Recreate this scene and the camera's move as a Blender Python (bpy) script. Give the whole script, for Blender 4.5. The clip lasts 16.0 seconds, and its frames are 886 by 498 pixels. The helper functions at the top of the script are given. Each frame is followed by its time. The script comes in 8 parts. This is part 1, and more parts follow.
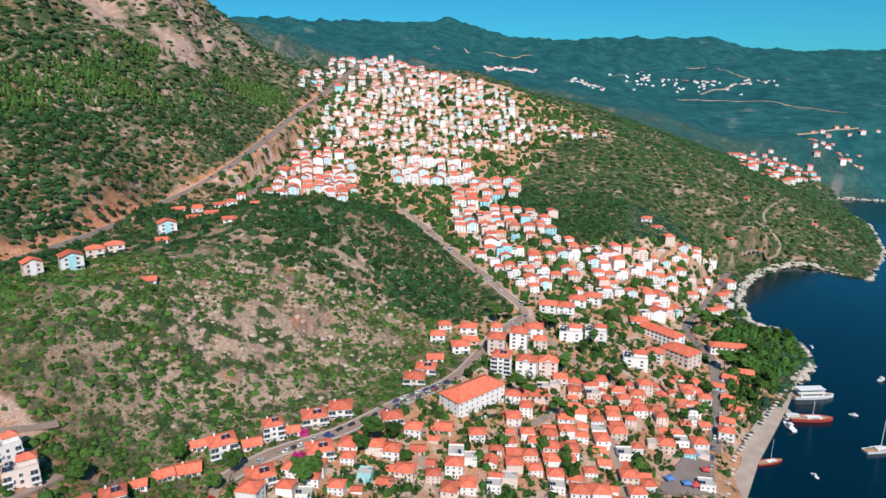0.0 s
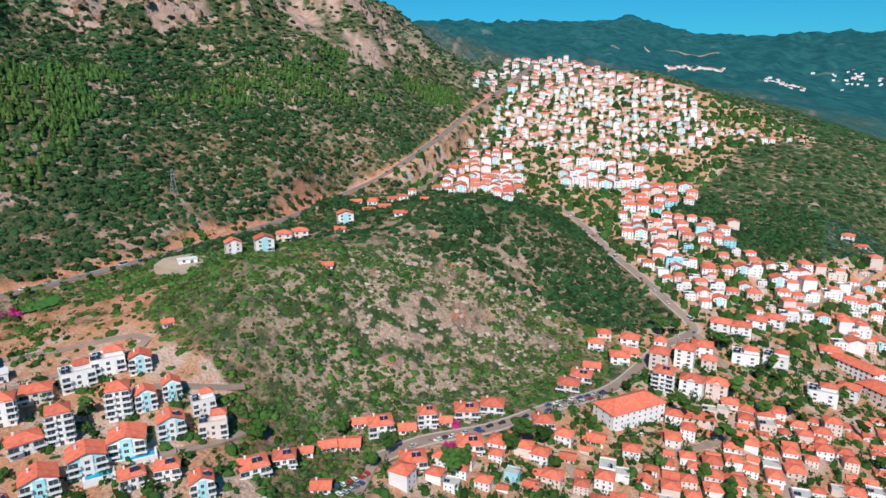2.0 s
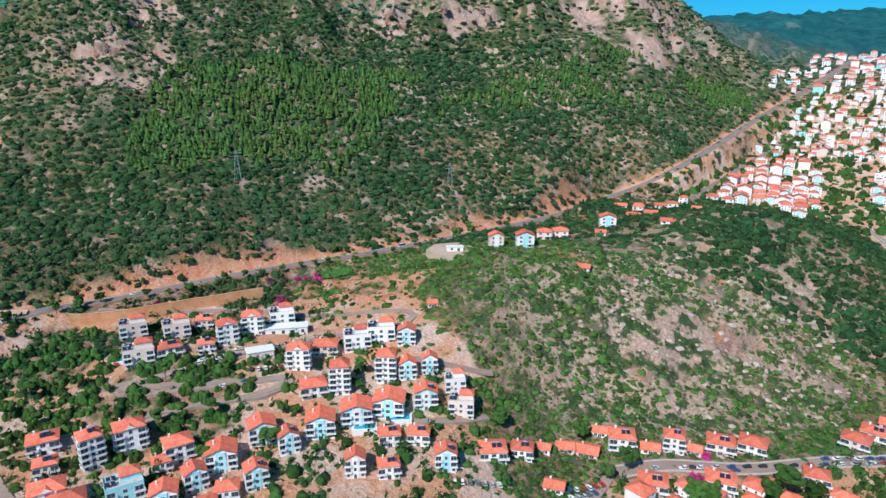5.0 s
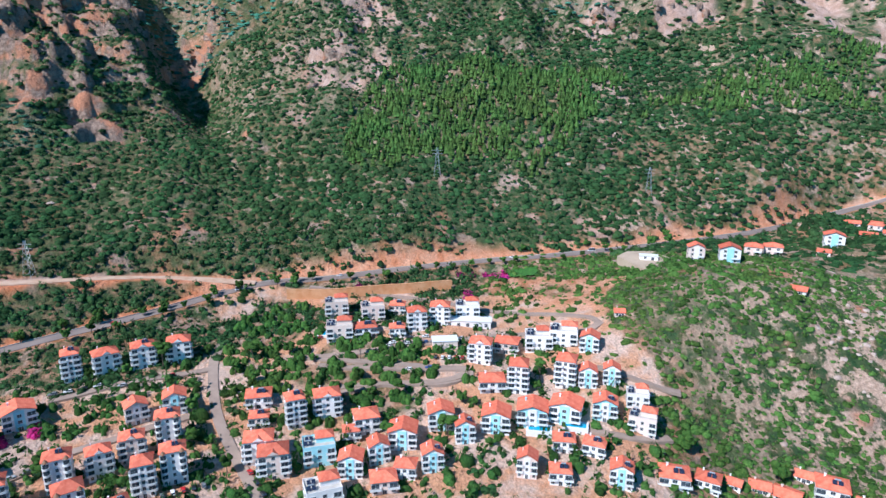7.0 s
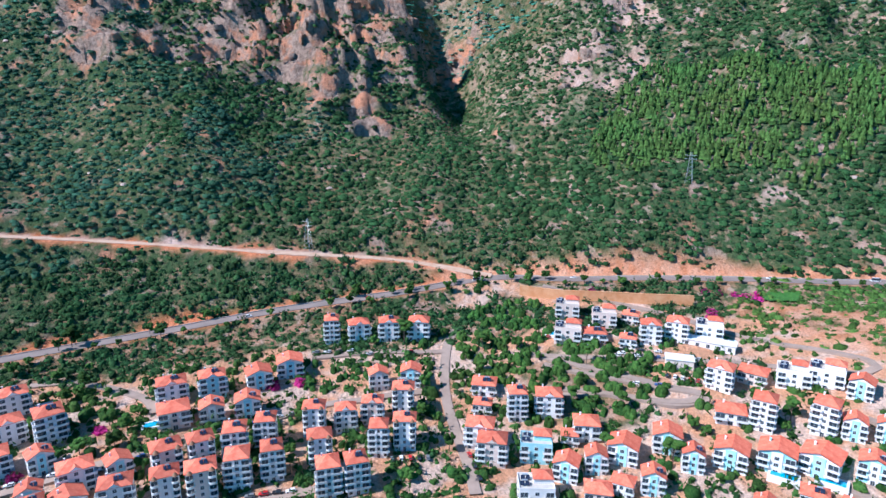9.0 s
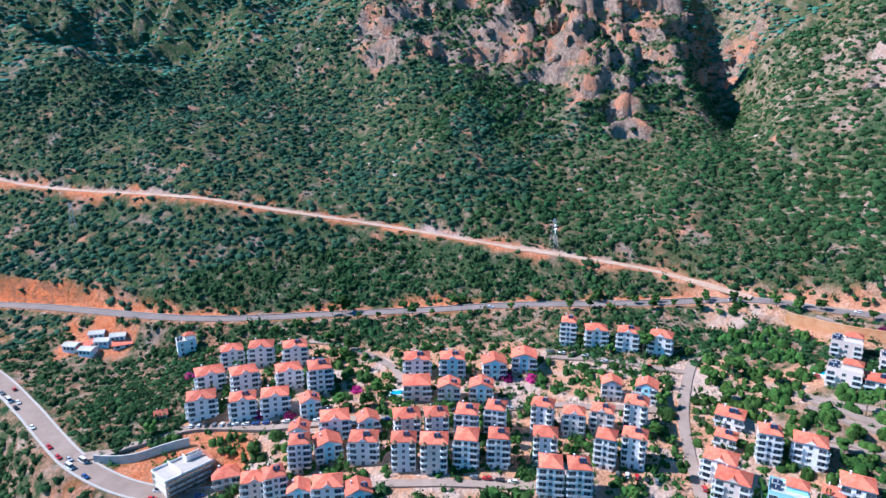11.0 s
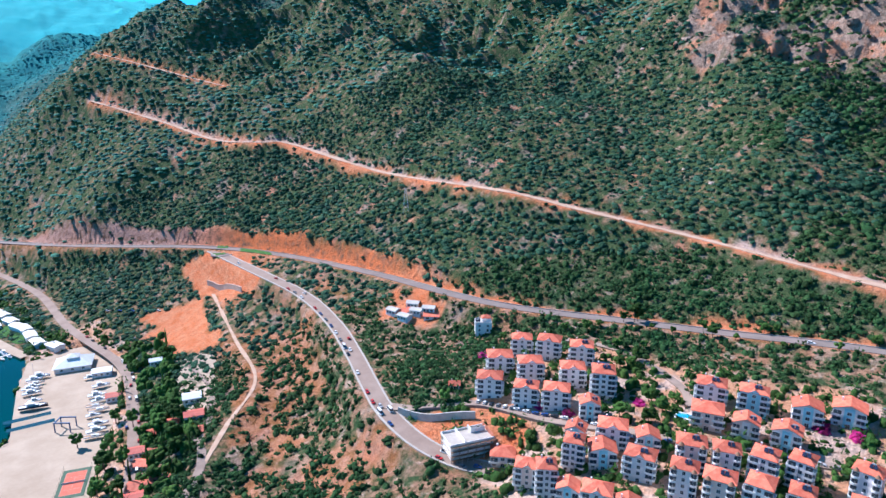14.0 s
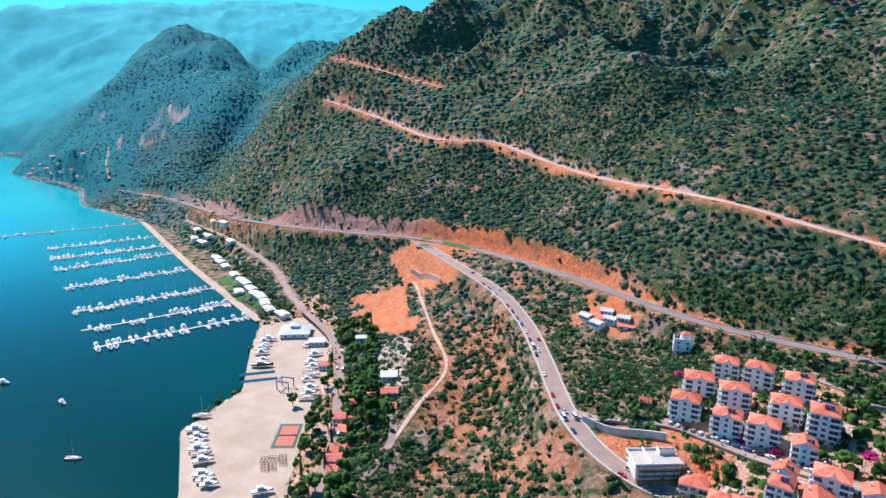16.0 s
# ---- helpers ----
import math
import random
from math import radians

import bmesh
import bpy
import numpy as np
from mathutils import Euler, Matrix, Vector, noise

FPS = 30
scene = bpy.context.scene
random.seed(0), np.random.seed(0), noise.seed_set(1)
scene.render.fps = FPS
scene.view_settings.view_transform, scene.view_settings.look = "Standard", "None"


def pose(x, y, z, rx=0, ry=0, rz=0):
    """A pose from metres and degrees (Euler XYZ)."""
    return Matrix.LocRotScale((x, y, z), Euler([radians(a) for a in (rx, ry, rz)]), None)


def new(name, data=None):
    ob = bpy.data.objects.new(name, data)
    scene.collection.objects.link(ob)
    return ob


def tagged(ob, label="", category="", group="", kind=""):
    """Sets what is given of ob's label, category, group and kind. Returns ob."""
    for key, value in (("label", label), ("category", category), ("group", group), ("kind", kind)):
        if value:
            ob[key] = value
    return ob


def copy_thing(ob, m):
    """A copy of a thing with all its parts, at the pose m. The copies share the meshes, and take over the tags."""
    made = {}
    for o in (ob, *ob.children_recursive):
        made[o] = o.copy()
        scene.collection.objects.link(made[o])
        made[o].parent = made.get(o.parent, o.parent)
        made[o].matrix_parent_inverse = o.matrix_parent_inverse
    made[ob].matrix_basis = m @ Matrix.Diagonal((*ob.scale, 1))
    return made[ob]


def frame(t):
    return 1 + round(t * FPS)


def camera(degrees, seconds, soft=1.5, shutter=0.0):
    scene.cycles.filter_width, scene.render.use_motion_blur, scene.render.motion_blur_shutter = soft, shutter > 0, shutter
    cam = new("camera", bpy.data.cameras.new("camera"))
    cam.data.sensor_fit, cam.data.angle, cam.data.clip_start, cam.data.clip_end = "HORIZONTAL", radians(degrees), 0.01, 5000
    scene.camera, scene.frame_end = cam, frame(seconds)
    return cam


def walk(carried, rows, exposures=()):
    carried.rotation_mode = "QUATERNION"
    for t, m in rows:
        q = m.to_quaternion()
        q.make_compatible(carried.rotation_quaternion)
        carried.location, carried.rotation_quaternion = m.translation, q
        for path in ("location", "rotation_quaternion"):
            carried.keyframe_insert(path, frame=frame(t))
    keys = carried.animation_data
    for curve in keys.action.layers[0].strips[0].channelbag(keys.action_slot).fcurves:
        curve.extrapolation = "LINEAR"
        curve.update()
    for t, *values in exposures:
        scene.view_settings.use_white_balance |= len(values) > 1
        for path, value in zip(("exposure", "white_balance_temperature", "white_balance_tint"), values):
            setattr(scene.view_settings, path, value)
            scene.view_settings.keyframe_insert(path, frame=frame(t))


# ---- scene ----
cam = camera(70.9, 16.0, soft=1.5)
EYE = 225.0
# the drone hovers and turns to its left: seconds, heading
TURNS = [(0.0, 16.89), (0.5, 20.45), (1.0, 24.23), (1.5, 27.97), (2.0, 32.19), (2.5, 35.67), (3.0, 39.57), (3.5, 43.19), (4.0, 47.7), (4.2, 49.52),
         (6.3, 67.35), (6.5, 69.18), (7.0, 74.14), (7.5, 78.5), (8.0, 83.83), (8.5, 89.56), (9.0, 96.3), (9.2, 98.82),
         (11.3, 122.47), (11.5, 124.65), (12.0, 130.14), (12.5, 134.52), (13.0, 139.29), (13.5, 143.08), (14.0, 147.06), (14.5, 151.73),
         (15.0, 156.5), (15.5, 160.86), (16.0, 165.59)]
walk(cam, [(t, pose(0, 0, EYE, 90 - 14.3, -0.15, yaw)) for t, yaw in TURNS], exposures=[(0.0, 0.03, 6100, 14), (2.0, 0.01, 5950, 12), (4.0, 0.06, 5700, 10), (8.0, 0.52, 5270, 15), (12.5, 0.74, 5120, 17), (16.0, 0.68, 5650, 21)])

# ---- light: a clear midday sky and one sun ----
SUN_HEADING, SUN_HEIGHT = 206.0, 45.0
sun_way = Vector((-math.sin(radians(SUN_HEADING)) * math.cos(radians(SUN_HEIGHT)), math.cos(radians(SUN_HEADING)) * math.cos(radians(SUN_HEIGHT)), math.sin(radians(SUN_HEIGHT))))
world = bpy.data.worlds.new("sky")
scene.world = world
world.use_nodes = True
wn = world.node_tree.nodes
wl = world.node_tree.links
sky = wn.new("ShaderNodeTexSky")
sky.sky_type = "NISHITA"
sky.sun_disc = False
sky.sun_elevation = radians(SUN_HEIGHT)
sky.sun_rotation = radians(-SUN_HEADING)
sky.air_density, sky.dust_density, sky.ozone_density = 1.0, 0.4, 1.0
tint = wn.new("ShaderNodeMix")
tint.data_type, tint.blend_type = "RGBA", "MULTIPLY"
tint.inputs[0].default_value = 1.0
tint.inputs[7].default_value = (0.15, 0.76, 1.0, 1)
wl.new(sky.outputs[0], tint.inputs[6])
wl.new(tint.outputs[2], wn["Background"].inputs[0])
wn["Background"].inputs[1].default_value = 0.090
sun_data = bpy.data.lights.new("sun", "SUN")
sun_data.energy, sun_data.angle, sun_data.color = 5.0, radians(0.5), (1.0, 0.90, 0.77)
sun = new("sun", sun_data)
sun.matrix_world = Matrix.Translation((0, 0, 900)) @ sun_way.to_track_quat("Z", "Y").to_matrix().to_4x4()

# ---- the lie of the land: roads (x, y, z), spot heights and shores, placed to fit the camera's view ----
HIGHWAY = [(-551, 1233, 279), (-496, 959, 220), (-467, 804, 188), (-447, 711, 168), (-424, 582, 141), (-444, 512, 117), (-424, 389, 108), (-416, 234, 104), (-424, 154, 101), (-425, 90, 99), (-423, 39, 97), (-423, -12, 96), (-396, -76, 91), (-369, -146, 86), (-342, -206, 80), (-314, -257, 77), (-262, -341, 75), (-227, -462, 73), (-187, -577, 69), (-135, -660, 66), (-61, -745, 59), (5, -838, 50), (89, -982, 39), (206, -1221, 31), (330, -1394, 25)]
TRACK = [(-426, -12, 97), (-435, -83, 104), (-413, -177, 113), (-400, -268, 120), (-366, -357, 131), (-337, -427, 140), (-297, -573, 143), (-255, -731, 163), (-226, -752, 164), (-191, -818, 164), (-147, -918, 183), (-76, -1047, 209)]
TRACK_UPPER = [(-235, -931, 230), (-195, -991, 244), (-143, -1060, 263), (-95, -1136, 280)]
TOWN_ROAD = [(-138, -647, 65), (-154, -563, 63), (-171, -480, 59), (-171, -415, 55), (-162, -360, 52), (-153, -317, 49), (-148, -287, 47), (-149, -256, 45), (-157, -232, 43), (-169, -216, 42)]
MAIN_STREET = [(-174, 217, 46), (-165, 244, 45), (-143, 277, 43), (-126, 318, 41), (-104, 364, 39), (-96, 412, 39), (-92, 451, 40), (-78, 496, 42), (-102, 520, 52), (-131, 555, 57), (-171, 596, 65), (-207, 632, 75), (-246, 666, 87), (-275, 687, 94)]
VALLEY_ROAD = [(-396, 577, 115), (-416, 683, 133), (-428, 746, 144), (-435, 844, 164)]
HARBOUR_STREET = [(63, 384, 4), (69, 428, 5), (75, 482, 6), (74, 532, 8), (60, 590, 10), (84, 667, 9), (125, 815, 8)]
YARD_ROAD = [(-7, -308, 6), (-21, -365, 6), (-32, -444, 6), (-35, -536, 6), (-3, -652, 8), (22, -785, 11), (87, -939, 16), (162, -1094, 14)]
ORANGE_PATH = [(-122, -586, 38), (-113, -477, 32), (-109, -412, 26), (-78, -370, 20), (-54, -340, 12)]
TERRACE = [(-339, -71, 78), (-275, -157, 70), (-296, -96, 68), (-252, -53, 62), (-226, -119, 60), (-205, -199, 60), (-344, 35, 83), (-297, 107, 78), (-278, 7, 64), (-243, 17, 58), (-225, 158, 70), (-273, 148, 80), (-237, 107, 64), (-291, 19, 66), (-237, -273, 66), (-194, -248, 58), (-159, -220, 50), (-271, -317, 70), (-214, -328, 58), (-307, 81, 82), (-312, 183, 92)]
SLOPE_WEST = [(-201, -408, 59), (-213, -345, 49), (-155, -475, 39), (-147, -406, 29), (-126, -348, 17), (-95, -285, 15), (-137, -589, 48), (-91, -560, 20), (-78, -623, 24), (-33, -747, 32), (45, -889, 21), (-56, -495, 10), (-72, -448, 9), (72, -959, 28)]
HILL = [(-276, 487, 128), (-295, 428, 118), (-249, 546, 112), (-227, 566, 97), (-227, 451, 98), (-175, 532, 66), (-140, 527, 49), (-210, 370, 70), (-185, 410, 58), (-272, 333, 100), (-265, 273, 98), (-303, 254, 114), (-213, 303, 60), (-158, 348, 36), (-227, 246, 61), (-250, 216, 79), (-146, 415, 43), (-278, 216, 105), (-193, 301, 45), (-323, 306, 115), (-132, 461, 46)]
TOWN = [(-206, 200, 48), (-227, 166, 64), (-127, 242, 36), (-79, 327, 33), (-35, 420, 28), (-25, 324, 24), (-77, 269, 28), (23, 383, 14), (7, 316, 14), (16, 470, 22), (-23, 523, 36), (-58, 617, 47), (8, 640, 47), (55, 718, 62), (68, 679, 16), (121, 570, 14), (107, 506, 9), (-89, 664, 76), (-156, 744, 97)]
FAR_TOWN = [(-361, 725, 112), (-269, 796, 122), (-213, 823, 121), (-337, 867, 161), (-222, 924, 160), (-118, 963, 159), (-35, 989, 155), (-426, 971, 207), (-318, 1032, 221), (-226, 1056, 221), (-528, 1210, 269), (-606, 1093, 251), (-431, 1279, 260)]
SPUR = [(-88, 866, 121), (-70, 717, 73), (-12, 850, 103), (23, 1010, 142), (63, 958, 116), (131, 931, 82), (45, 789, 73), (165, 864, 58), (219, 873, 60), (304, 1001, 14), (213, 1028, 79)]
BASIN = [(-224, 1483, 213), (32, 1700, 171), (261, 1882, 108), (410, 1650, 113), (328, 1412, 73), (204, 1436, 89), (599, 1908, 143), (-444, 2257, 284), (148, 2696, 250), (741, 2700, 209), (582, 1790, 10)]
MOUNTAIN = [(-587, 1000, 253), (-680, 964, 327), (-666, 850, 351), (-525, 731, 210), (-511, 562, 201), (-460, 431, 157), (-585, 531, 247), (-563, 432, 201), (-515, 220, 162), (-640, 285, 258), (-757, 224, 304), (-441, 89, 128), (-598, 122, 204), (-715, 148, 286), (-485, -69, 149), (-607, -125, 205), (-491, -93, 140), (-581, -217, 204)]
MOUNTAIN += [(-459, -265, 164), (-630, -349, 279), (-681, -163, 282), (-774, -96, 290), (-454, -519, 201), (-446, -700, 262), (-482, -390, 176), (-267, -528, 112), (-475, -741, 270), (-502, -543, 200), (-309, -738, 198), (-120, -786, 106), (-287, -779, 197), (-327, -1029, 316), (-228, -1402, 344), (-14, -1620, 304), (51, -1359, 180), (154, -1251, 101), (-71, -827, 124)]
FAR_RIDGE = [(331, -2276, 398), (443, -1950, 239), (92, -1898, 301), (316, -1589, 110), (498, -1678, 77), (366, -1475, 59)]
CREST = [(-995, -105, 447), (-932, 363, 449), (-872, -548, 453), (-769, -855, 467), (-667, -1034, 455), (-926, 428, 416), (-775, 709, 386)]
SKYLINE = [(-2120, 2909, 535), (-2226, 3323, 611), (-2110, 3631, 632), (-1930, 3730, 596), (-1707, 3837, 627), (-1477, 4038, 626), (-1196, 4130, 662), (-981, 4187, 585), (-762, 4232, 486), (-442, 3976, 475), (-245, 3992, 502), (44, 4100, 504), (357, 4084, 504), (525, 4167, 449), (840, 4217, 397), (1110, 4154, 416), (1280, 4105, 420), (-982, 1856, 377), (-834, 2882, 378), (-1022, 1719, 355), (1393, -4068, 640), (1157, -4141, 665), (758, -4233, 700), (114, -4298, 745), (-467, -4174, 700), (1101, -3111, 245), (822, -3196, 393), (-28, -2600, 330)]
# the back of the near ridge, where it falls towards the cape
RIDGE_BACK = [(-215, -1330, 325), (-160, -1420, 285), (-330, -1480, 350), (-110, -1640, 290), (-60, -1900, 300), (-300, -1800, 345)]
SHORE_EAST = [(76, 348), (90, 390), (123, 473), (138, 514), (159, 553), (160, 597), (146, 636), (126, 650), (126, 727), (155, 822), (211, 893), (250, 888), (290, 854), (354, 1006), (401, 1221), (401, 1420), (368, 1526), (427, 1521), (518, 1521)]
SHORE_WEST = [(68, -337), (78, -411), (40, -465), (37, -542), (31, -613), (44, -641), (79, -728), (134, -867), (241, -1158), (315, -1266), (388, -1363), (452, -1562), (625, -1812), (726, -1951), (802, -2304), (966, -2529)]
OUTCROPS = [(-640, 58, 13), (-678, 74, 18), (-655, 116, 12), (-626, 86, 9), (-728, 116, 20), (-694, 376, 15), (-688, 400, 15), (-660, 455, 13), (-662, 500, 13), (-628, 791, 30), (-649, 774, 26), (-683, 771, 26), (-721, 763, 24), (-641, -286, 26), (-606, -432, 22), (-578, -392, 15), (-604, -350, 20), (-652, -225, 20), (-604, -150, 15), (-612, -184, 12), (-600, -120, 11), (-752, -206, 45), (-756, -147, 30), (-880, -58, 24), (-660, -402, 22), (-480, -300, 7), (-486, -66, 8), (-214, 468, 5), (-209, 364, 7), (-204, 379, 5), (-210, 317, 5)]
YARD_RING = [(67, -325), (77, -407), (40, -459), (37, -537), (30, -595), (-13, -613), (-42, -559), (-22, -455), (-7, -405), (11, -312)]
SCAR_RING = [(-702, 672), (-697, 712), (-638, 699), (-589, 736), (-564, 762), (-553, 735), (-556, 665), (-588, 643), (-631, 632)]
SHANTY_RING = [(-205, -404), (-224, -410), (-235, -395), (-239, -370), (-226, -365), (-209, -377)]
QUARRY_RINGS = [[(315, -1711), (282, -1697), (256, -1640), (276, -1617), (252, -1560), (232, -1522), (262, -1538), (267, -1577), (310, -1631), (284, -1656)],
                [(261, -1680), (191, -1589), (210, -1586), (224, -1564), (246, -1622)], [(385, -1635), (326, -1587), (308, -1590), (254, -1519), (281, -1534), (323, -1567)],
                [(504, -1873), (482, -1879), (446, -1847), (445, -1806), (477, -1819)]]

ROADS = {"highway": (HIGHWAY, 9.0), "dirt_track": (TRACK, 7.5), "dirt_track_upper": (TRACK_UPPER, 8.0), "town_road": (TOWN_ROAD, 10.0),
         "main_street": (MAIN_STREET, 8.0), "valley_road": (VALLEY_ROAD, 7.0), "harbour_street": (HARBOUR_STREET, 8.0),
         "yard_road": (YARD_ROAD, 8.0), "orange_path": (ORANGE_PATH, 2.8)}
FOOT = [(0, 0, 35), (-100, 100, 46), (-90, -90, 48), (0, -150, 22), (0, 180, 24), (120, 100, 12), (150, -60, 10), (600, 0, 10), (-150, 60, 55)]
RIM = [(-4500, 0, 500), (-3500, -3000, 500), (-3000, 3200, 500), (4500, 0, 0), (2000, -4000, 200), (3500, 3000, 200), (-1800, 0, 620), (-1500, 1000, 480), (-1400, -1300, 600), (-2200, -2200, 600)]
EAST_SEA = SHORE_EAST + [(700, 1560), (1000, 2100), (2400, 2300), (4800, 1500), (4800, 60), (300, 60), (150, 240)]
WEST_SEA = SHORE_WEST + [(1500, -2900), (2600, -3000), (4800, -2400), (4800, -150), (300, -150), (110, -260)]


def value_noise(x, y, seed=0):
    """Smooth noise from -1 to 1 on a unit grid."""
    xi, yi = np.floor(x).astype(np.int64), np.floor(y).astype(np.int64)
    u, v = x - xi, y - yi
    u, v = u * u * u * (u * (u * 6 - 15) + 10), v * v * v * (v * (v * 6 - 15) + 10)

    def corner(a, b):
        n = (a * 374761393 + b * 668265263 + seed * 974711) & 0x7FFFFFFF
        n = ((n ^ (n >> 13)) * 1274126177) & 0x7FFFFFFF
        return ((n ^ (n >> 16)) & 0xFFFF) / 32767.5 - 1

    return (corner(xi, yi) * (1 - u) + corner(xi + 1, yi) * u) * (1 - v) + (corner(xi, yi + 1) * (1 - u) + corner(xi + 1, yi + 1) * u) * v


def fractal(x, y, size, octaves=4, seed=0, ridged=False):
    total, gain = 0 * x, 1.0
    for k in range(octaves):
        n = value_noise(x / size + 17.3 * k, y / size - 9.1 * k, seed + k)
        total = total + gain * ((1 - 2 * abs(n)) if ridged else n)
        size, gain = size / 2.03, gain * 0.5
    return total


def to_line(x, y, line):
    """Distance to a polyline, the height on it at the nearest place, and the side (right is plus)."""
    best, high, side = np.full(x.shape, 1e9), np.zeros(x.shape), np.zeros(x.shape)
    line = [tuple(p) + (0,) * (3 - len(p)) for p in line]
    for (ax, ay, az), (bx, by, bz) in zip(line, line[1:]):
        dx, dy = bx - ax, by - ay
        k = np.clip(((x - ax) * dx + (y - ay) * dy) / (dx * dx + dy * dy + 1e-9), 0, 1)
        d = np.hypot(x - ax - k * dx, y - ay - k * dy)
        near = d < best
        best = np.where(near, d, best)
        high = np.where(near, az + k * (bz - az), high)
        side = np.where(near, np.sign(dy * (x - ax) - dx * (y - ay)), side)
    return best, high, side


def inside(x, y, ring):
    hit = np.zeros(x.shape, bool)
    for (ax, ay), (bx, by) in zip(ring, ring[1:] + ring[:1]):
        if ay != by:
            hit ^= ((ay > y) != (by > y)) & (x < (bx - ax) * (y - ay) / (by - ay) + ax)
    return hit


def smooth_line(line, step=6.0):
    """A polyline rounded off (Catmull-Rom) and walked in even steps."""
    pts = [np.array(p, float) for p in line]
    pts = [2 * pts[0] - pts[1]] + pts + [2 * pts[-1] - pts[-2]]
    out = []
    for a, b, c, d in zip(pts, pts[1:], pts[2:], pts[3:]):
        n = max(2, int(np.hypot(*(c - b)[:2]) / step))
        for k in range(n):
            t = k / n
            out.append(0.5 * (2 * b + (c - a) * t + (2 * a - 5 * b + 4 * c - d) * t * t + (3 * b - a - 3 * c + d) * t ** 3))
    return [tuple(p) for p in out + [pts[-2]]]


SPOTS = np.array(sum((line for line, _ in ROADS.values()), []) + TERRACE + SLOPE_WEST + HILL + TOWN + FAR_TOWN + SPUR + BASIN + MOUNTAIN + FAR_RIDGE + RIDGE_BACK + CREST + SKYLINE + FOOT + RIM
                 + [(x, y, 1.2) for x, y in SHORE_EAST[::2] + SHORE_WEST[::2]], float)
SOFT = 30.0
_gap = np.hypot(SPOTS[:, None, 0] - SPOTS[None, :, 0], SPOTS[:, None, 1] - SPOTS[None, :, 1])
_kernel = np.sqrt(_gap ** 2 + SOFT ** 2)
_weights = np.linalg.solve(_kernel + np.eye(len(SPOTS)) * -6.0, SPOTS[:, 2] - 100)
SMOOTH = {name: (smooth_line(line), wide) for name, (line, wide) in ROADS.items()}
GORGE = [(-515, -28), (-600, -38), (-682, -55), (-752, -76), (-830, -88), (-930, -95)]
CLIFF = (-735, -215)


def outcrop(x, y):
    """1 on the bare rock faces that stand out of the slope."""
    total = np.zeros(x.shape)
    for cx, cy, r in OUTCROPS:
        total = np.maximum(total, np.clip(1.6 - np.hypot(x - cx, y - cy) / r + 0.7 * fractal(x, y, 28, 3, 33), 0, 1))
    return total


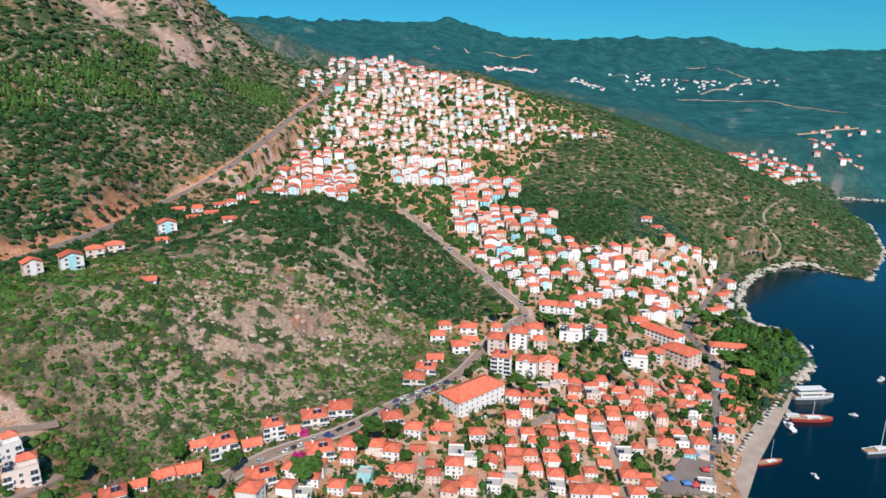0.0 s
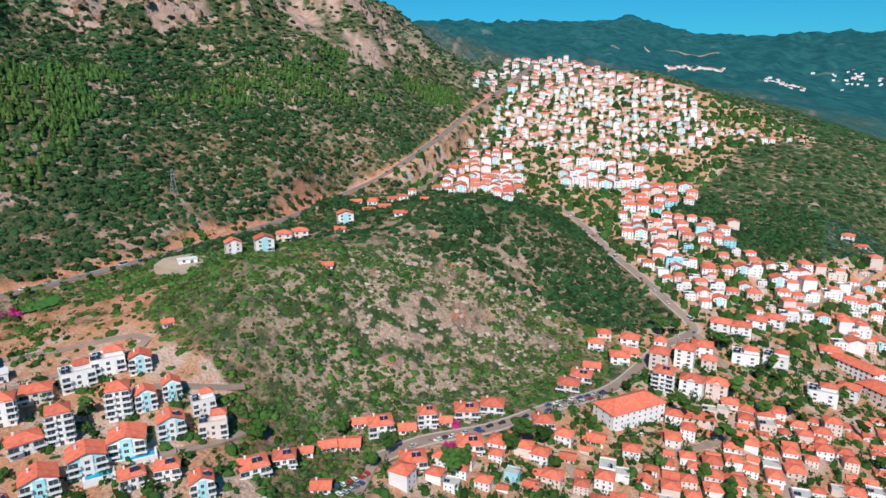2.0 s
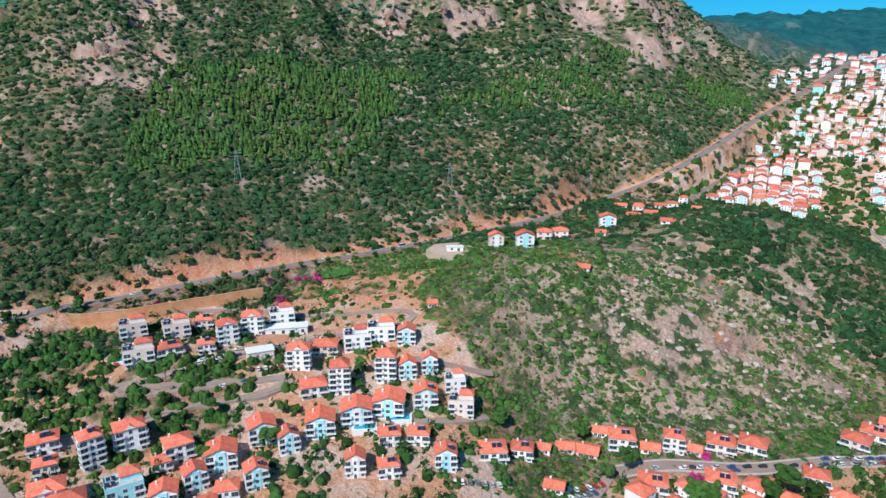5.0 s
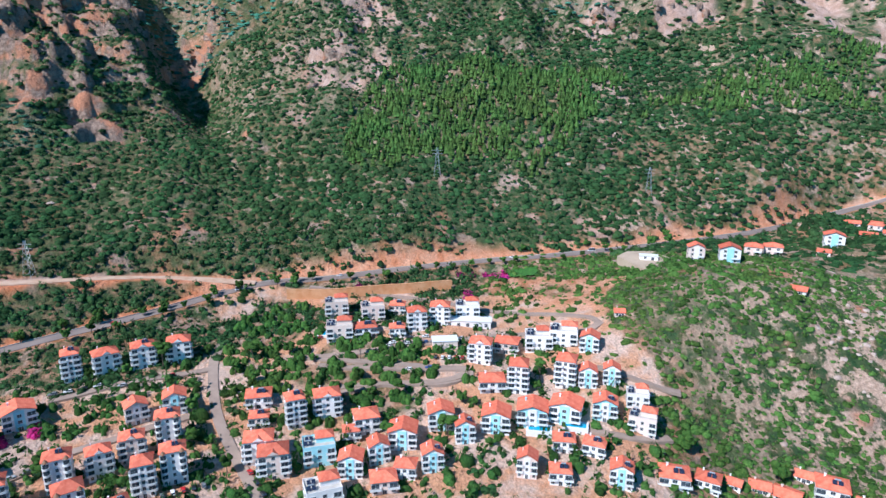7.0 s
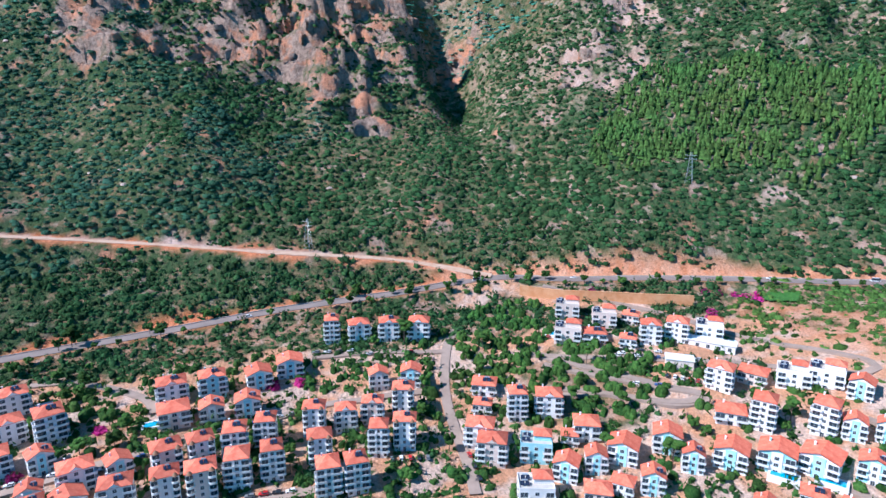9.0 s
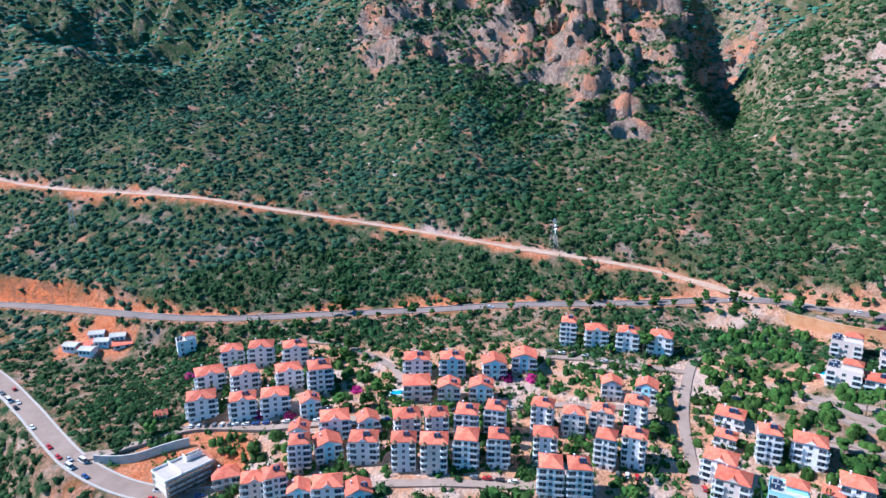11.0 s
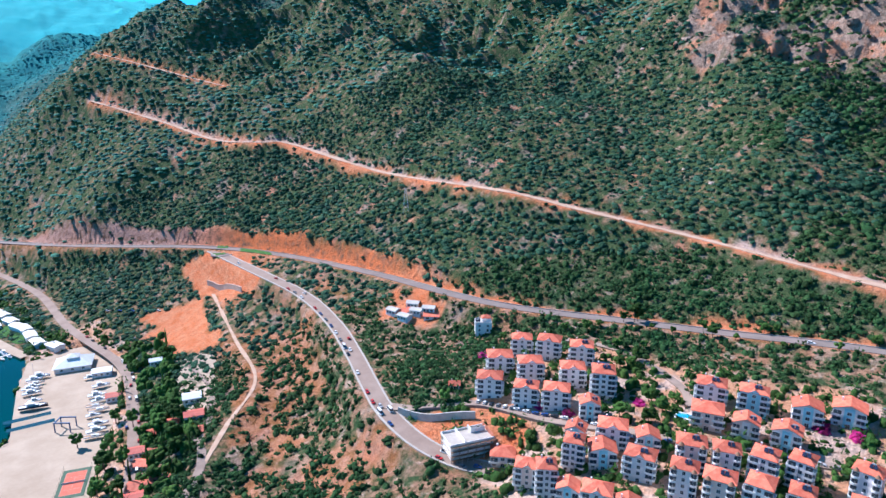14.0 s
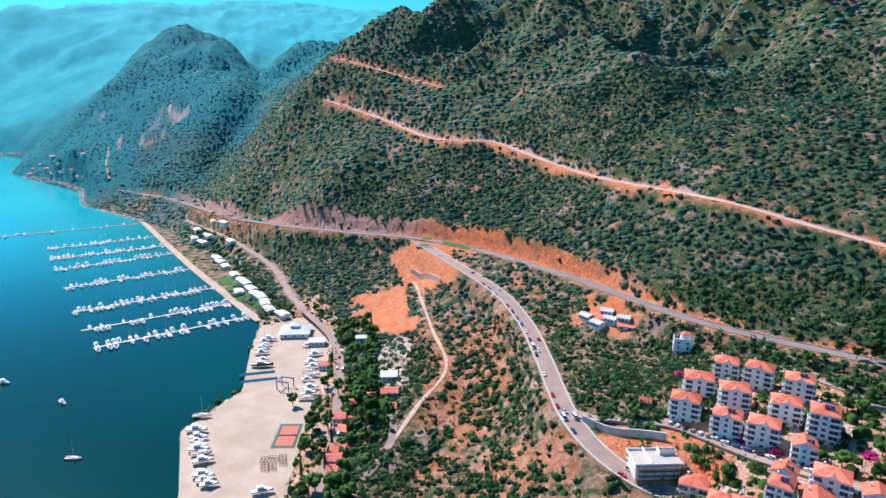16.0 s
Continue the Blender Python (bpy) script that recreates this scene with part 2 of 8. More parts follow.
def ground_height(x, y, fine=True):
    """Height of the land (and of the sea bed) at arrays x, y."""
    x, y = np.asarray(x, float), np.asarray(y, float)
    shape = x.shape
    x, y = x.ravel(), y.ravel()
    z = np.full(x.shape, 100.0)
    for (px, py, _), w in zip(SPOTS, _weights):
        z += w * np.sqrt((x - px) ** 2 + (y - py) ** 2 + SOFT ** 2)
    reach = np.hypot(x, y)
    road_gap, road_z = np.full(x.shape, 1e9), z.copy()
    for name, (line, wide) in SMOOTH.items():
        d, h, _ = to_line(x, y, line[::2] + line[-1:])
        d = np.maximum(d - wide / 2 - 1.5, 0)
        near = d < road_gap
        road_gap, road_z = np.where(near, d, road_gap), np.where(near, h, road_z)
    wild = np.clip(road_gap / 60, 0, 1)
    up = np.clip((z - 95) / 160, 0, 1.6)
    hill = np.exp(-(((x + 250) / 120) ** 2 + ((y - 390) / 140) ** 2))
    z += wild * (4 + 16 * up) * fractal(x, y, 170, 4, 3, True) * np.clip(up + 0.05, 0, 1.3) * np.clip(2.2 - reach / 900, 0.5, 1)
    z += wild * (0.8 + 2.0 * up + 2.0 * hill) * fractal(x, y, 26, 3, 9)
    # the gorge and the cliffs beside it
    d, _, _ = to_line(x, y, GORGE)
    z -= 72 * np.exp(-(d / (20 + 0.16 * np.clip(-x - 600, 0, 200))) ** 2) * np.clip((z - 195) / 110, 0, 1)
    z -= 26 * np.exp(-(d / 85) ** 2) * np.clip((z - 112) / 90, 0, 1)
    crag = np.exp(-(((x - CLIFF[0]) / 130) ** 2 + ((y - CLIFF[1]) / 150) ** 2)) * np.clip((z - 180) / 60, 0, 1)
    # buttresses and gullies run down the face, ledges run across it
    bend = 26 * fractal(x, y, 90, 3, 24)
    ribs = fractal(x * 0.30 + 0.25 * bend, y + bend, 46, 4, 21, True)
    z += crag * (24 * ribs + 4)
    bare = outcrop(x, y) + crag
    warped = (z + 9 * fractal(x, y, 46, 3, 23)) / 27
    tread = warped - np.floor(warped)
    z += np.clip(bare, 0, 1) * 27 * (np.clip((tread - 0.62) / 0.2, 0, 1) - tread) * 0.8
    z += np.clip(bare, 0, 1) * (3.2 * fractal(x * 0.5, y, 13, 3, 27, True) + 1.5 * fractal(x, y, 6, 2, 28))
    far = np.clip((reach - 1500) / 1500, 0, 1)
    z += far * np.where(y < -600, 5, 13 + 24 * np.clip((3300 - reach) / 600, 0, 1)) * fractal(x, y, np.where(y < -600, 480, 620), 5, 31, True) * np.clip(z / 300, 0, 1)
    # the saddle behind the cape
    z -= 95 * np.exp(-(((x + 0.025 * y) / 75) ** 2 + ((y + 2250) / 420) ** 2))
    # the valley between the cape and the near ridge, steep on the cape's side
    d, _, side = to_line(x, y, [(165, -1180), (140, -1280), (95, -1420), (40, -1560), (0, -1750), (-40, -1950)])
    z -= 58 * np.exp(-(d / np.where(side > 0, 110, 55)) ** 2) * np.clip((z - 40) / 90, 0, 1) * np.clip((2050 - reach) / 400, 0, 1)
    # the cutting above the coast road
    d, _, side = to_line(x, y, SMOOTH["highway"][0][::2])
    z += (side > 0) * np.clip((d - 8) / 4, 0, 1) * np.exp(-np.maximum(d - 12, 0) / 45) * 7 * np.exp(-((y + 690) / 270) ** 4) * (1 + 0.5 * fractal(x, y, 45, 4, 51))
    # the shoulder below the dirt track is lowered to keep the track in the camera's view
    d, h, side = to_line(x, y, SMOOTH["dirt_track"][0][::2])
    z = np.where((side < 0) & (d < 45), np.minimum(z, h - 0.22 * np.maximum(d - 5, 0) + 0.012 * d * d), z)
    # the levelled boatyard
    yard = inside(x, y, YARD_RING)
    d, _, _ = to_line(x, y, YARD_RING + YARD_RING[:1])
    z = np.where(yard, np.minimum(z, 1.6), np.where(d < 14, np.minimum(z, 1.6 + 0.5 * d), z))
    # cut and bank along the roads
    k = np.clip(road_gap / np.where(y < -420, 9, 14), 0, 1)
    k = k * k * (3 - 2 * k)
    z = np.where(yard, z, road_z * (1 - k) + z * k)
    z = np.maximum(z, 1.3)
    for ring in (EAST_SEA, WEST_SEA):
        sea = inside(x, y, ring)
        d, _, _ = to_line(x, y, ring + ring[:1])
        z = np.where(sea, -np.minimum(1.0 + 0.5 * d, 25), np.where(d < 25, np.minimum(z, 1.3 + np.where(y < -700, 1.1, 0.35) * d), z))
    return z.reshape(shape)


# ---- materials ----
def node_material(name, rough=0.8, metal=0.0):
    m = bpy.data.materials.new(name)
    m.use_nodes = True
    b = m.node_tree.nodes["Principled BSDF"]
    b.inputs["Roughness"].default_value, b.inputs["Metallic"].default_value = rough, metal
    return m, m.node_tree.nodes, m.node_tree.links, b


def mixed(nodes, links, factor, a, b):
    """A colour mix; each input a socket or a value."""
    n = nodes.new("ShaderNodeMix")
    n.data_type = "RGBA"
    for socket, value in ((n.inputs[0], factor), (n.inputs[6], a), (n.inputs[7], b)):
        if isinstance(value, bpy.types.NodeSocket):
            links.new(value, socket)
        else:
            socket.default_value = (*value, 1) if isinstance(value, tuple) and len(value) == 3 else value
    return n.outputs[2]


def noise_at(nodes, links, scale, detail=5.0, low=0.4, high=0.6, rough=0.6, where="Object"):
    """Noise in metres (scale: features per metre), stretched between low and high to 0..1."""
    c = nodes.new("ShaderNodeTexCoord")
    n = nodes.new("ShaderNodeTexNoise")
    n.inputs["Scale"].default_value, n.inputs["Detail"].default_value, n.inputs["Roughness"].default_value = scale, detail, rough
    links.new(c.outputs[where], n.inputs["Vector"])
    r = nodes.new("ShaderNodeMapRange")
    r.inputs["From Min"].default_value, r.inputs["From Max"].default_value = low, high
    links.new(n.outputs["Fac"], r.inputs["Value"])
    return r.outputs["Result"]


def bump(nodes, links, b, height, strength=0.4, distance=0.3):
    n = nodes.new("ShaderNodeBump")
    n.inputs["Strength"].default_value, n.inputs["Distance"].default_value = strength, distance
    links.new(height, n.inputs["Height"])
    links.new(n.outputs["Normal"], b.inputs["Normal"])


def two_tone(name, a, b, scale=0.5, rough=0.85, low=0.35, high=0.65, relief=0.0, distance=0.05, spread=0.0, metal=0.0):
    """A surface of two tones at two scales; spread: how far one object may differ from the next."""
    m, nodes, links, bsdf = node_material(name, rough, metal)
    coarse = noise_at(nodes, links, scale, 5, low, high)
    fine = noise_at(nodes, links, scale * 9, 3, 0.3, 0.7)
    c = mixed(nodes, links, coarse, a, b)
    c2 = mixed(nodes, links, 0.12, c, tuple(0.5 * (p + q) * 0.45 for p, q in zip(a, b)))
    c = mixed(nodes, links, fine, c, c2)
    if spread:
        info = nodes.new("ShaderNodeObjectInfo")
        hsv = nodes.new("ShaderNodeHueSaturation")
        r = nodes.new("ShaderNodeMapRange")
        r.inputs["To Min"].default_value, r.inputs["To Max"].default_value = 1 - spread, 1 + spread
        links.new(info.outputs["Random"], r.inputs["Value"])
        links.new(r.outputs["Result"], hsv.inputs["Value"])
        links.new(c, hsv.inputs["Color"])
        c = hsv.outputs["Color"]
    links.new(c, bsdf.inputs["Base Color"])
    if relief:
        bump(nodes, links, bsdf, fine, relief, distance)
    return m


def attribute(nodes, name):
    n = nodes.new("ShaderNodeAttribute")
    n.attribute_name = name
    return n.outputs["Fac"]


def ground_material():
    m, nodes, links, b = node_material("ground", 0.95)
    soil = mixed(nodes, links, noise_at(nodes, links, 0.03, 6, 0.35, 0.65), (0.33, 0.155, 0.08), (0.42, 0.26, 0.17))
    stony = mixed(nodes, links, noise_at(nodes, links, 0.5, 6, 0.35, 0.65), (0.39, 0.265, 0.19), (0.57, 0.415, 0.315))
    soil = mixed(nodes, links, noise_at(nodes, links, 0.11, 7, 0.52, 0.62), soil, stony)
    scrub = mixed(nodes, links, noise_at(nodes, links, 0.15, 6, 0.35, 0.62), (0.030, 0.075, 0.029), (0.085, 0.115, 0.048))
    c = mixed(nodes, links, noise_at(nodes, links, 0.12, 8, 0.42, 0.58), scrub, soil)
    lush = mixed(nodes, links, noise_at(nodes, links, 0.14, 8, 0.50, 0.72), scrub, soil)
    c = mixed(nodes, links, attribute(nodes, "lush"), c, lush)
    stone = mixed(nodes, links, noise_at(nodes, links, 0.25, 8, 0.35, 0.7), (0.20, 0.138, 0.105), (0.47, 0.335, 0.26))
    rusty = mixed(nodes, links, noise_at(nodes, links, 0.035, 7, 0.50, 0.58), stone, (0.50, 0.23, 0.135))
    rock_noise = noise_at(nodes, links, 0.07, 9, 0.47, 0.52, 0.65)
    streak = noise_at(nodes, links, 0.045, 9, 0.585, 0.61, 0.6)
    def product(p, q):
        n = nodes.new("ShaderNodeMath")
        n.operation = "MULTIPLY"
        n.use_clamp = True
        links.new(p, n.inputs[0])
        links.new(q, n.inputs[1])
        return n.outputs[0]
    pale = mixed(nodes, links, noise_at(nodes, links, 0.4, 8, 0.35, 0.65), (0.41, 0.28, 0.20), (0.64, 0.455, 0.345))
    c = mixed(nodes, links, product(streak, attribute(nodes, "streaky")), c, pale)
    c = mixed(nodes, links, product(rock_noise, attribute(nodes, "rock")), c, pale)
    c = mixed(nodes, links, attribute(nodes, "cliff"), c, rusty)
    paved = mixed(nodes, links, noise_at(nodes, links, 0.05, 6, 0.40, 0.54), (0.68, 0.49, 0.39), (0.64, 0.33, 0.19))
    paved = mixed(nodes, links, noise_at(nodes, links, 0.09, 6, 0.63, 0.70), paved, (0.08, 0.11, 0.045))
    c = mixed(nodes, links, attribute(nodes, "town"), c, paved)
    earth = mixed(nodes, links, noise_at(nodes, links, 0.12, 7, 0.35, 0.65), (0.60, 0.235, 0.115), (0.68, 0.37, 0.235))
    place = nodes.new("ShaderNodeTexCoord")
    split = nodes.new("ShaderNodeSeparateXYZ")
    links.new(place.outputs["Object"], split.inputs[0])
    redder = nodes.new("ShaderNodeMapRange")
    redder.inputs["From Min"].default_value, redder.inputs["From Max"].default_value = 0, -180
    links.new(split.outputs["Y"], redder.inputs["Value"])
    red_earth = mixed(nodes, links, noise_at(nodes, links, 0.12, 7, 0.35, 0.65), (0.62, 0.180, 0.068), (0.66, 0.28, 0.145))
    earth = mixed(nodes, links, redder.outputs["Result"], earth, red_earth)
    c = mixed(nodes, links, attribute(nodes, "earth"), c, earth)
    bed = nodes.new("ShaderNodeMapRange")
    bed.inputs["From Min"].default_value, bed.inputs["From Max"].default_value = -640, -705
    links.new(split.outputs["Y"], bed.inputs["Value"])
    cut_stone = mixed(nodes, links, bed.outputs["Result"], (0.66, 0.195, 0.072), (0.48, 0.28, 0.22))
    cut_stone = mixed(nodes, links, noise_at(nodes, links, 0.16, 8, 0.46, 0.68), cut_stone, (0.22, 0.12, 0.075))
    c = mixed(nodes, links, attribute(nodes, "coast_cut"), c, cut_stone)
    scree = mixed(nodes, links, noise_at(nodes, links, 0.09, 8, 0.35, 0.65), (0.42, 0.27, 0.20), (0.58, 0.42, 0.35))
    c = mixed(nodes, links, attribute(nodes, "scree"), c, scree)
    # haze of distance put into the colour: blue-teal over the far woods
    hazy_far_wood = mixed(nodes, links, noise_at(nodes, links, 0.02, 9, 0.42, 0.6, 0.7), (0.012, 0.080, 0.088), (0.028, 0.128, 0.130))
    hazy_far_wood = mixed(nodes, links, noise_at(nodes, links, 0.009, 8, 0.62, 0.68), hazy_far_wood, (0.10, 0.17, 0.16))
    c = mixed(nodes, links, attribute(nodes, "far"), c, hazy_far_wood)
    # cape ground tinted cyan, again as painted haze
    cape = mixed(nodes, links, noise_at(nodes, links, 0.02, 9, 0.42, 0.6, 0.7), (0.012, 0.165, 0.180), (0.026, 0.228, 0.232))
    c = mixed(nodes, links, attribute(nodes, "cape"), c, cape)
    # quarry earth, its colour paled for the haze in front of it
    pits = mixed(nodes, links, noise_at(nodes, links, 0.05, 8, 0.4, 0.62), (0.40, 0.26, 0.21), (0.50, 0.44, 0.42))
    c = mixed(nodes, links, attribute(nodes, "pits"), c, pits)
    # farthest hills coloured pale cyan to stand in for haze
    hazy_hills = mixed(nodes, links, noise_at(nodes, links, 0.008, 9, 0.4, 0.62, 0.7), (0.034, 0.37, 0.41), (0.062, 0.44, 0.47))
    c = mixed(nodes, links, attribute(nodes, "hazy_hills"), c, hazy_hills)
    grit = nodes.new("ShaderNodeHueSaturation")
    shade = nodes.new("ShaderNodeMapRange")
    shade.inputs["To Min"].default_value, shade.inputs["To Max"].default_value = 0.6, 1.35
    links.new(noise_at(nodes, links, 0.9, 6, 0.3, 0.7, 0.75), shade.inputs["Value"])
    links.new(shade.outputs["Result"], grit.inputs["Value"])
    links.new(c, grit.inputs["Color"])
    links.new(grit.outputs["Color"], b.inputs["Base Color"])
    b.inputs["Specular IOR Level"].default_value = 0.08
    bump(nodes, links, b, noise_at(nodes, links, 0.35, 8, 0.2, 0.8, 0.7), 1.0, 1.6)
    return m


def mesh_from(name, verts, faces, material=None, smooth=False):
    me = bpy.data.meshes.new(name)
    me.from_pydata(verts, [], faces)
    if material:
        me.materials.append(material)
    if smooth:
        me.polygons.foreach_set("use_smooth", [True] * len(me.polygons))
    me.update()
    return me


# ---- the ground: one sheet from the drone's feet to the horizon ----
heads = np.radians(np.concatenate([np.arange(-27, 212, 0.33), np.arange(212, 333, 4.0)]))
steps = [0.0, 60.0, 110.0, 150.0, 180.0]
while steps[-1] < 4900:
    r = steps[-1]
    steps.append(r + (4.0 if 560 < r < 790 else max(3.0, r * 0.0095) if r < 1350 else r * 0.025))
steps = np.array(steps)
R, A = np.meshgrid(steps, heads, indexing="ij")
X, Y = -R * np.sin(A), R * np.cos(A)
Z = ground_height(X, Y)
rows_n, cols_n = X.shape
index = np.arange(rows_n * cols_n).reshape(rows_n, cols_n)
wrap = np.roll(index, -1, axis=1)
quads = np.stack([index[:-1], index[1:], wrap[1:], wrap[:-1]], -1).reshape(-1, 4)[:, ::-1]
me = bpy.data.meshes.new("ground")
me.vertices.add(rows_n * cols_n)
me.vertices.foreach_set("co", np.stack([X, Y, Z], -1).ravel())
me.loops.add(quads.size)
me.loops.foreach_set("vertex_index", quads.ravel())
me.polygons.add(len(quads))
me.polygons.foreach_set("loop_start", np.arange(0, quads.size, 4))
me.polygons.foreach_set("use_smooth", np.ones(len(quads), bool))
me.update(calc_edges=True)
me.validate()


def on_ground(x, y):
    """Height of the sheet itself at arrays x, y."""
    x, y = np.asarray(x, float), np.asarray(y, float)
    r, a = np.hypot(x, y), np.degrees(np.arctan2(-x, y))
    a = np.radians(np.where(a < -27, a + 360, a))
    i = np.clip(np.searchsorted(steps, r) - 1, 0, len(steps) - 2)
    j = np.clip(np.searchsorted(heads, a) - 1, 0, len(heads) - 2)
    u = np.clip((r - steps[i]) / (steps[i + 1] - steps[i]), 0, 1)
    v = np.clip((a - heads[j]) / (heads[j + 1] - heads[j]), 0, 1)
    return (Z[i, j] * (1 - u) + Z[i + 1, j] * u) * (1 - v) + (Z[i, j + 1] * (1 - u) + Z[i + 1, j + 1] * u) * v


def height_at(x, y):
    return float(on_ground(np.array([x]), np.array([y]))[0])


ROAD_TREE = []
for road_line, road_wide in SMOOTH.values():
    ROAD_TREE += [(p[0], p[1], road_wide / 2) for p in smooth_line(road_line[::3] + road_line[-1:], 4.0)]
ROAD_TREE = np.array(ROAD_TREE)


def road_clearance(x, y):
    """Metres from a place to the nearest road's edge."""
    return float((np.hypot(ROAD_TREE[:, 0] - x, ROAD_TREE[:, 1] - y) - ROAD_TREE[:, 2]).min())


def ramp(v, a, b):
    k = np.clip((v - a) / (b - a), 0.0, 1.0)
    return k * k * (3 - 2 * k)


def region(x, y, rings):
    """1 inside any of the rings, with a soft, uneven edge."""
    out = np.zeros(x.shape)
    ruffle = 9 * fractal(x, y, 25, 5, 5)
    for ring in rings:
        d, _, _ = to_line(x.ravel(), y.ravel(), ring + ring[:1])
        d = np.where(inside(x.ravel(), y.ravel(), ring), d, -d).reshape(x.shape)
        out = np.maximum(out, ramp(d + ruffle, -2, 2))
    return out


BARE_RING = [(-432, -31), (-416, -4), (-405, 27), (-398, 71), (-386, 138), (-356, 170), (-316, 190), (-292, 182), (-270, 184), (-253, 196), (-246, 176), (-270, 160), (-297, 154), (-315, 146), (-318, 120), (-322, 84), (-330, 88), (-350, 126), (-381, 91), (-392, 41), (-406, -2), (-394, -30)]
OLIVE_RING = [(44, -875), (-44, -751), (-116, -666), (-114, -626), (-65, -617), (-48, -586), (-9, -684), (23, -792)]
STRIP_RING = [(-403, 122), (-406, 166), (-368, 208), (-345, 216), (-330, 190), (-352, 172), (-382, 142)]
TOWN_RINGS = [BARE_RING, [(-180, 205), (-140, 268), (-120, 322), (-98, 372), (-120, 450), (-90, 500), (-140, 565), (-290, 690), (-420, 560), (-440, 700), (-480, 960), (-330, 1120), (-190, 1110), (-20, 1010), (-120, 930), (-150, 720), (-80, 650), (60, 740), (110, 830), (110, 700), (120, 500), (80, 350), (40, 200), (-60, 150)],
              [(-370, 40), (-350, 100), (-326, 186), (-297, 184), (-278, 174), (-261, 181), (-248, 192), (-232, 180), (-180, 160), (-150, 60), (-150, -200), (-170, -260), (-270, -270), (-330, -120)],
              [(60, -330), (75, -410), (35, -470), (30, -620), (-30, -650), (-45, -520), (-10, -300)]]
EARTH_RINGS = QUARRY_RINGS + [SHANTY_RING, [(-161, -619), (-165, -560), (-150, -530), (-140, -538), (-117, -568), (-113, -650), (-130, -645)], [(-65, -613), (-114, -592), (-108, -500), (-87, -500), (-62, -516)], [(-178, -262), (-196, -244), (-199, -210), (-186, -208), (-160, -222), (-150, -252), (-158, -268)]]
VALLEY_SLOPE = [(-347, 42), (-329, 78), (-298, 84), (-283, 66), (-278, 40), (-280, 14), (-320, 8)]
DRY_RINGS = [STRIP_RING, [(-150, -585), (-165, -470), (-150, -370), (-135, -300), (-140, -250), (-60, -260), (-65, -330), (-95, -400), (-108, -480), (-125, -585)], [(-230, -400), (-180, -480), (-165, -560), (-150, -620), (-175, -600), (-215, -480)]]
d_high, _, side_high = to_line(X.ravel(), Y.ravel(), SMOOTH["highway"][0][::2])
d_track, _, side_track = to_line(X.ravel(), Y.ravel(), SMOOTH["dirt_track"][0][::2])
d_upper, _, _ = to_line(X.ravel(), Y.ravel(), SMOOTH["dirt_track_upper"][0])
d_high, side_high, d_track, side_track, d_upper = (v.reshape(X.shape) for v in (d_high, side_high, d_track, side_track, d_upper))
cut_zone = (side_high > 0) * ramp(-Y, 400, 470) * (R < 1250)
slope = np.zeros(X.shape)
slope[1:-1] = abs(Z[2:] - Z[:-2]) / (R[2:] - R[:-2])
patch = fractal(X, Y, 90, 4, 40)
hill_mask = np.exp(-(((X + 225) / 100) ** 2 + ((Y - 385) / 125) ** 2) ** 2)
high_mask = ramp(Z, 150, 260)
crag_mask = np.exp(-(((X - CLIFF[0]) / 150) ** 2 + ((Y - CLIFF[1]) / 170) ** 2)) * ramp(Z, 190, 235) * ramp(-Y, 20, 90)
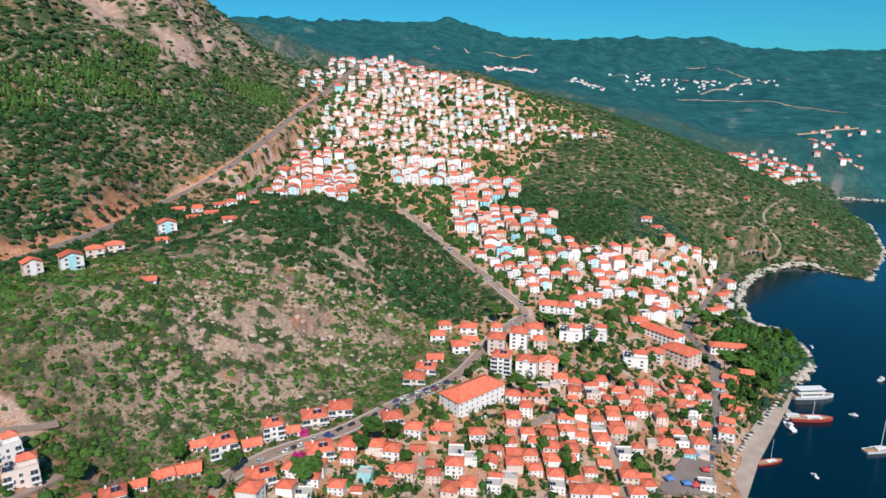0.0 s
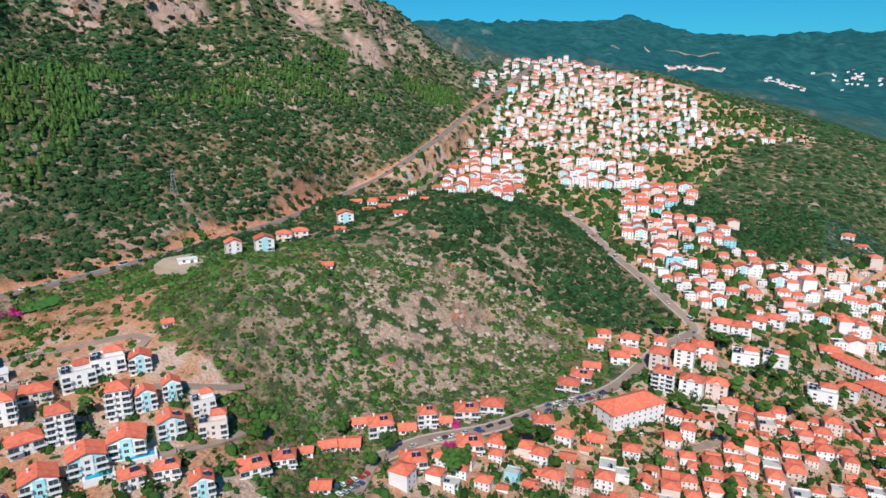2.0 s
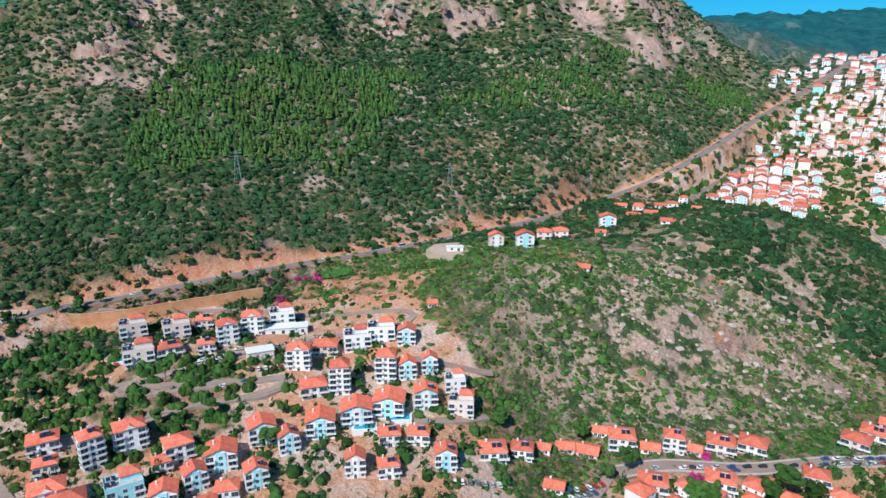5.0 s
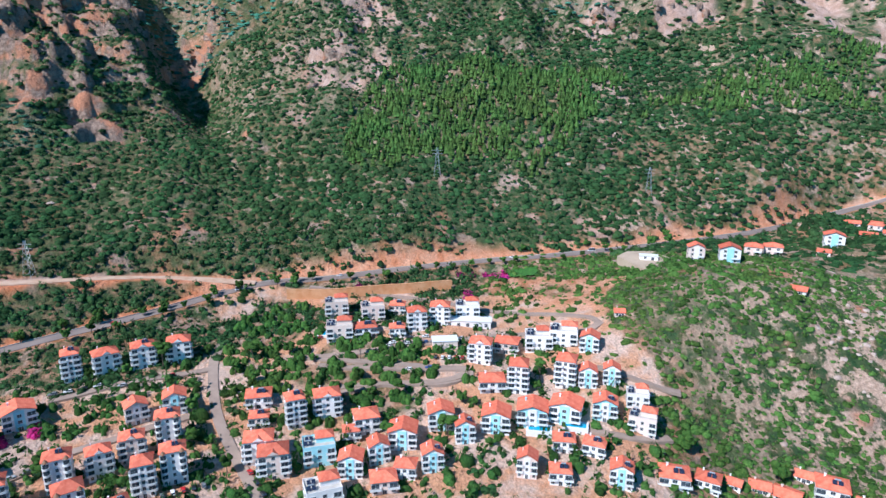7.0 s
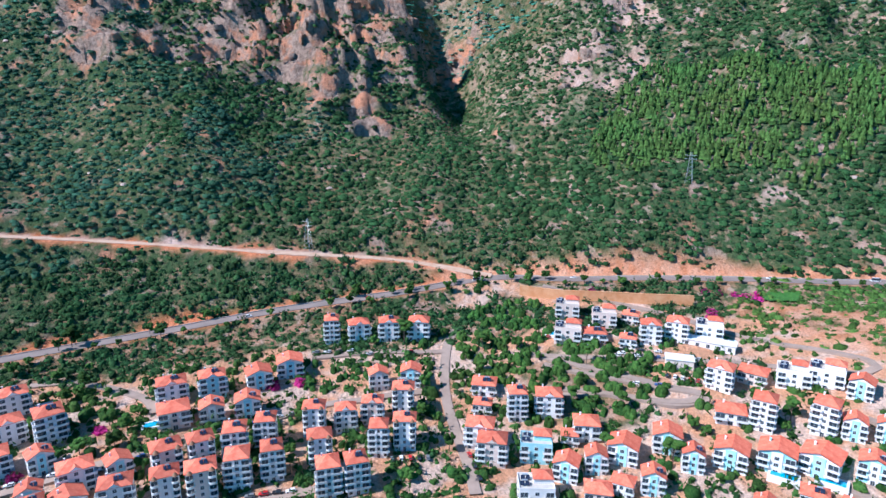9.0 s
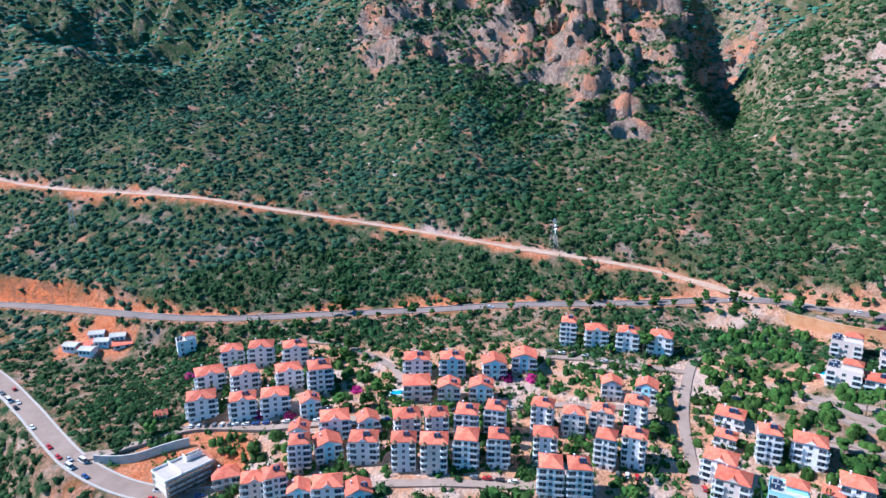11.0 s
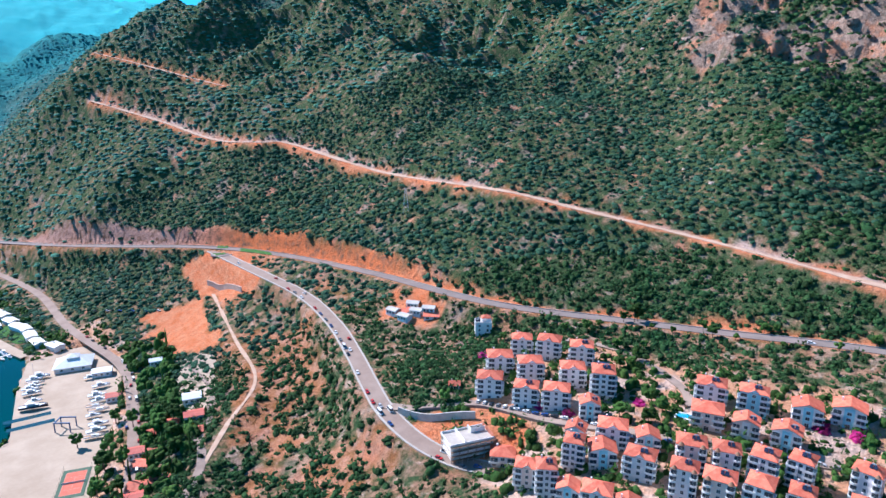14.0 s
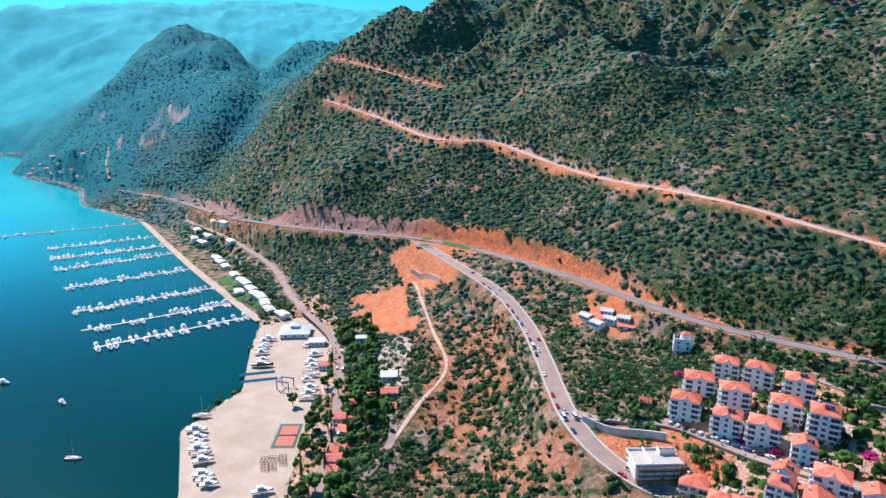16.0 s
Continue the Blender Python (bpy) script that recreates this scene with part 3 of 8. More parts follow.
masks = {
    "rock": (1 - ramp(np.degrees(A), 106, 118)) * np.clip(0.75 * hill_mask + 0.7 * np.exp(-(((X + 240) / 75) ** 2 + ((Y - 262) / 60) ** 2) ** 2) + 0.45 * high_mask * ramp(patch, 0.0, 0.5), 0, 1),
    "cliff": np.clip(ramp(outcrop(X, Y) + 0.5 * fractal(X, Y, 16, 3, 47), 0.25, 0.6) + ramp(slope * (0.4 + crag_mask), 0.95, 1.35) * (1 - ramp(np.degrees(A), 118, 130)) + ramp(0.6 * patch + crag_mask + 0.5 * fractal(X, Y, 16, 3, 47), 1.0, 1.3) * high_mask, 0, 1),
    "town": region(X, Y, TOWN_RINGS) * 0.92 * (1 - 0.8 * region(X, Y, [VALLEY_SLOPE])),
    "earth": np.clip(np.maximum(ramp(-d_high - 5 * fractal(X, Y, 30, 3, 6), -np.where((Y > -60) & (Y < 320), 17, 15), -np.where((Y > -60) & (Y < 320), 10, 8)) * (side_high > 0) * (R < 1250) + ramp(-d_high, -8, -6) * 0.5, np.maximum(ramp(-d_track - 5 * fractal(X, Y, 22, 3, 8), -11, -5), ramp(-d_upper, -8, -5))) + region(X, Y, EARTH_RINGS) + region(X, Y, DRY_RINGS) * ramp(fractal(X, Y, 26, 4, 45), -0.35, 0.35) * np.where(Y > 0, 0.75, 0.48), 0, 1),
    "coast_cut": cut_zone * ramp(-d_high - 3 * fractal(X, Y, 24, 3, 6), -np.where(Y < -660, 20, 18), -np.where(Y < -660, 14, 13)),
    # the far, cape and farthest-hill masks carry painted haze, growing with distance
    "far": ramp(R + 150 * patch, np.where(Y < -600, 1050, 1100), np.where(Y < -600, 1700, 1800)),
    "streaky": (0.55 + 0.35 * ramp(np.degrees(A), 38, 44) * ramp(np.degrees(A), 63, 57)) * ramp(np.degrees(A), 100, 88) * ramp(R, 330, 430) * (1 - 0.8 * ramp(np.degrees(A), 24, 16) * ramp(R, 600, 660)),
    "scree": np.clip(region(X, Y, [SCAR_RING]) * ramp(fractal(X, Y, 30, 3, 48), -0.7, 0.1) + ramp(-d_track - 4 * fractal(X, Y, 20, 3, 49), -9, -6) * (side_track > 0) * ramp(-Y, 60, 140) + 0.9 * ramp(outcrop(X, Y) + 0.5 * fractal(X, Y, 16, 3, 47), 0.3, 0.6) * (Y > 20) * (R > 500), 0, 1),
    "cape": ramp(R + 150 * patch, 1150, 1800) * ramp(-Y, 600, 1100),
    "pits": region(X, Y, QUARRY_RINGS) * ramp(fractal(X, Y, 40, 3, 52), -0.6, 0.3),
    "hazy_hills": ramp(R + 90 * patch, 2420, 2900) * ramp(-Y, 500, 1100),
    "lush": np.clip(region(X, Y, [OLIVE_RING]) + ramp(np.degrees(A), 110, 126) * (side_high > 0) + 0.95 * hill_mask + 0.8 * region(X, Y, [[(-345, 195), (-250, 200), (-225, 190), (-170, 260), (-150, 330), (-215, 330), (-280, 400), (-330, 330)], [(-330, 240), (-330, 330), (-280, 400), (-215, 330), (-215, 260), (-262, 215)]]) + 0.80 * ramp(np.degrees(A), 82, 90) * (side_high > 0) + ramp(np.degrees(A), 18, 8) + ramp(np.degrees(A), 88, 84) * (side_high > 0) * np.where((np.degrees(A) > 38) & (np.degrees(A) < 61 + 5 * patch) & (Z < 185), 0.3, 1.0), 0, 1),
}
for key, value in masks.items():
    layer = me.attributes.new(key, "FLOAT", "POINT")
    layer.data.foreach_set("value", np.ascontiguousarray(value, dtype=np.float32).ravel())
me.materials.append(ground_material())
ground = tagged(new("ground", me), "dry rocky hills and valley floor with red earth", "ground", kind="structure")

# ---- sea ----
m_water, nodes, links, b = node_material("sea_water", 0.08)
east = mixed(nodes, links, noise_at(nodes, links, 0.004, 3, 0.3, 0.7), (0.0, 0.009, 0.020), (0.0, 0.020, 0.030))
near_bay = mixed(nodes, links, noise_at(nodes, links, 0.004, 3, 0.3, 0.7), (0.0, 0.020, 0.011), (0.0, 0.038, 0.026))
# bright turquoise paints haze and sky reflection onto the far water
hazy_bay = mixed(nodes, links, noise_at(nodes, links, 0.003, 4, 0.3, 0.7), (0.01, 0.36, 0.40), (0.02, 0.45, 0.48))
place = nodes.new("ShaderNodeTexCoord")
split = nodes.new("ShaderNodeSeparateXYZ")
links.new(place.outputs["Object"], split.inputs[0])
bay = nodes.new("ShaderNodeMapRange")
bay.inputs["From Min"].default_value, bay.inputs["From Max"].default_value = 150, -250
links.new(split.outputs["Y"], bay.inputs["Value"])
# blends the painted haze in with distance down the bay
bay_haze = nodes.new("ShaderNodeMapRange")
bay_haze.interpolation_type = "SMOOTHSTEP"
bay_haze.inputs["From Min"].default_value, bay_haze.inputs["From Max"].default_value = -540, -1500
links.new(split.outputs["Y"], bay_haze.inputs["Value"])
c = mixed(nodes, links, bay.outputs["Result"], east, mixed(nodes, links, bay_haze.outputs["Result"], near_bay, hazy_bay))
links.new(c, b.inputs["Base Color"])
b.inputs["Specular IOR Level"].default_value = 0.27
bump(nodes, links, b, noise_at(nodes, links, 0.6, 4, 0.2, 0.8), 0.25, 0.25)
ring_steps = [0, 150, 400, 800, 1600, 3000, 4900]
verts = [(0, 0, 0)] + [(-r * math.sin(a), r * math.cos(a), 0) for r in ring_steps[1:] for a in np.linspace(0, 2 * math.pi, 65)[:-1]]
faces = [(0, 1 + k, 1 + (k + 1) % 64) for k in range(64)] + [(1 + 64 * i + k, 65 + 64 * i + k, 65 + 64 * i + (k + 1) % 64, 1 + 64 * i + (k + 1) % 64) for i in range(5) for k in range(64)]
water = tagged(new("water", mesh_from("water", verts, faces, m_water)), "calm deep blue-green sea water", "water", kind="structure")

# ---- roads ----
m_asphalt = two_tone("asphalt", (0.19, 0.150, 0.130), (0.25, 0.200, 0.175), 0.08, 0.9)
m_dusty = two_tone("dusty_asphalt", (0.27, 0.190, 0.145), (0.35, 0.255, 0.20), 0.08, 0.9)
m_gravel = two_tone("dirt_road", (0.50, 0.31, 0.20), (0.60, 0.43, 0.31), 0.15, 0.95)


def ribbon(name, line, wide, material, label, category, lift=0.35, thick=0.5, uneven=0.0):
    pts = np.array(line)
    way = np.gradient(pts[:, :2], axis=0)
    way /= np.linalg.norm(way, axis=1)[:, None]
    off = np.stack([-way[:, 1], way[:, 0]], -1) * wide / 2
    off *= (1 + uneven * fractal(pts[:, 0], pts[:, 1], 24, 3, 90))[:, None]
    verts, faces = [], []
    for p, o in zip(pts, off):
        z = p[2] + lift
        verts += [(p[0] + o[0], p[1] + o[1], z - thick), (p[0] + o[0], p[1] + o[1], z), (p[0], p[1], z + 0.05), (p[0] - o[0], p[1] - o[1], z), (p[0] - o[0], p[1] - o[1], z - thick)]
    for i in range(len(pts) - 1):
        for k in range(4):
            faces.append((5 * i + k, 5 * i + k + 1, 5 * i + k + 6, 5 * i + k + 5))
    return tagged(new(name, mesh_from(name, verts, faces, material)), label, category, kind="structure")


for key, (line, wide) in SMOOTH.items():
    dirt = key in ("dirt_track", "dirt_track_upper", "orange_path")
    ribbon("road_" + key, line, wide, m_gravel if dirt else m_dusty if key in ("town_road", "yard_road", "main_street") else m_asphalt, "pale graded dirt road cut into the slope" if dirt else "grey asphalt road with worn edges", "road", uneven=0.38 if dirt else 0.0)


# ---- wild plants ----
def leaf_material(name, dark, light, scale=1.2, island=True):
    m, nodes, links, b = node_material(name, 0.75)
    grain = noise_at(nodes, links, scale, 4, 0.35, 0.65)
    c = mixed(nodes, links, grain, dark, light)
    g = nodes.new("ShaderNodeNewGeometry")
    info = nodes.new("ShaderNodeObjectInfo")
    hsv = nodes.new("ShaderNodeHueSaturation")
    r = nodes.new("ShaderNodeMapRange")
    r.inputs["To Min"].default_value, r.inputs["To Max"].default_value = 0.5, 1.55
    links.new(g.outputs["Random Per Island"] if island else info.outputs["Random"], r.inputs["Value"])
    links.new(r.outputs["Result"], hsv.inputs["Value"])
    h = nodes.new("ShaderNodeMapRange")
    h.inputs["To Min"].default_value, h.inputs["To Max"].default_value = 0.52, 0.475
    wide = noise_at(nodes, links, 0.018, 4, 0.3, 0.7)
    links.new(wide, h.inputs["Value"])
    links.new(h.outputs["Result"], hsv.inputs["Hue"])
    links.new(c, hsv.inputs["Color"])
    links.new(hsv.outputs["Color"], b.inputs["Base Color"])
    through_leaf = nodes.new("ShaderNodeBsdfTranslucent")
    links.new(hsv.outputs["Color"], through_leaf.inputs["Color"])
    blend = nodes.new("ShaderNodeMixShader")
    blend.inputs[0].default_value = 0.28
    links.new(b.outputs[0], blend.inputs[1])
    links.new(through_leaf.outputs[0], blend.inputs[2])
    links.new(blend.outputs[0], nodes["Material Output"].inputs["Surface"])
    b.inputs["Specular IOR Level"].default_value = 0.12
    bump(nodes, links, b, noise_at(nodes, links, scale * 2.2, 4, 0.3, 0.7), 0.8, 0.4)
    return m


m_shrub = leaf_material("maquis_leaves", (0.020, 0.072, 0.025), (0.068, 0.142, 0.046))
m_pine = leaf_material("pine_needles", (0.054, 0.132, 0.030), (0.118, 0.212, 0.052))
m_tree = leaf_material("tree_leaves", (0.042, 0.112, 0.022), (0.105, 0.195, 0.040), 1.0, False)
m_bark = two_tone("bark", (0.10, 0.07, 0.05), (0.17, 0.13, 0.10), 1.5, 0.95)
grow = np.random.default_rng(11)


def dome(sides, rings, squash, rough):
    """A lumpy clump of leaves one metre in radius, standing on the ground."""
    verts, faces = [], []
    for k in range(rings):
        u = k / rings
        for s in range(sides):
            a = 2 * math.pi * (s + 0.5 * (k % 2)) / sides
            r = math.cos(u * 1.45) ** 0.7 * (1 + rough * grow.uniform(-1, 1))
            verts.append((r * math.cos(a), r * math.sin(a), squash * (math.sin(u * 1.5) + rough * grow.uniform(-0.6, 0.6)) - (0.25 if k == 0 else 0)))
    verts.append((grow.uniform(-0.2, 0.2), grow.uniform(-0.2, 0.2), squash * grow.uniform(0.95, 1.15)))
    for k in range(rings - 1):
        for s in range(sides):
            a, b, c, d = k * sides + s, k * sides + (s + 1) % sides, (k + 1) * sides + s, (k + 1) * sides + (s + 1) % sides
            faces += [(a, b, c), (b, d, c)]
    top = len(verts) - 1
    faces += [((rings - 1) * sides + s, (rings - 1) * sides + (s + 1) % sides, top) for s in range(sides)]
    return np.array(verts), np.array(faces)


def lobed(count, sides, rings, squash, rough):
    """Several domes grown into one clump."""
    vs, fs, n = [], [], 0
    for k in range(count):
        v, f = dome(sides, rings, squash, rough)
        a, s = 2 * math.pi * k / count + grow.uniform(-0.5, 0.5), grow.uniform(0.5, 0.75)
        v = v * s + np.array([0.48 * math.cos(a), 0.48 * math.sin(a), 0.0])
        v[:, 2] *= grow.uniform(0.8, 1.25)
        vs.append(v)
        fs.append(f + n)
        n += len(v)
    return np.concatenate(vs), np.concatenate(fs)


def leafy(cores, cards, squash):
    """A shrub: a ragged core with tufts of leaves standing out all over it."""
    v, f = lobed(cores, 6, 2, squash * 0.85, 0.35) if cores > 1 else dome(5, 2, squash * 0.85, 0.35)
    vs, fs, n = [v * np.array([0.86, 0.86, 0.9])], [f], len(v)
    for _ in range(cards):
        a, u, r = grow.uniform(0, 2 * math.pi), grow.uniform(0.05, 1.4), grow.uniform(0.7, 1.12)
        p = np.array([r * math.cos(u) * math.cos(a), r * math.cos(u) * math.sin(a), r * squash * math.sin(u)])
        vs.append(p + grow.uniform(-0.34, 0.34, (3, 3)))
        fs.append(np.array([[n, n + 1, n + 2]]))
        n += 3
    return np.concatenate(vs), np.concatenate(fs)


def pine_form(sides, tiers):
    """A pine: ragged tiers on a short stem, one metre high."""
    vs, fs, n = [], [], 0
    for k in range(tiers):
        low, high = 0.12 + 0.6 * k / tiers, 0.45 + 0.6 * (k + 1) / tiers
        r = 0.30 * (1 - 0.62 * k / tiers)
        ring = [(r * grow.uniform(0.7, 1.25) * math.cos(2 * math.pi * s / sides), r * grow.uniform(0.7, 1.25) * math.sin(2 * math.pi * s / sides), low + grow.uniform(-0.05, 0.05)) for s in range(sides)]
        v = ring + [(grow.uniform(-0.04, 0.04), grow.uniform(-0.04, 0.04), min(high, 1.05))]
        vs.append(np.array(v))
        fs.append(np.array([(s, (s + 1) % sides, sides) for s in range(sides)]) + n)
        n += len(v)
    return np.concatenate(vs), np.concatenate(fs)


def scatter(name, forms, x, y, radius, height, material, label, category, sink=0.1):
    """One object of kind stuff: a form at each place, turned and sized by chance."""
    z = on_ground(x, y)
    pick = grow.integers(0, len(forms), len(x))
    turn = grow.uniform(0, 2 * math.pi, len(x))
    all_v, all_f, n = [], [], 0
    for k, (v, f) in enumerate(forms):
        i = np.where(pick == k)[0]
        if not len(i):
            continue
        c, s = np.cos(turn[i])[:, None], np.sin(turn[i])[:, None]
        wide = grow.uniform(0.7, 1.35, len(i))[:, None]
        px = (v[None, :, 0] * wide * c - v[None, :, 1] / wide * s) * radius[i][:, None] + x[i][:, None]
        py = (v[None, :, 0] * wide * s + v[None, :, 1] / wide * c) * radius[i][:, None] + y[i][:, None]
        pz = v[None, :, 2] * height[i][:, None] + z[i][:, None] - sink
        all_v.append(np.stack([px, py, pz], -1).reshape(-1, 3))
        all_f.append((f[None] + (np.arange(len(i)) * len(v))[:, None, None]).reshape(-1, 3) + n)
        n += len(i) * len(v)
    co, tri = np.concatenate(all_v), np.concatenate(all_f)
    me = bpy.data.meshes.new(name)
    me.vertices.add(len(co))
    me.vertices.foreach_set("co", co.astype(np.float32).ravel())
    me.loops.add(tri.size)
    me.loops.foreach_set("vertex_index", tri.astype(np.int32).ravel())
    me.polygons.add(len(tri))
    me.polygons.foreach_set("loop_start", np.arange(0, tri.size, 3, dtype=np.int32))
    me.update(calc_edges=True)
    me.materials.append(material)
    return tagged(new(name, me), label, category, kind="stuff")


def sector(near, far, cell):
    """Jittered places over the land that is seen, between two distances."""
    span = far * 1.0
    g = np.arange(-span, span, cell)
    x, y = np.meshgrid(g, g)
    x, y = x.ravel() + grow.uniform(-0.5, 0.5, x.size) * cell, y.ravel() + grow.uniform(-0.5, 0.5, y.size) * cell
    r, a = np.hypot(x, y), np.degrees(np.arctan2(-x, y)) % 360
    keep = (r > near) & (r < far) & ((a < 209) | (a > 335))
    return x[keep], y[keep]


def cover(x, y):
    """How likely a shrub grows at each place."""
    z = on_ground(x, y)
    head = np.degrees(np.arctan2(-x, y)) % 360
    gap = np.full(x.shape, 1e9)
    for line, wide in SMOOTH.values():
        d, _, _ = to_line(x, y, line[::2] + line[-1:])
        gap = np.minimum(gap, d - wide / 2)
    dh, _, side = to_line(x, y, SMOOTH["highway"][0][::2])
    town = region(x, y, TOWN_RINGS)
    patchy = fractal(x, y, 45, 4, 60)
    broad = fractal(x, y, 160, 3, 61)
    p = np.where(side > 0, 0.96, 0.93) + 0.36 * patchy + 0.15 * broad + 0.22 * fractal(x, y, 13, 2, 62)
    crag = np.exp(-(((x - CLIFF[0]) / 140) ** 2 + ((y - CLIFF[1]) / 165) ** 2)) * ramp(z, 195, 230)
    p -= 0.34 * crag * ramp(-y, 20, 90) + 0.78 * outcrop(x, y)
    bare = np.exp(-(((x + 225) / 95) ** 2 + ((y - 385) / 120) ** 2) ** 2)
    p -= bare * (0.22 - 0.25 * patchy)
    spur = (head < 20) | (head > 335)
    p = np.where(spur & (np.hypot(x, y) > 640), p + 0.35, p)
    p = np.where((head > 92) & (side > 0), p + 0.05, p)
    p = np.where((head < 90) & (side > 0) & ~spur, p + np.where((head > 36) & (head < 61 + 5 * patchy) & (z < 180), -0.12, 0.30), p)
    p = np.where((head > 88) & (head < 125) & (side > 0), p + 0.18, p)
    p += 0.4 * region(x, y, [OLIVE_RING])
    p *= (1 - 0.93 * town) * (1 - 0.5 * region(x, y, [STRIP_RING]))
    p *= 1 - region(x, y, EARTH_RINGS + [SCAR_RING])
    p *= ramp(gap, 1.5, 6.0)
    dt, _, low_side = to_line(x, y, SMOOTH["dirt_track"][0][::2])
    p = np.where(dt < np.where(low_side < 0, 12, 8), p * 0.35, p)
    p = np.where(region(x, y, DRY_RINGS) > 0.5, p * 0.62, p)
    p = np.where((side > 0) & (dh < np.where(y < -660, 16 + 3 * patchy, np.where(y < -440, 15, np.where((y > -60) & (y < 320), 13, 11)) + 3 * patchy)), p * np.where(y < -420, 0.04, 0.25), p)
    p = np.where(inside(x, y, YARD_RING), 0, p)
    return np.where(z < 1.5, 0, np.clip(p, 0, 1)), z, head


PINE_RINGS = [[(-596, 73), (-645, 139), (-634, 183), (-640, 252), (-616, 332), (-592, 367), (-539, 291), (-502, 230), (-520, 161), (-512, 91), (-524, 65)],
              [(-573, 320), (-572, 444), (-580, 640), (-564, 747), (-505, 882), (-474, 760), (-505, 600), (-535, 495), (-530, 360)]]


def pines_here(x, y):
    """How thickly pines stand at each place."""
    near = region(x, y, PINE_RINGS[:1])
    return np.clip(near * (0.74 + 0.7 * fractal(x, y, 30, 3, 71)) + region(x, y, PINE_RINGS[1:]) * (0.42 + 0.8 * fractal(x, y, 60, 3, 72)), 0, 0.95)


low_forms = [leafy(1, 11, 0.85) for _ in range(12)]
rich_forms = [leafy(2, 9, 0.95) for _ in range(9)]
far_forms = [leafy(1, 0, 0.8) for _ in range(9)]
pine_forms = [pine_form(6, 4) for _ in range(8)]

x, y = sector(150, 470, 4.0)
p, z, head = cover(x, y)
stony = np.exp(-(((x + 225) / 95) ** 2 + ((y - 385) / 120) ** 2) ** 2)
k = (grow.random(len(x)) < p) & (stony < 0.25) & (y < 140)
n = k.sum()
size = (1.5 + 2.8 * grow.random(n) ** 1.4) * (1 + 0.25 * fractal(x[k], y[k], 30, 2, 77))
scatter("maquis_shrubs", rich_forms, x[k], y[k], size, size * grow.uniform(0.75, 1.25, n), m_shrub, "dense dark green maquis shrubs and wild olives", "shrubs")
m_hill_shrub = leaf_material("hill_scrub_leaves", (0.048, 0.136, 0.027), (0.130, 0.230, 0.052))
x, y = sector(190, 640, 3.1)
here = (y > 140) & (np.hypot(x + 235, (y - 370) * 0.75) < 235)
x, y = x[here], y[here]
p, z, head = cover(x, y)
stony = np.exp(-(((x + 225) / 95) ** 2 + ((y - 385) / 120) ** 2) ** 2)
k = (grow.random(len(x)) < p + 0.06 - 0.12 * stony) & (np.hypot(x, y) < 470)
n = k.sum()
size = (0.9 + 2.3 * grow.random(n) ** 1.8) * (1 + 0.3 * fractal(x[k], y[k], 30, 2, 77)) * (1.12 - 0.25 * stony[k])
scatter("hill_scrub", low_forms, x[k], y[k], size, size * grow.uniform(0.6, 1.0, n), m_hill_shrub, "low bright green scrub on the stony hill", "shrubs")

x, y = sector(470, 800, 4.5)
p, z, head = cover(x, y)
wood = pines_here(x, y)
k = (grow.random(len(x)) < p) & (grow.random(len(x)) > wood)
n = k.sum()
size = (1.7 + 2.7 * grow.random(n) ** 1.4 + 0.6 * fractal(x[k], y[k], 40, 2, 78)) * np.where(head[k] < 64, 1.18, 1.0)
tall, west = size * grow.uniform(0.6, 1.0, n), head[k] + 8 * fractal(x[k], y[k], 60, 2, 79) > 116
# western shrubs: leaf colour blued for haze, crowns lowered against self-shadow
m_hazy_shrub = leaf_material("hazy_shrub_leaves", (0.025, 0.088, 0.050), (0.070, 0.158, 0.090))
scatter("mountain_shrubs", low_forms, x[k][~west], y[k][~west], size[~west], tall[~west], m_shrub, "evergreen shrubs scattered over the rocky mountainside", "shrubs")
scatter("wild_olives", low_forms, x[k][west], y[k][west], size[west], 0.85 * tall[west], m_hazy_shrub, "evergreen shrubs on the seaward slope, tinted blue-green for haze", "shrubs")
x, y = sector(500, 1050, 3.7)
k = grow.random(len(x)) < pines_here(x, y)
x, y = x[k], y[k]
k = np.ones(len(x), bool)
n = k.sum()
size = grow.uniform(5, 10.5, n)
scatter("pine_wood", pine_forms, x[k], y[k], size, size, m_pine, "young bright green pine wood on the slope", "pine trees")

x, y = sector(800, 1400, 8.0)
p, z, head = cover(x, y)
k = grow.random(len(x)) < p + 0.1
n = k.sum()
size = grow.uniform(2.8, 6.0, n)
# upper-slope leaves lightened and blued to paint in haze
m_hazy_ridge = leaf_material("hazy_ridge_leaves", (0.042, 0.165, 0.116), (0.094, 0.248, 0.172), 0.8)
x, y, head = x[k], y[k], head[k]
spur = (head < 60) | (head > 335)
# low crowns, so that little self-shadow shows
tall = size * grow.uniform(0.4, 0.7, n)
scatter("ridge_shrubs", far_forms, x[~spur], y[~spur], size[~spur], tall[~spur], m_hazy_ridge, "shrub cover on the upper slopes above the sea, coloured paler for haze", "shrubs")
scatter("spur_shrubs", far_forms, x[spur], y[spur], size[spur], tall[spur], m_shrub, "dense green shrubs on the spur behind the town", "shrubs")

# woods on the cape beyond the marina, thinning out with distance, leaves painted haze-cyan
m_hazy_cape = leaf_material("cape_woods", (0.024, 0.245, 0.255), (0.045, 0.310, 0.315), 0.5)
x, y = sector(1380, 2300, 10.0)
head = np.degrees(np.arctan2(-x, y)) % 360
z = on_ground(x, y)
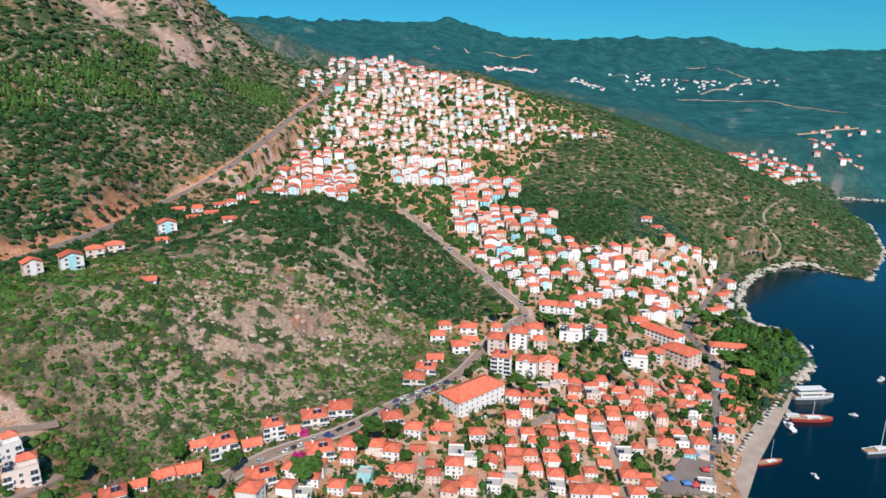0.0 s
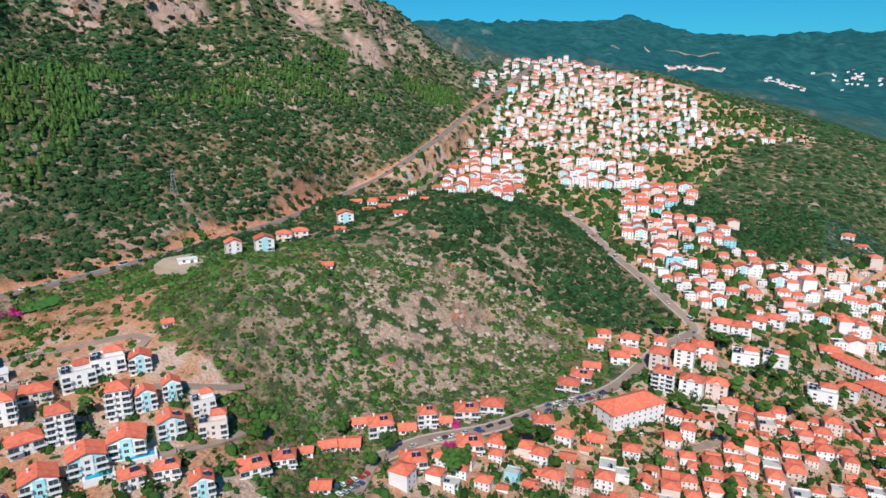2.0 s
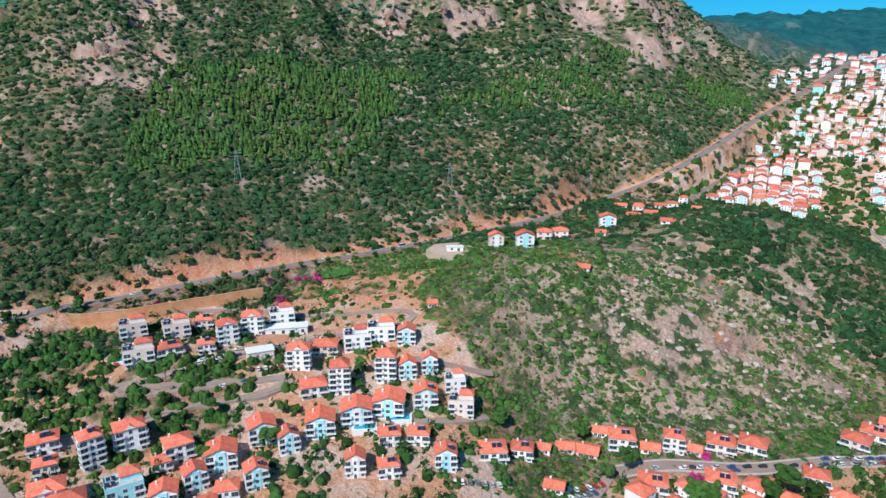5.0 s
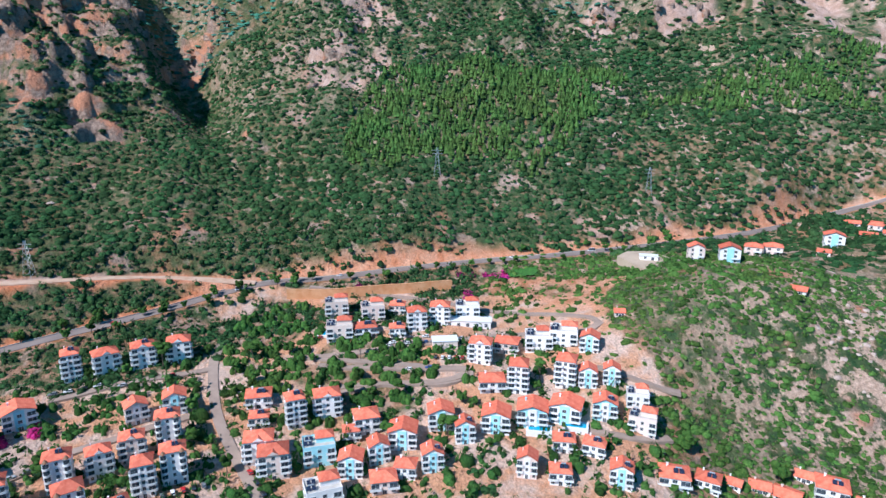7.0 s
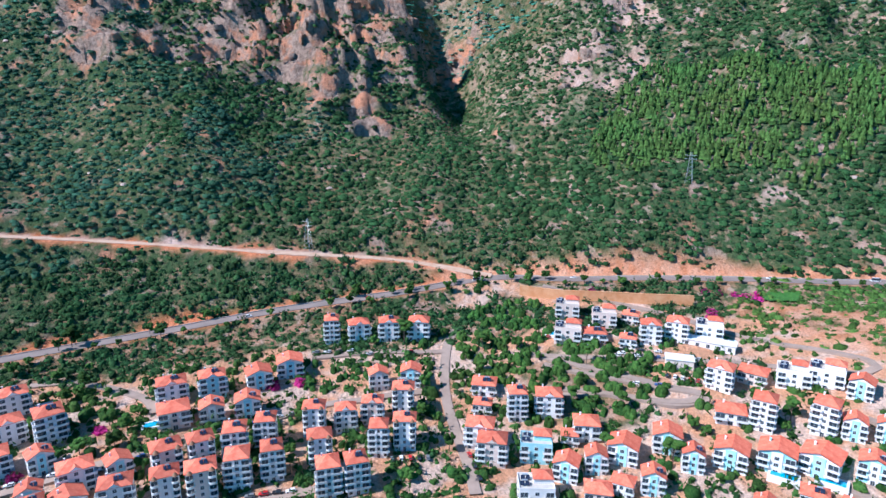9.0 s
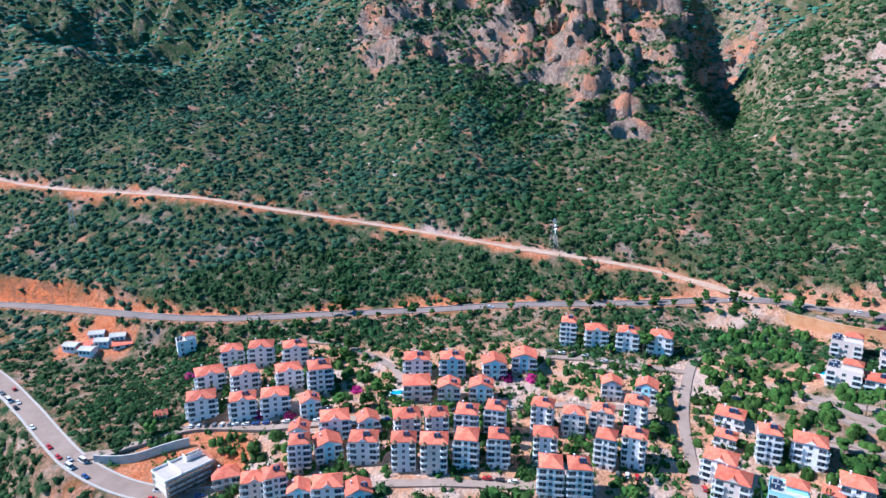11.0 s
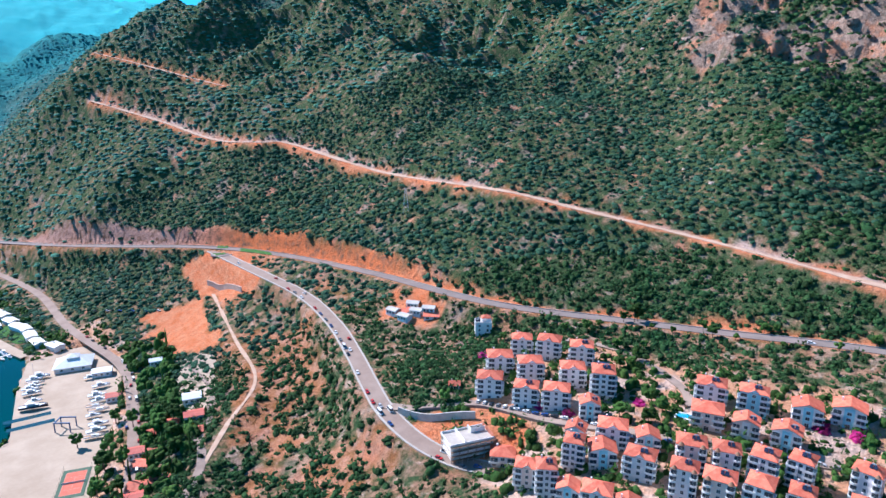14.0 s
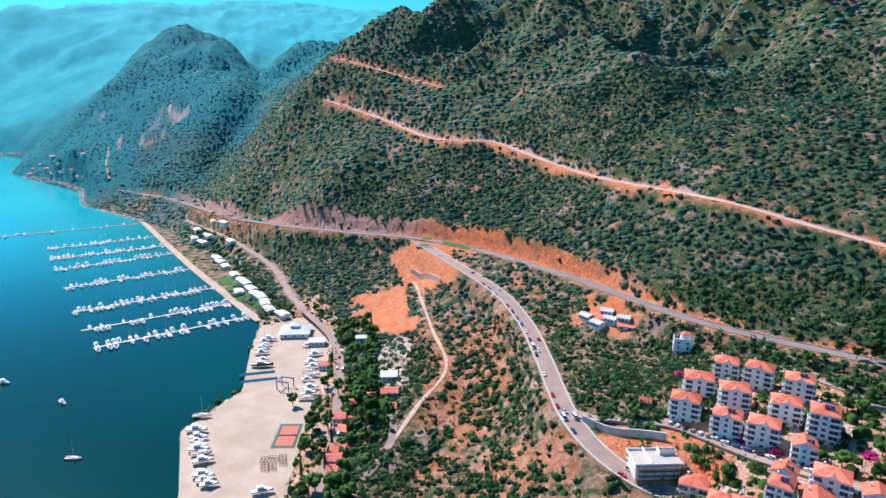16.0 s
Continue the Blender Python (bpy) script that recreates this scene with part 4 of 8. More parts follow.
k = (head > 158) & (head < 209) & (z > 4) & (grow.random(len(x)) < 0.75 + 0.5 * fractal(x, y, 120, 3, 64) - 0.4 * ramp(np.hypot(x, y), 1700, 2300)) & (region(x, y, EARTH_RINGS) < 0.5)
# flat crowns, so that little self-shadow breaks the painted haze
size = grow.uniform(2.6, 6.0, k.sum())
scatter("cape_woods", far_forms, x[k], y[k], size, size * grow.uniform(0.22, 0.4, k.sum()), m_hazy_cape, "woods on the cape beyond the marina, coloured cyan for haze", "woods")

# boulders and outcrops
m_stone = two_tone("limestone", (0.34, 0.25, 0.205), (0.60, 0.465, 0.39), 0.4, 0.95, relief=0.6, distance=0.3)
rock_forms = [dome(7, 2, 0.55, 0.38) for _ in range(8)]
x, y = sector(280, 760, 5.5)
z = on_ground(x, y)
hill = np.exp(-(((x + 215) / 80) ** 2 + ((y - 375) / 100) ** 2) ** 2)
crag = np.exp(-(((x - CLIFF[0]) / 130) ** 2 + ((y - CLIFF[1]) / 150) ** 2)) * ramp(z, 195, 235)
k = grow.random(len(x)) < np.clip(0.75 * hill * ramp(fractal(x, y, 30, 3, 81), -0.35, 0.4) + 0.008 * (z > 130), 0, 1)
n = k.sum()
size = grow.uniform(0.8, 1.7, n) ** 2.0
scatter("boulders", rock_forms, x[k], y[k], size, size * grow.uniform(0.5, 1.2, n), m_stone, "pale grey limestone boulders and outcrops", "rocks", 0.5)

# crags: standing masses of weathered limestone on the bare faces
m_crag, nodes, links, b = node_material("weathered_limestone", 0.95)
c = mixed(nodes, links, noise_at(nodes, links, 0.22, 8, 0.36, 0.64, 0.7), (0.20, 0.136, 0.104), (0.53, 0.385, 0.30))
c = mixed(nodes, links, noise_at(nodes, links, 0.05, 6, 0.52, 0.62), c, (0.50, 0.225, 0.12))
links.new(c, b.inputs["Base Color"])
bump(nodes, links, b, noise_at(nodes, links, 0.5, 8, 0.25, 0.75, 0.7), 1.0, 1.6)


def crag_form():
    """A fissured, steep-sided mass of rock, one metre high."""
    sides = 10
    lean = grow.uniform(-0.4, 0.4, 2)
    ribs = (1 + np.where(np.arange(sides) % 2, 1, -1) * grow.uniform(0.15, 0.5, sides)) * (1 + 0.45 * np.cos(2 * (2 * math.pi * np.arange(sides) / sides - grow.uniform(0, math.pi))))
    verts, faces, high = [], [], (-2.6, -0.5, 0.25, 0.62, 0.92)
    for k, (h, r) in enumerate(zip(high, (1.05, 1.0, 0.95, 0.84, 0.60))):
        for s in range(sides):
            a = 2 * math.pi * s / sides
            q = r * ribs[s] * (1 + grow.uniform(-0.13, 0.13))
            verts.append((q * math.cos(a) + lean[0] * max(h, 0), q * math.sin(a) + lean[1] * max(h, 0), h + grow.uniform(-0.09, 0.09) * (k > 0) + 0.22 * (ribs[s] - 1) * (k > 2)))
    verts.append((lean[0], lean[1], 1.0))
    for k in range(4):
        for s in range(sides):
            a, b = k * sides + s, k * sides + (s + 1) % sides
            faces += [(a, b, a + sides), (b, b + sides, a + sides)]
    faces += [(4 * sides + s, 4 * sides + (s + 1) % sides, 5 * sides) for s in range(sides)]
    return np.array(verts), np.array(faces)


crag_forms = [crag_form() for _ in range(12)]
cx_, cy_, cs_, ch_ = [], [], [], []
for ox, oy, r in OUTCROPS:
    if r < 13:
        continue
    for _ in range(int(r * 0.55)):
        a, u = grow.uniform(0, 2 * math.pi), grow.random() ** 0.6
        cx_.append(ox + 1.15 * r * u * math.cos(a))
        cy_.append(oy + 1.15 * r * u * math.sin(a))
        cs_.append(grow.uniform(1.8, 5.5))
        ch_.append(grow.uniform(0.3, 0.9))
for _ in range(70):
    cx_.append(CLIFF[0] + grow.normal(0, 62))
    cy_.append(CLIFF[1] + grow.normal(10, 75))
    cs_.append(grow.uniform(1.6, 4.0))
    ch_.append(grow.uniform(0.5, 1.3))
cx_, cy_, cs_, ch_ = (np.array(v) for v in (cx_, cy_, cs_, ch_))
high_up = on_ground(cx_, cy_) > 205
cx_, cy_, cs_, ch_ = cx_[high_up], cy_[high_up], cs_[high_up], ch_[high_up]
scatter("crags", crag_forms, cx_, cy_, cs_, cs_ * ch_, m_crag, "jagged weathered limestone crags on the mountain face", "rocks", 1.0)

# ---- where the larger houses stand: x, y, size, kind ----
UPPER_TERRACE = [(-343, -105, 0.80, 3), (-345, -89, 0.89, 0), (-348, -71, 0.85, 0), (-351, -53, 0.89, 0), (-302, -68, 0.87, 2), (-307, -51, 0.93, 2), (-295, -132, 1.12, 2), (-310, -120, 1.19, 2), (-275, -170, 1.01, 0), (-283, -152, 0.93, 0), (-258, -160, 1.24, 7), (-263, -143, 0.98, 2), (-271, -128, 1.04, 2), (-263, -91, 0.72, 1), (-268, -77, 0.72, 0), (-275, -65, 0.75, 0), (-283, -51, 0.74, 1)]
MIDDLE_TERRACE = [(-242, -82, 0.74, 1), (-252, -57, 0.80, 3), (-258, -46, 0.72, 1), (-224, -73, 0.91, 3), (-228, -62, 0.87, 3), (-226, -146, 0.86, 1), (-232, -133, 0.76, 1), (-241, -121, 0.95, 3), (-250, -110, 0.87, 3), (-211, -138, 0.76, 1), (-216, -125, 0.84, 1), (-225, -113, 0.95, 3), (-231, -100, 0.86, 3), (-214, -180, 0.98, 0), (-222, -166, 0.90, 2), (-208, -158, 0.93, 0), (-202, -175, 1.06, 2), (-203, -193, 0.84, 2)]
EAST_TERRACE = [(-305, -11, 1.22, 5), (-289, -11, 0.91, 5), (-286, 6, 0.85, 3), (-290, 22, 0.93, 0), (-265, -11, 0.94, 0), (-255, -5, 0.95, 0), (-259, 15, 1.04, 4), (-268, 31, 0.78, 5), (-273, 39, 1.04, 7), (-231, 14, 1.07, 4), (-246, 28, 0.93, 2), (-251, 41, 0.81, 2), (-257, 54, 1.13, 2), (-263, 74, 1.06, 2), (-238, 51, 0.93, 5), (-238, 63, 0.83, 2), (-233, 40, 1.09, 5), (-250, 82, 0.79, 2), (-253, 99, 1.16, 2), (-251, 117, 1.24, 2), (-247, 133, 1.28, 2)]
VALLEY_TERRACE = [(-279, 106, 1.28, 5), (-274, 119, 0.92, 3), (-302, 108, 0.88, 0), (-308, 126, 1.29, 5), (-303, 143, 1.09, 4), (-300, 157, 1.13, 4), (-268, 143, 0.93, 3), (-382, 38, 1.06, 4), (-369, 59, 1.03, 4), (-373, 76, 0.95, 5), (-350, 36, 1.11, 4), (-349, 51, 1.25, 5), (-341, 69, 0.88, 5), (-346, 82, 0.81, 0), (-350, 98, 0.86, 0), (-354, 117, 1.05, 4)]
HILLSIDE = [(-286, 166, 0.88, 2), (-262, 152, 0.79, 2), (-259, 164, 0.72, 2), (-244, 170, 0.76, 4), (-232, 166, 0.92, 4), (-242, 151, 0.98, 2), (-231, 124, 0.97, 5), (-224, 136, 0.97, 5), (-214, 114, 0.92, 5), (-222, 102, 0.76, 2), (-206, 139, 0.83, 2), (-205, 165, 1.24, 5), (-203, 182, 1.02, 5), (-203, 196, 0.84, 6), (-200, 208, 1.02, 6), (-193, 217, 1.26, 6), (-200, 233, 0.89, 6), (-187, 235, 1.14, 7), (-178, 247, 1.07, 6), (-173, 259, 0.91, 7), (-166, 266, 0.97, 6), (-161, 282, 1.30, 5), (-152, 297, 1.30, 5)]
STREET_SIDE = [(-159, 225, 1.27, 5), (-144, 256, 1.30, 5), (-180, 182, 1.05, 6), (-127, 282, 1.30, 6), (-121, 300, 1.12, 5), (-94, 310, 1.30, 6)]
GARDEN_QUARTER = [(-131, 437, 1.01, 5), (-131, 420, 1.11, 5), (-113, 444, 1.30, 5), (-111, 411, 1.30, 5), (-108, 428, 1.30, 6), (-124, 370, 1.30, 5), (-126, 353, 1.30, 5), (-124, 391, 1.30, 6), (-85, 417, 1.21, 3), (-72, 437, 1.25, 3), (-76, 392, 1.15, 3), (-60, 401, 1.04, 0), (-46, 411, 0.97, 0), (-57, 444, 0.92, 7), (-65, 463, 1.27, 7), (-37, 404, 0.99, 5), (-91, 444, 0.80, 7)]
HOTELS = [(-37, 473, 1.30, 4), (-18, 487, 1.24, 4), (13, 464, 1.30, 4), (29, 486, 1.13, 7), (16, 544, 1.30, 7), (-60, 509, 1.30, 7), (-46, 514, 1.30, 7), (-37, 535, 1.30, 7), (-25, 557, 1.30, 7)]
RIDGE_HOUSES = [(-376, 470, 1.0, 5), (-404, 505, 1.0, 6), (-381, 527, 1.0, 5), (-368, 548, 1.0, 6), (-345, 386, 1.0, 6), (-392, 560, 0.9, 5), (-345, 276, 0.92, 2), (-333, 293, 1.12, 2), (-352, 330, 1.16, 5), (-352, 347, 1.18, 5), (-290, 308, 1.30, 6), (-358, 408, 1.20, 2), (-363, 447, 1.30, 6), (-355, 461, 1.30, 6), (-316, 433, 1.30, 6), (-393, 524, 1.30, 6), (-370, 604, 1.19, 5), (-382, 594, 1.18, 5), (-402, 475, 1.30, 6), (-303, 194, 0.72, 6)]
WEST_BLOCKS = [(-237, -275, 0.88, 0), (-247, -261, 0.99, 0), (-257, -244, 0.97, 0), (-215, -269, 1.07, 0), (-223, -251, 1.01, 0), (-236, -230, 0.96, 0), (-241, -212, 1.13, 3), (-198, -256, 1.02, 0), (-207, -235, 0.93, 0), (-216, -221, 0.98, 0), (-221, -202, 0.88, 2), (-242, -322, 0.82, 4), (-192, -183, 0.86, 3), (-170, -190, 0.81, 0), (-172, -180, 0.83, 3), (-174, -168, 0.83, 2), (-179, -156, 0.88, 0), (-183, -143, 0.96, 2)]
WEST_VILLAS = [(-225, -385, 1.30, 6), (-231, -371, 1.30, 6), (-216, -391, 1.20, 6), (-186, -274, 0.72, 6), (-178, -218, 1.20, 5)]
SPUR_HOUSES = [(21, 749, 1.16, 5), (258, 1003, 1.30, 6), (166, 881, 1.30, 6), (32, 740, 1.30, 6), (159, 973, 1.30, 6), (126, 852, 1.30, 6)]
SEASIDE = [(85, 491, 1.10, 6), (75, 474, 0.98, 6), (80, 457, 1.04, 6), (84, 445, 1.10, 6), (75, 423, 1.06, 6), (72, 404, 0.96, 5), (95, 486, 1.00, 6), (98, 504, 1.30, 6)]
NEIGHBOURHOODS = [UPPER_TERRACE, MIDDLE_TERRACE, EAST_TERRACE, VALLEY_TERRACE, HILLSIDE, STREET_SIDE, GARDEN_QUARTER, HOTELS, RIDGE_HOUSES, WEST_BLOCKS, WEST_VILLAS, SPUR_HOUSES, SEASIDE]

# ---- quarters filled with houses ----
OLD_TOWN = [(-64, 363), (-47, 385), (-19, 421), (4, 421), (68, 489), (53, 331), (45, 372), (23, 358), (22, 306), (-72, 255), (-96, 272), (-115, 231), (-168, 201), (-143, 249), (-119, 299), (-92, 310), (-59, 329)]
MID_TOWN = [(-200, 695), (-87, 744), (-64, 667), (-16, 672), (56, 734), (119, 824), (115, 693), (75, 619), (52, 579), (10, 561), (-22, 583), (-79, 534), (-114, 553), (-166, 623)]
UPPER_TOWN = [(-456, 850), (-464, 946), (-323, 1048), (-207, 1055), (-170, 986), (-31, 985), (-132, 943), (-169, 894), (-276, 842), (-370, 819), (-443, 759)]
TOP_TOWN = [(-535, 929), (-655, 1342), (-620, 1606), (-316, 1091), (-280, 1036), (-384, 993), (-477, 972), (-504, 908)]
TERRACE_TOWN = [(-382, 588), (-439, 766), (-386, 798), (-329, 725), (-312, 639), (-356, 656), (-365, 596)]
SLOPE_TOWN = [(-317, 794), (-218, 840), (-201, 776), (-247, 752), (-274, 743), (-305, 751)]
SLOPE_LOW = [(-220, 762), (-142, 799), (-134, 758), (-157, 714), (-202, 701)]
BAY_VILLAGE = [(188, 1489), (292, 1640), (347, 1604), (563, 1834), (559, 1807), (299, 1270), (185, 1108)]
BAY_SLOPE = [(429, 1901), (565, 1928), (611, 1903), (580, 1869), (401, 1659)]

# ---- places of lanes, cars, boats and trees ----
PONTOONS = [(437, -1093, 242, -1151), (338, -988, 202, -1039), (315, -924, 176, -972), (292, -865, 158, -920), (256, -779, 121, -831), (221, -686, 84, -740), (197, -628, 59, -678), (174, -580, 37, -631)]
LANE_A = [(-325, -112), (-332, -79), (-337, -37)]
LANE_B = [(-362, -32), (-339, -35), (-303, -32), (-274, -24), (-247, -15), (-231, -11)]
LANE_C = [(-336, 17), (-328, 49), (-325, 92), (-323, 114)]
LANE_D = [(-306, 18), (-301, 46), (-292, 72), (-290, 92), (-296, 96), (-302, 74), (-313, 47), (-325, 21)]
LANE_E = [(-303, -36), (-291, -70), (-281, -98), (-263, -121), (-255, -135)]
LANE_F = [(-215, -101), (-223, -82), (-235, -57)]
LANE_G = [(-150, -294), (-170, -269), (-191, -249), (-208, -209), (-221, -186), (-236, -161)]
LANE_H = [(-181, -170), (-200, -134), (-225, -81)]
LANE_I = [(-413, 24), (-401, 63), (-381, 105), (-349, 145), (-329, 170), (-310, 182), (-302, 177), (-317, 148), (-326, 112)]
LANE_J = [(-271, 162), (-255, 180), (-245, 196)]
LANE_K = [(-238, 137), (-227, 156), (-225, 177)]
LANE_L = [(-300, 29), (-299, 53), (-288, 83), (-293, 99), (-303, 77), (-319, 45), (-338, 13)]
LANE_M = [(-174, 213), (-167, 193), (-162, 178)]
LANE_N = [(-388, 241), (-333, 251), (-342, 263)]
LANE_O = [(-265, -281), (-285, -236), (-278, -191), (-264, -173)]
LANE_P = [(-77, 491), (-43, 450), (-20, 428)]
LANE_Q = [(-20, 428), (-30, 373), (-58, 324)]
LANE_R = [(-98, 281), (-85, 268), (-75, 255)]
LANE_S = [(-9, 376), (2, 343), (11, 302)]
LANE_T = [(-208, 632), (-198, 665), (-159, 669)]
LANE_U = [(-250, 750), (-272, 810), (-282, 859)]
LANE_V = [(-50, 545), (-2, 619), (43, 708), (37, 751)]
LANE_W = [(141, 845), (199, 916), (182, 959), (222, 1027)]
LANE_X = [(354, -1437), (374, -1511), (387, -1606)]
LANE_Y = [(-59, -368), (-73, -394), (-84, -441), (-79, -487)]
LANE_Z = [(-33, -315), (-54, -340), (-63, -373)]
LANES = [LANE_A, LANE_B, LANE_C, LANE_D, LANE_E, LANE_F, LANE_G, LANE_H, LANE_I, LANE_J, LANE_K, LANE_L, LANE_M, LANE_N, LANE_O, LANE_P, LANE_Q, LANE_R, LANE_S, LANE_T, LANE_U, LANE_V, LANE_W, LANE_X, LANE_Y, LANE_Z]
CAR_ROWS = [(-352, 24, -340, 45, 4), (-335, 66, -332, 84, 3), (-309, 84, -304, 98, 5), (-329, -111, -332, -91, 4), (-329, -79, -334, -56, 2), (-188, -253, -198, -236, 6), (-199, -233, -217, -194, 9), (-277, -100, -255, -135, 7), (-262, -18, -241, -10, 4), (-328, 61, -324, 103, 5), (-303, 67, -301, 78, 2), (-217, -105, -222, -89, 4), (-331, 64, -325, 87, 4), (-196, 137, -188, 156, 7), (-177, 184, -171, 204, 7)]
CAR_ROWS += [(-171, 184, -169, 197, 5), (-86, 477, -56, 461, 5), (-79, 327, -65, 341, 4), (-127, 321, -106, 358, 8), (-51, -581, -26, -427, 8), (-77, -612, -27, -662, 6), (-159, 248, -109, 345, 14), (-223, -174, -232, -162, 3), (-247, -50, -250, -34, 5), (55, 337, 67, 413, 7)]
BOATS = [(144, 492, 32, 0), (134, 454, 30, 1), (117, 439, 13, 2), (96, 388, 18, 1), (119, 381, 6, 2), (165, 471, 6, 2), (205, 542, 10, 2), (166, 423, 21, 3), (123, 453, 14, 0), (223, -522, 11, 2), (168, -475, 9, 2), (138, -393, 11, 3), (168, 600, 6, 2)]
YARD_BOATS = [(65, -423), (66, -404), (64, -394), (62, -383), (60, -374), (58, -365), (55, -344), (22, -325), (26, -499), (25, -510), (27, -525), (26, -537), (25, -551), (-11, -448), (-9, -463), (-11, -478), (-14, -495), (-18, -511), (-12, -532), (28, -533), (25, -543), (21, -555), (-9, -439), (-7, -432), (-13, -470), (-15, -486), (64, -389), (62, -379), (56, -349), (52, -339)]
TRAVEL_LIFT = [(8, -455)]
COURT = [(19, -371), (5, -368), (-6, -396), (12, -402)]
QUAY_RING = [(74, 336), (89, 385), (122, 468), (137, 511), (137, 532), (122, 496), (91, 426), (72, 384), (59, 332)]
PIERS = [(134, 506), (154, 493), (118, 468), (124, 451)]
SHEDS = [(-3, -566), (-21, -536), (-24, -484), (-69, -431), (-64, -399), (-27, -387), (-19, -338), (-58, -511)]
YARD_TREES = [(-31, -487), (-40, -535), (-46, -519), (-52, -524), (-67, -524), (-67, -503), (-71, -541), (-53, -456), (-57, -474), (-40, -442), (-30, -426), (-21, -441), (-33, -408), (-35, -394), (-40, -403), (-41, -378), (-48, -384), (-47, -369), (-57, -407), (-31, -369), (-32, -352), (-20, -358), (-19, -380), (-13, -353), (-14, -335), (-20, -316), (-9, -383), (-3, -359), (0, -333), (-41, -352), (-45, -407), (3, -425), (-7, -314), (-25, -302), (-53, -410), (-54, -361)]
TOWN_TREES = [(16, 331), (15, 338), (46, 409), (-26, 455), (-19, 469), (-14, 459), (-35, 415), (-52, 370), (-58, 361), (-45, 371), (-94, 370), (-139, 240), (-144, 235), (-138, 229), (-172, 223), (-57, 310), (-37, 318), (-23, 311), (-19, 304), (-32, 354), (-25, 356), (-18, 406), (0, 422), (4, 421), (36, 435), (65, 460), (58, 424), (91, 514), (97, 525), (106, 527), (99, 511), (82, 503), (103, 484), (106, 477), (97, 466), (95, 481), (113, 495), (109, 548), (142, 581), (134, 590), (125, 591), (102, 597), (93, 603), (78, 604), (72, 587)]
TOWN_TREES_B = [(-96, 467), (-103, 477), (-88, 476), (-52, 484), (-56, 476), (-7, 503), (-122, 273), (-114, 286), (-103, 273), (-126, 269), (-173, 209), (-201, 220), (-219, 182), (24, 473), (53, 466)]
PYLONS = [(-468, 319), (-503, 138), (-431, -147), (-280, -495)]
BOUGAINVILLEA = [(-408, 57), (-408, 129), (-407, 138), (-406, 147), (-403, 153), (-402, 160), (-387, 128), (-381, 127), (-160, 268), (-151, 246), (-294, -124), (-270, -131), (-308, -113), (-300, -111), (-209, -226), (-214, -210), (-246, -191), (-219, -291), (-355, -53)]
ROAD_TREES = [(-401, -66), (-414, -38), (-416, -22), (-423, -1), (-422, 26), (-412, 76), (-421, 101), (-379, -139), (-389, -120), (-396, -102), (-422, 15), (-395, -78), (-415, 249), (-418, 346), (-310, -259), (-336, -218), (-360, -185), (-378, -139), (-390, -102), (-396, -65), (-410, -37)]
TERRACE_TREES = [(-340, -96), (-340, -78), (-344, -61), (-352, -38), (-302, -42), (-244, -97), (-233, -93), (-279, -41), (-279, -33), (-235, -40), (-230, -46), (-257, -25), (-252, -190), (-249, -179), (-236, -177), (-230, -190), (-267, -223), (-274, -221), (-260, -199), (-263, -182), (-235, -159), (-268, -99), (-284, -146), (-252, -122), (-322, 44), (-305, 41), (-311, 61), (-314, 73), (-294, 35), (-292, 45), (-287, 58), (-273, 88), (-270, 93), (-269, 127), (-276, 132), (-260, 47), (-254, 75), (-242, 92), (-331, 19), (-342, 6), (-341, -14), (-329, -23), (-320, -13), (-312, -18), (-326, 3), (-357, -191)]
WEST_TREES = [(-244, -301), (-240, -276), (-277, -279), (-294, -265), (-316, -255), (-285, -241), (-282, -224), (-214, -275), (-188, -209), (-318, -254), (-285, -267), (-175, -267), (-296, -230)]
ROUNDABOUT = [(-143, -629)]
HALL = [(-88, 324), (-67, 357)]
LONG_HOUSES = [(-55, 365), (33, 525), (90, 537), (49, 497)]
SITE = [(-165, -230)]
SITE_WALL = [(-153, -282), (-164, -261), (-180, -245)]
LAYBY = [(-380, 238), (-340, 237), (-333, 251), (-370, 279), (-386, 270), (-390, 252)]
ORANGE_WALL = [(-407, 8), (-401, 41), (-398, 79), (-395, 119)]
LAWN = [(-399, 158), (-393, 182), (-404, 189), (-407, 166)]
ROUND_WALL = [(-122, -606), (-131, -580), (-138, -545)]
JUNCTION_0 = [(-157, -618), (-169, -599), (-179, -578), (-182, -595), (-172, -617), (-162, -631)]
JUNCTION_1 = [(-135, -637), (-141, -632), (-137, -613), (-134, -621)]
JUNCTION_2 = [(-141, -646), (-152, -638), (-155, -646), (-146, -658)]
JUNCTION_LAWNS = [JUNCTION_0, JUNCTION_1, JUNCTION_2]
SQUARE = [(22, 314), (45, 372), (63, 384), (59, 334)]
TOWER_HOUSES = [(9, -614), (55, -748), (66, -778), (79, -820), (94, -867), (43, -708), (36, -685), (132, -992), (108, -1002), (89, -962), (113, -958), (77, -904), (56, -704), (27, -655), (22, -633), (32, -677), (50, -733), (87, -845), (120, -947), (134, -969)]
SEASIDE_RING = [(82, 583), (122, 627), (153, 611), (152, 554), (135, 526), (106, 477), (89, 440), (79, 448), (85, 504), (84, 545)]
GROVE_RING = [(-33, -548), (-58, -577), (-77, -558), (-66, -468), (-64, -401), (-59, -368), (-41, -339), (-19, -297), (-2, -303), (-10, -354), (-30, -426)]
MARINA_RING = [(155, -1040), (87, -939), (51, -825), (15, -680), (-2, -611), (27, -647), (78, -807), (150, -996)]
VALLEY_RING = [(-351, -31), (-391, -17), (-404, 20), (-383, 23), (-342, 19), (-311, 6), (-306, -12), (-309, -26)]
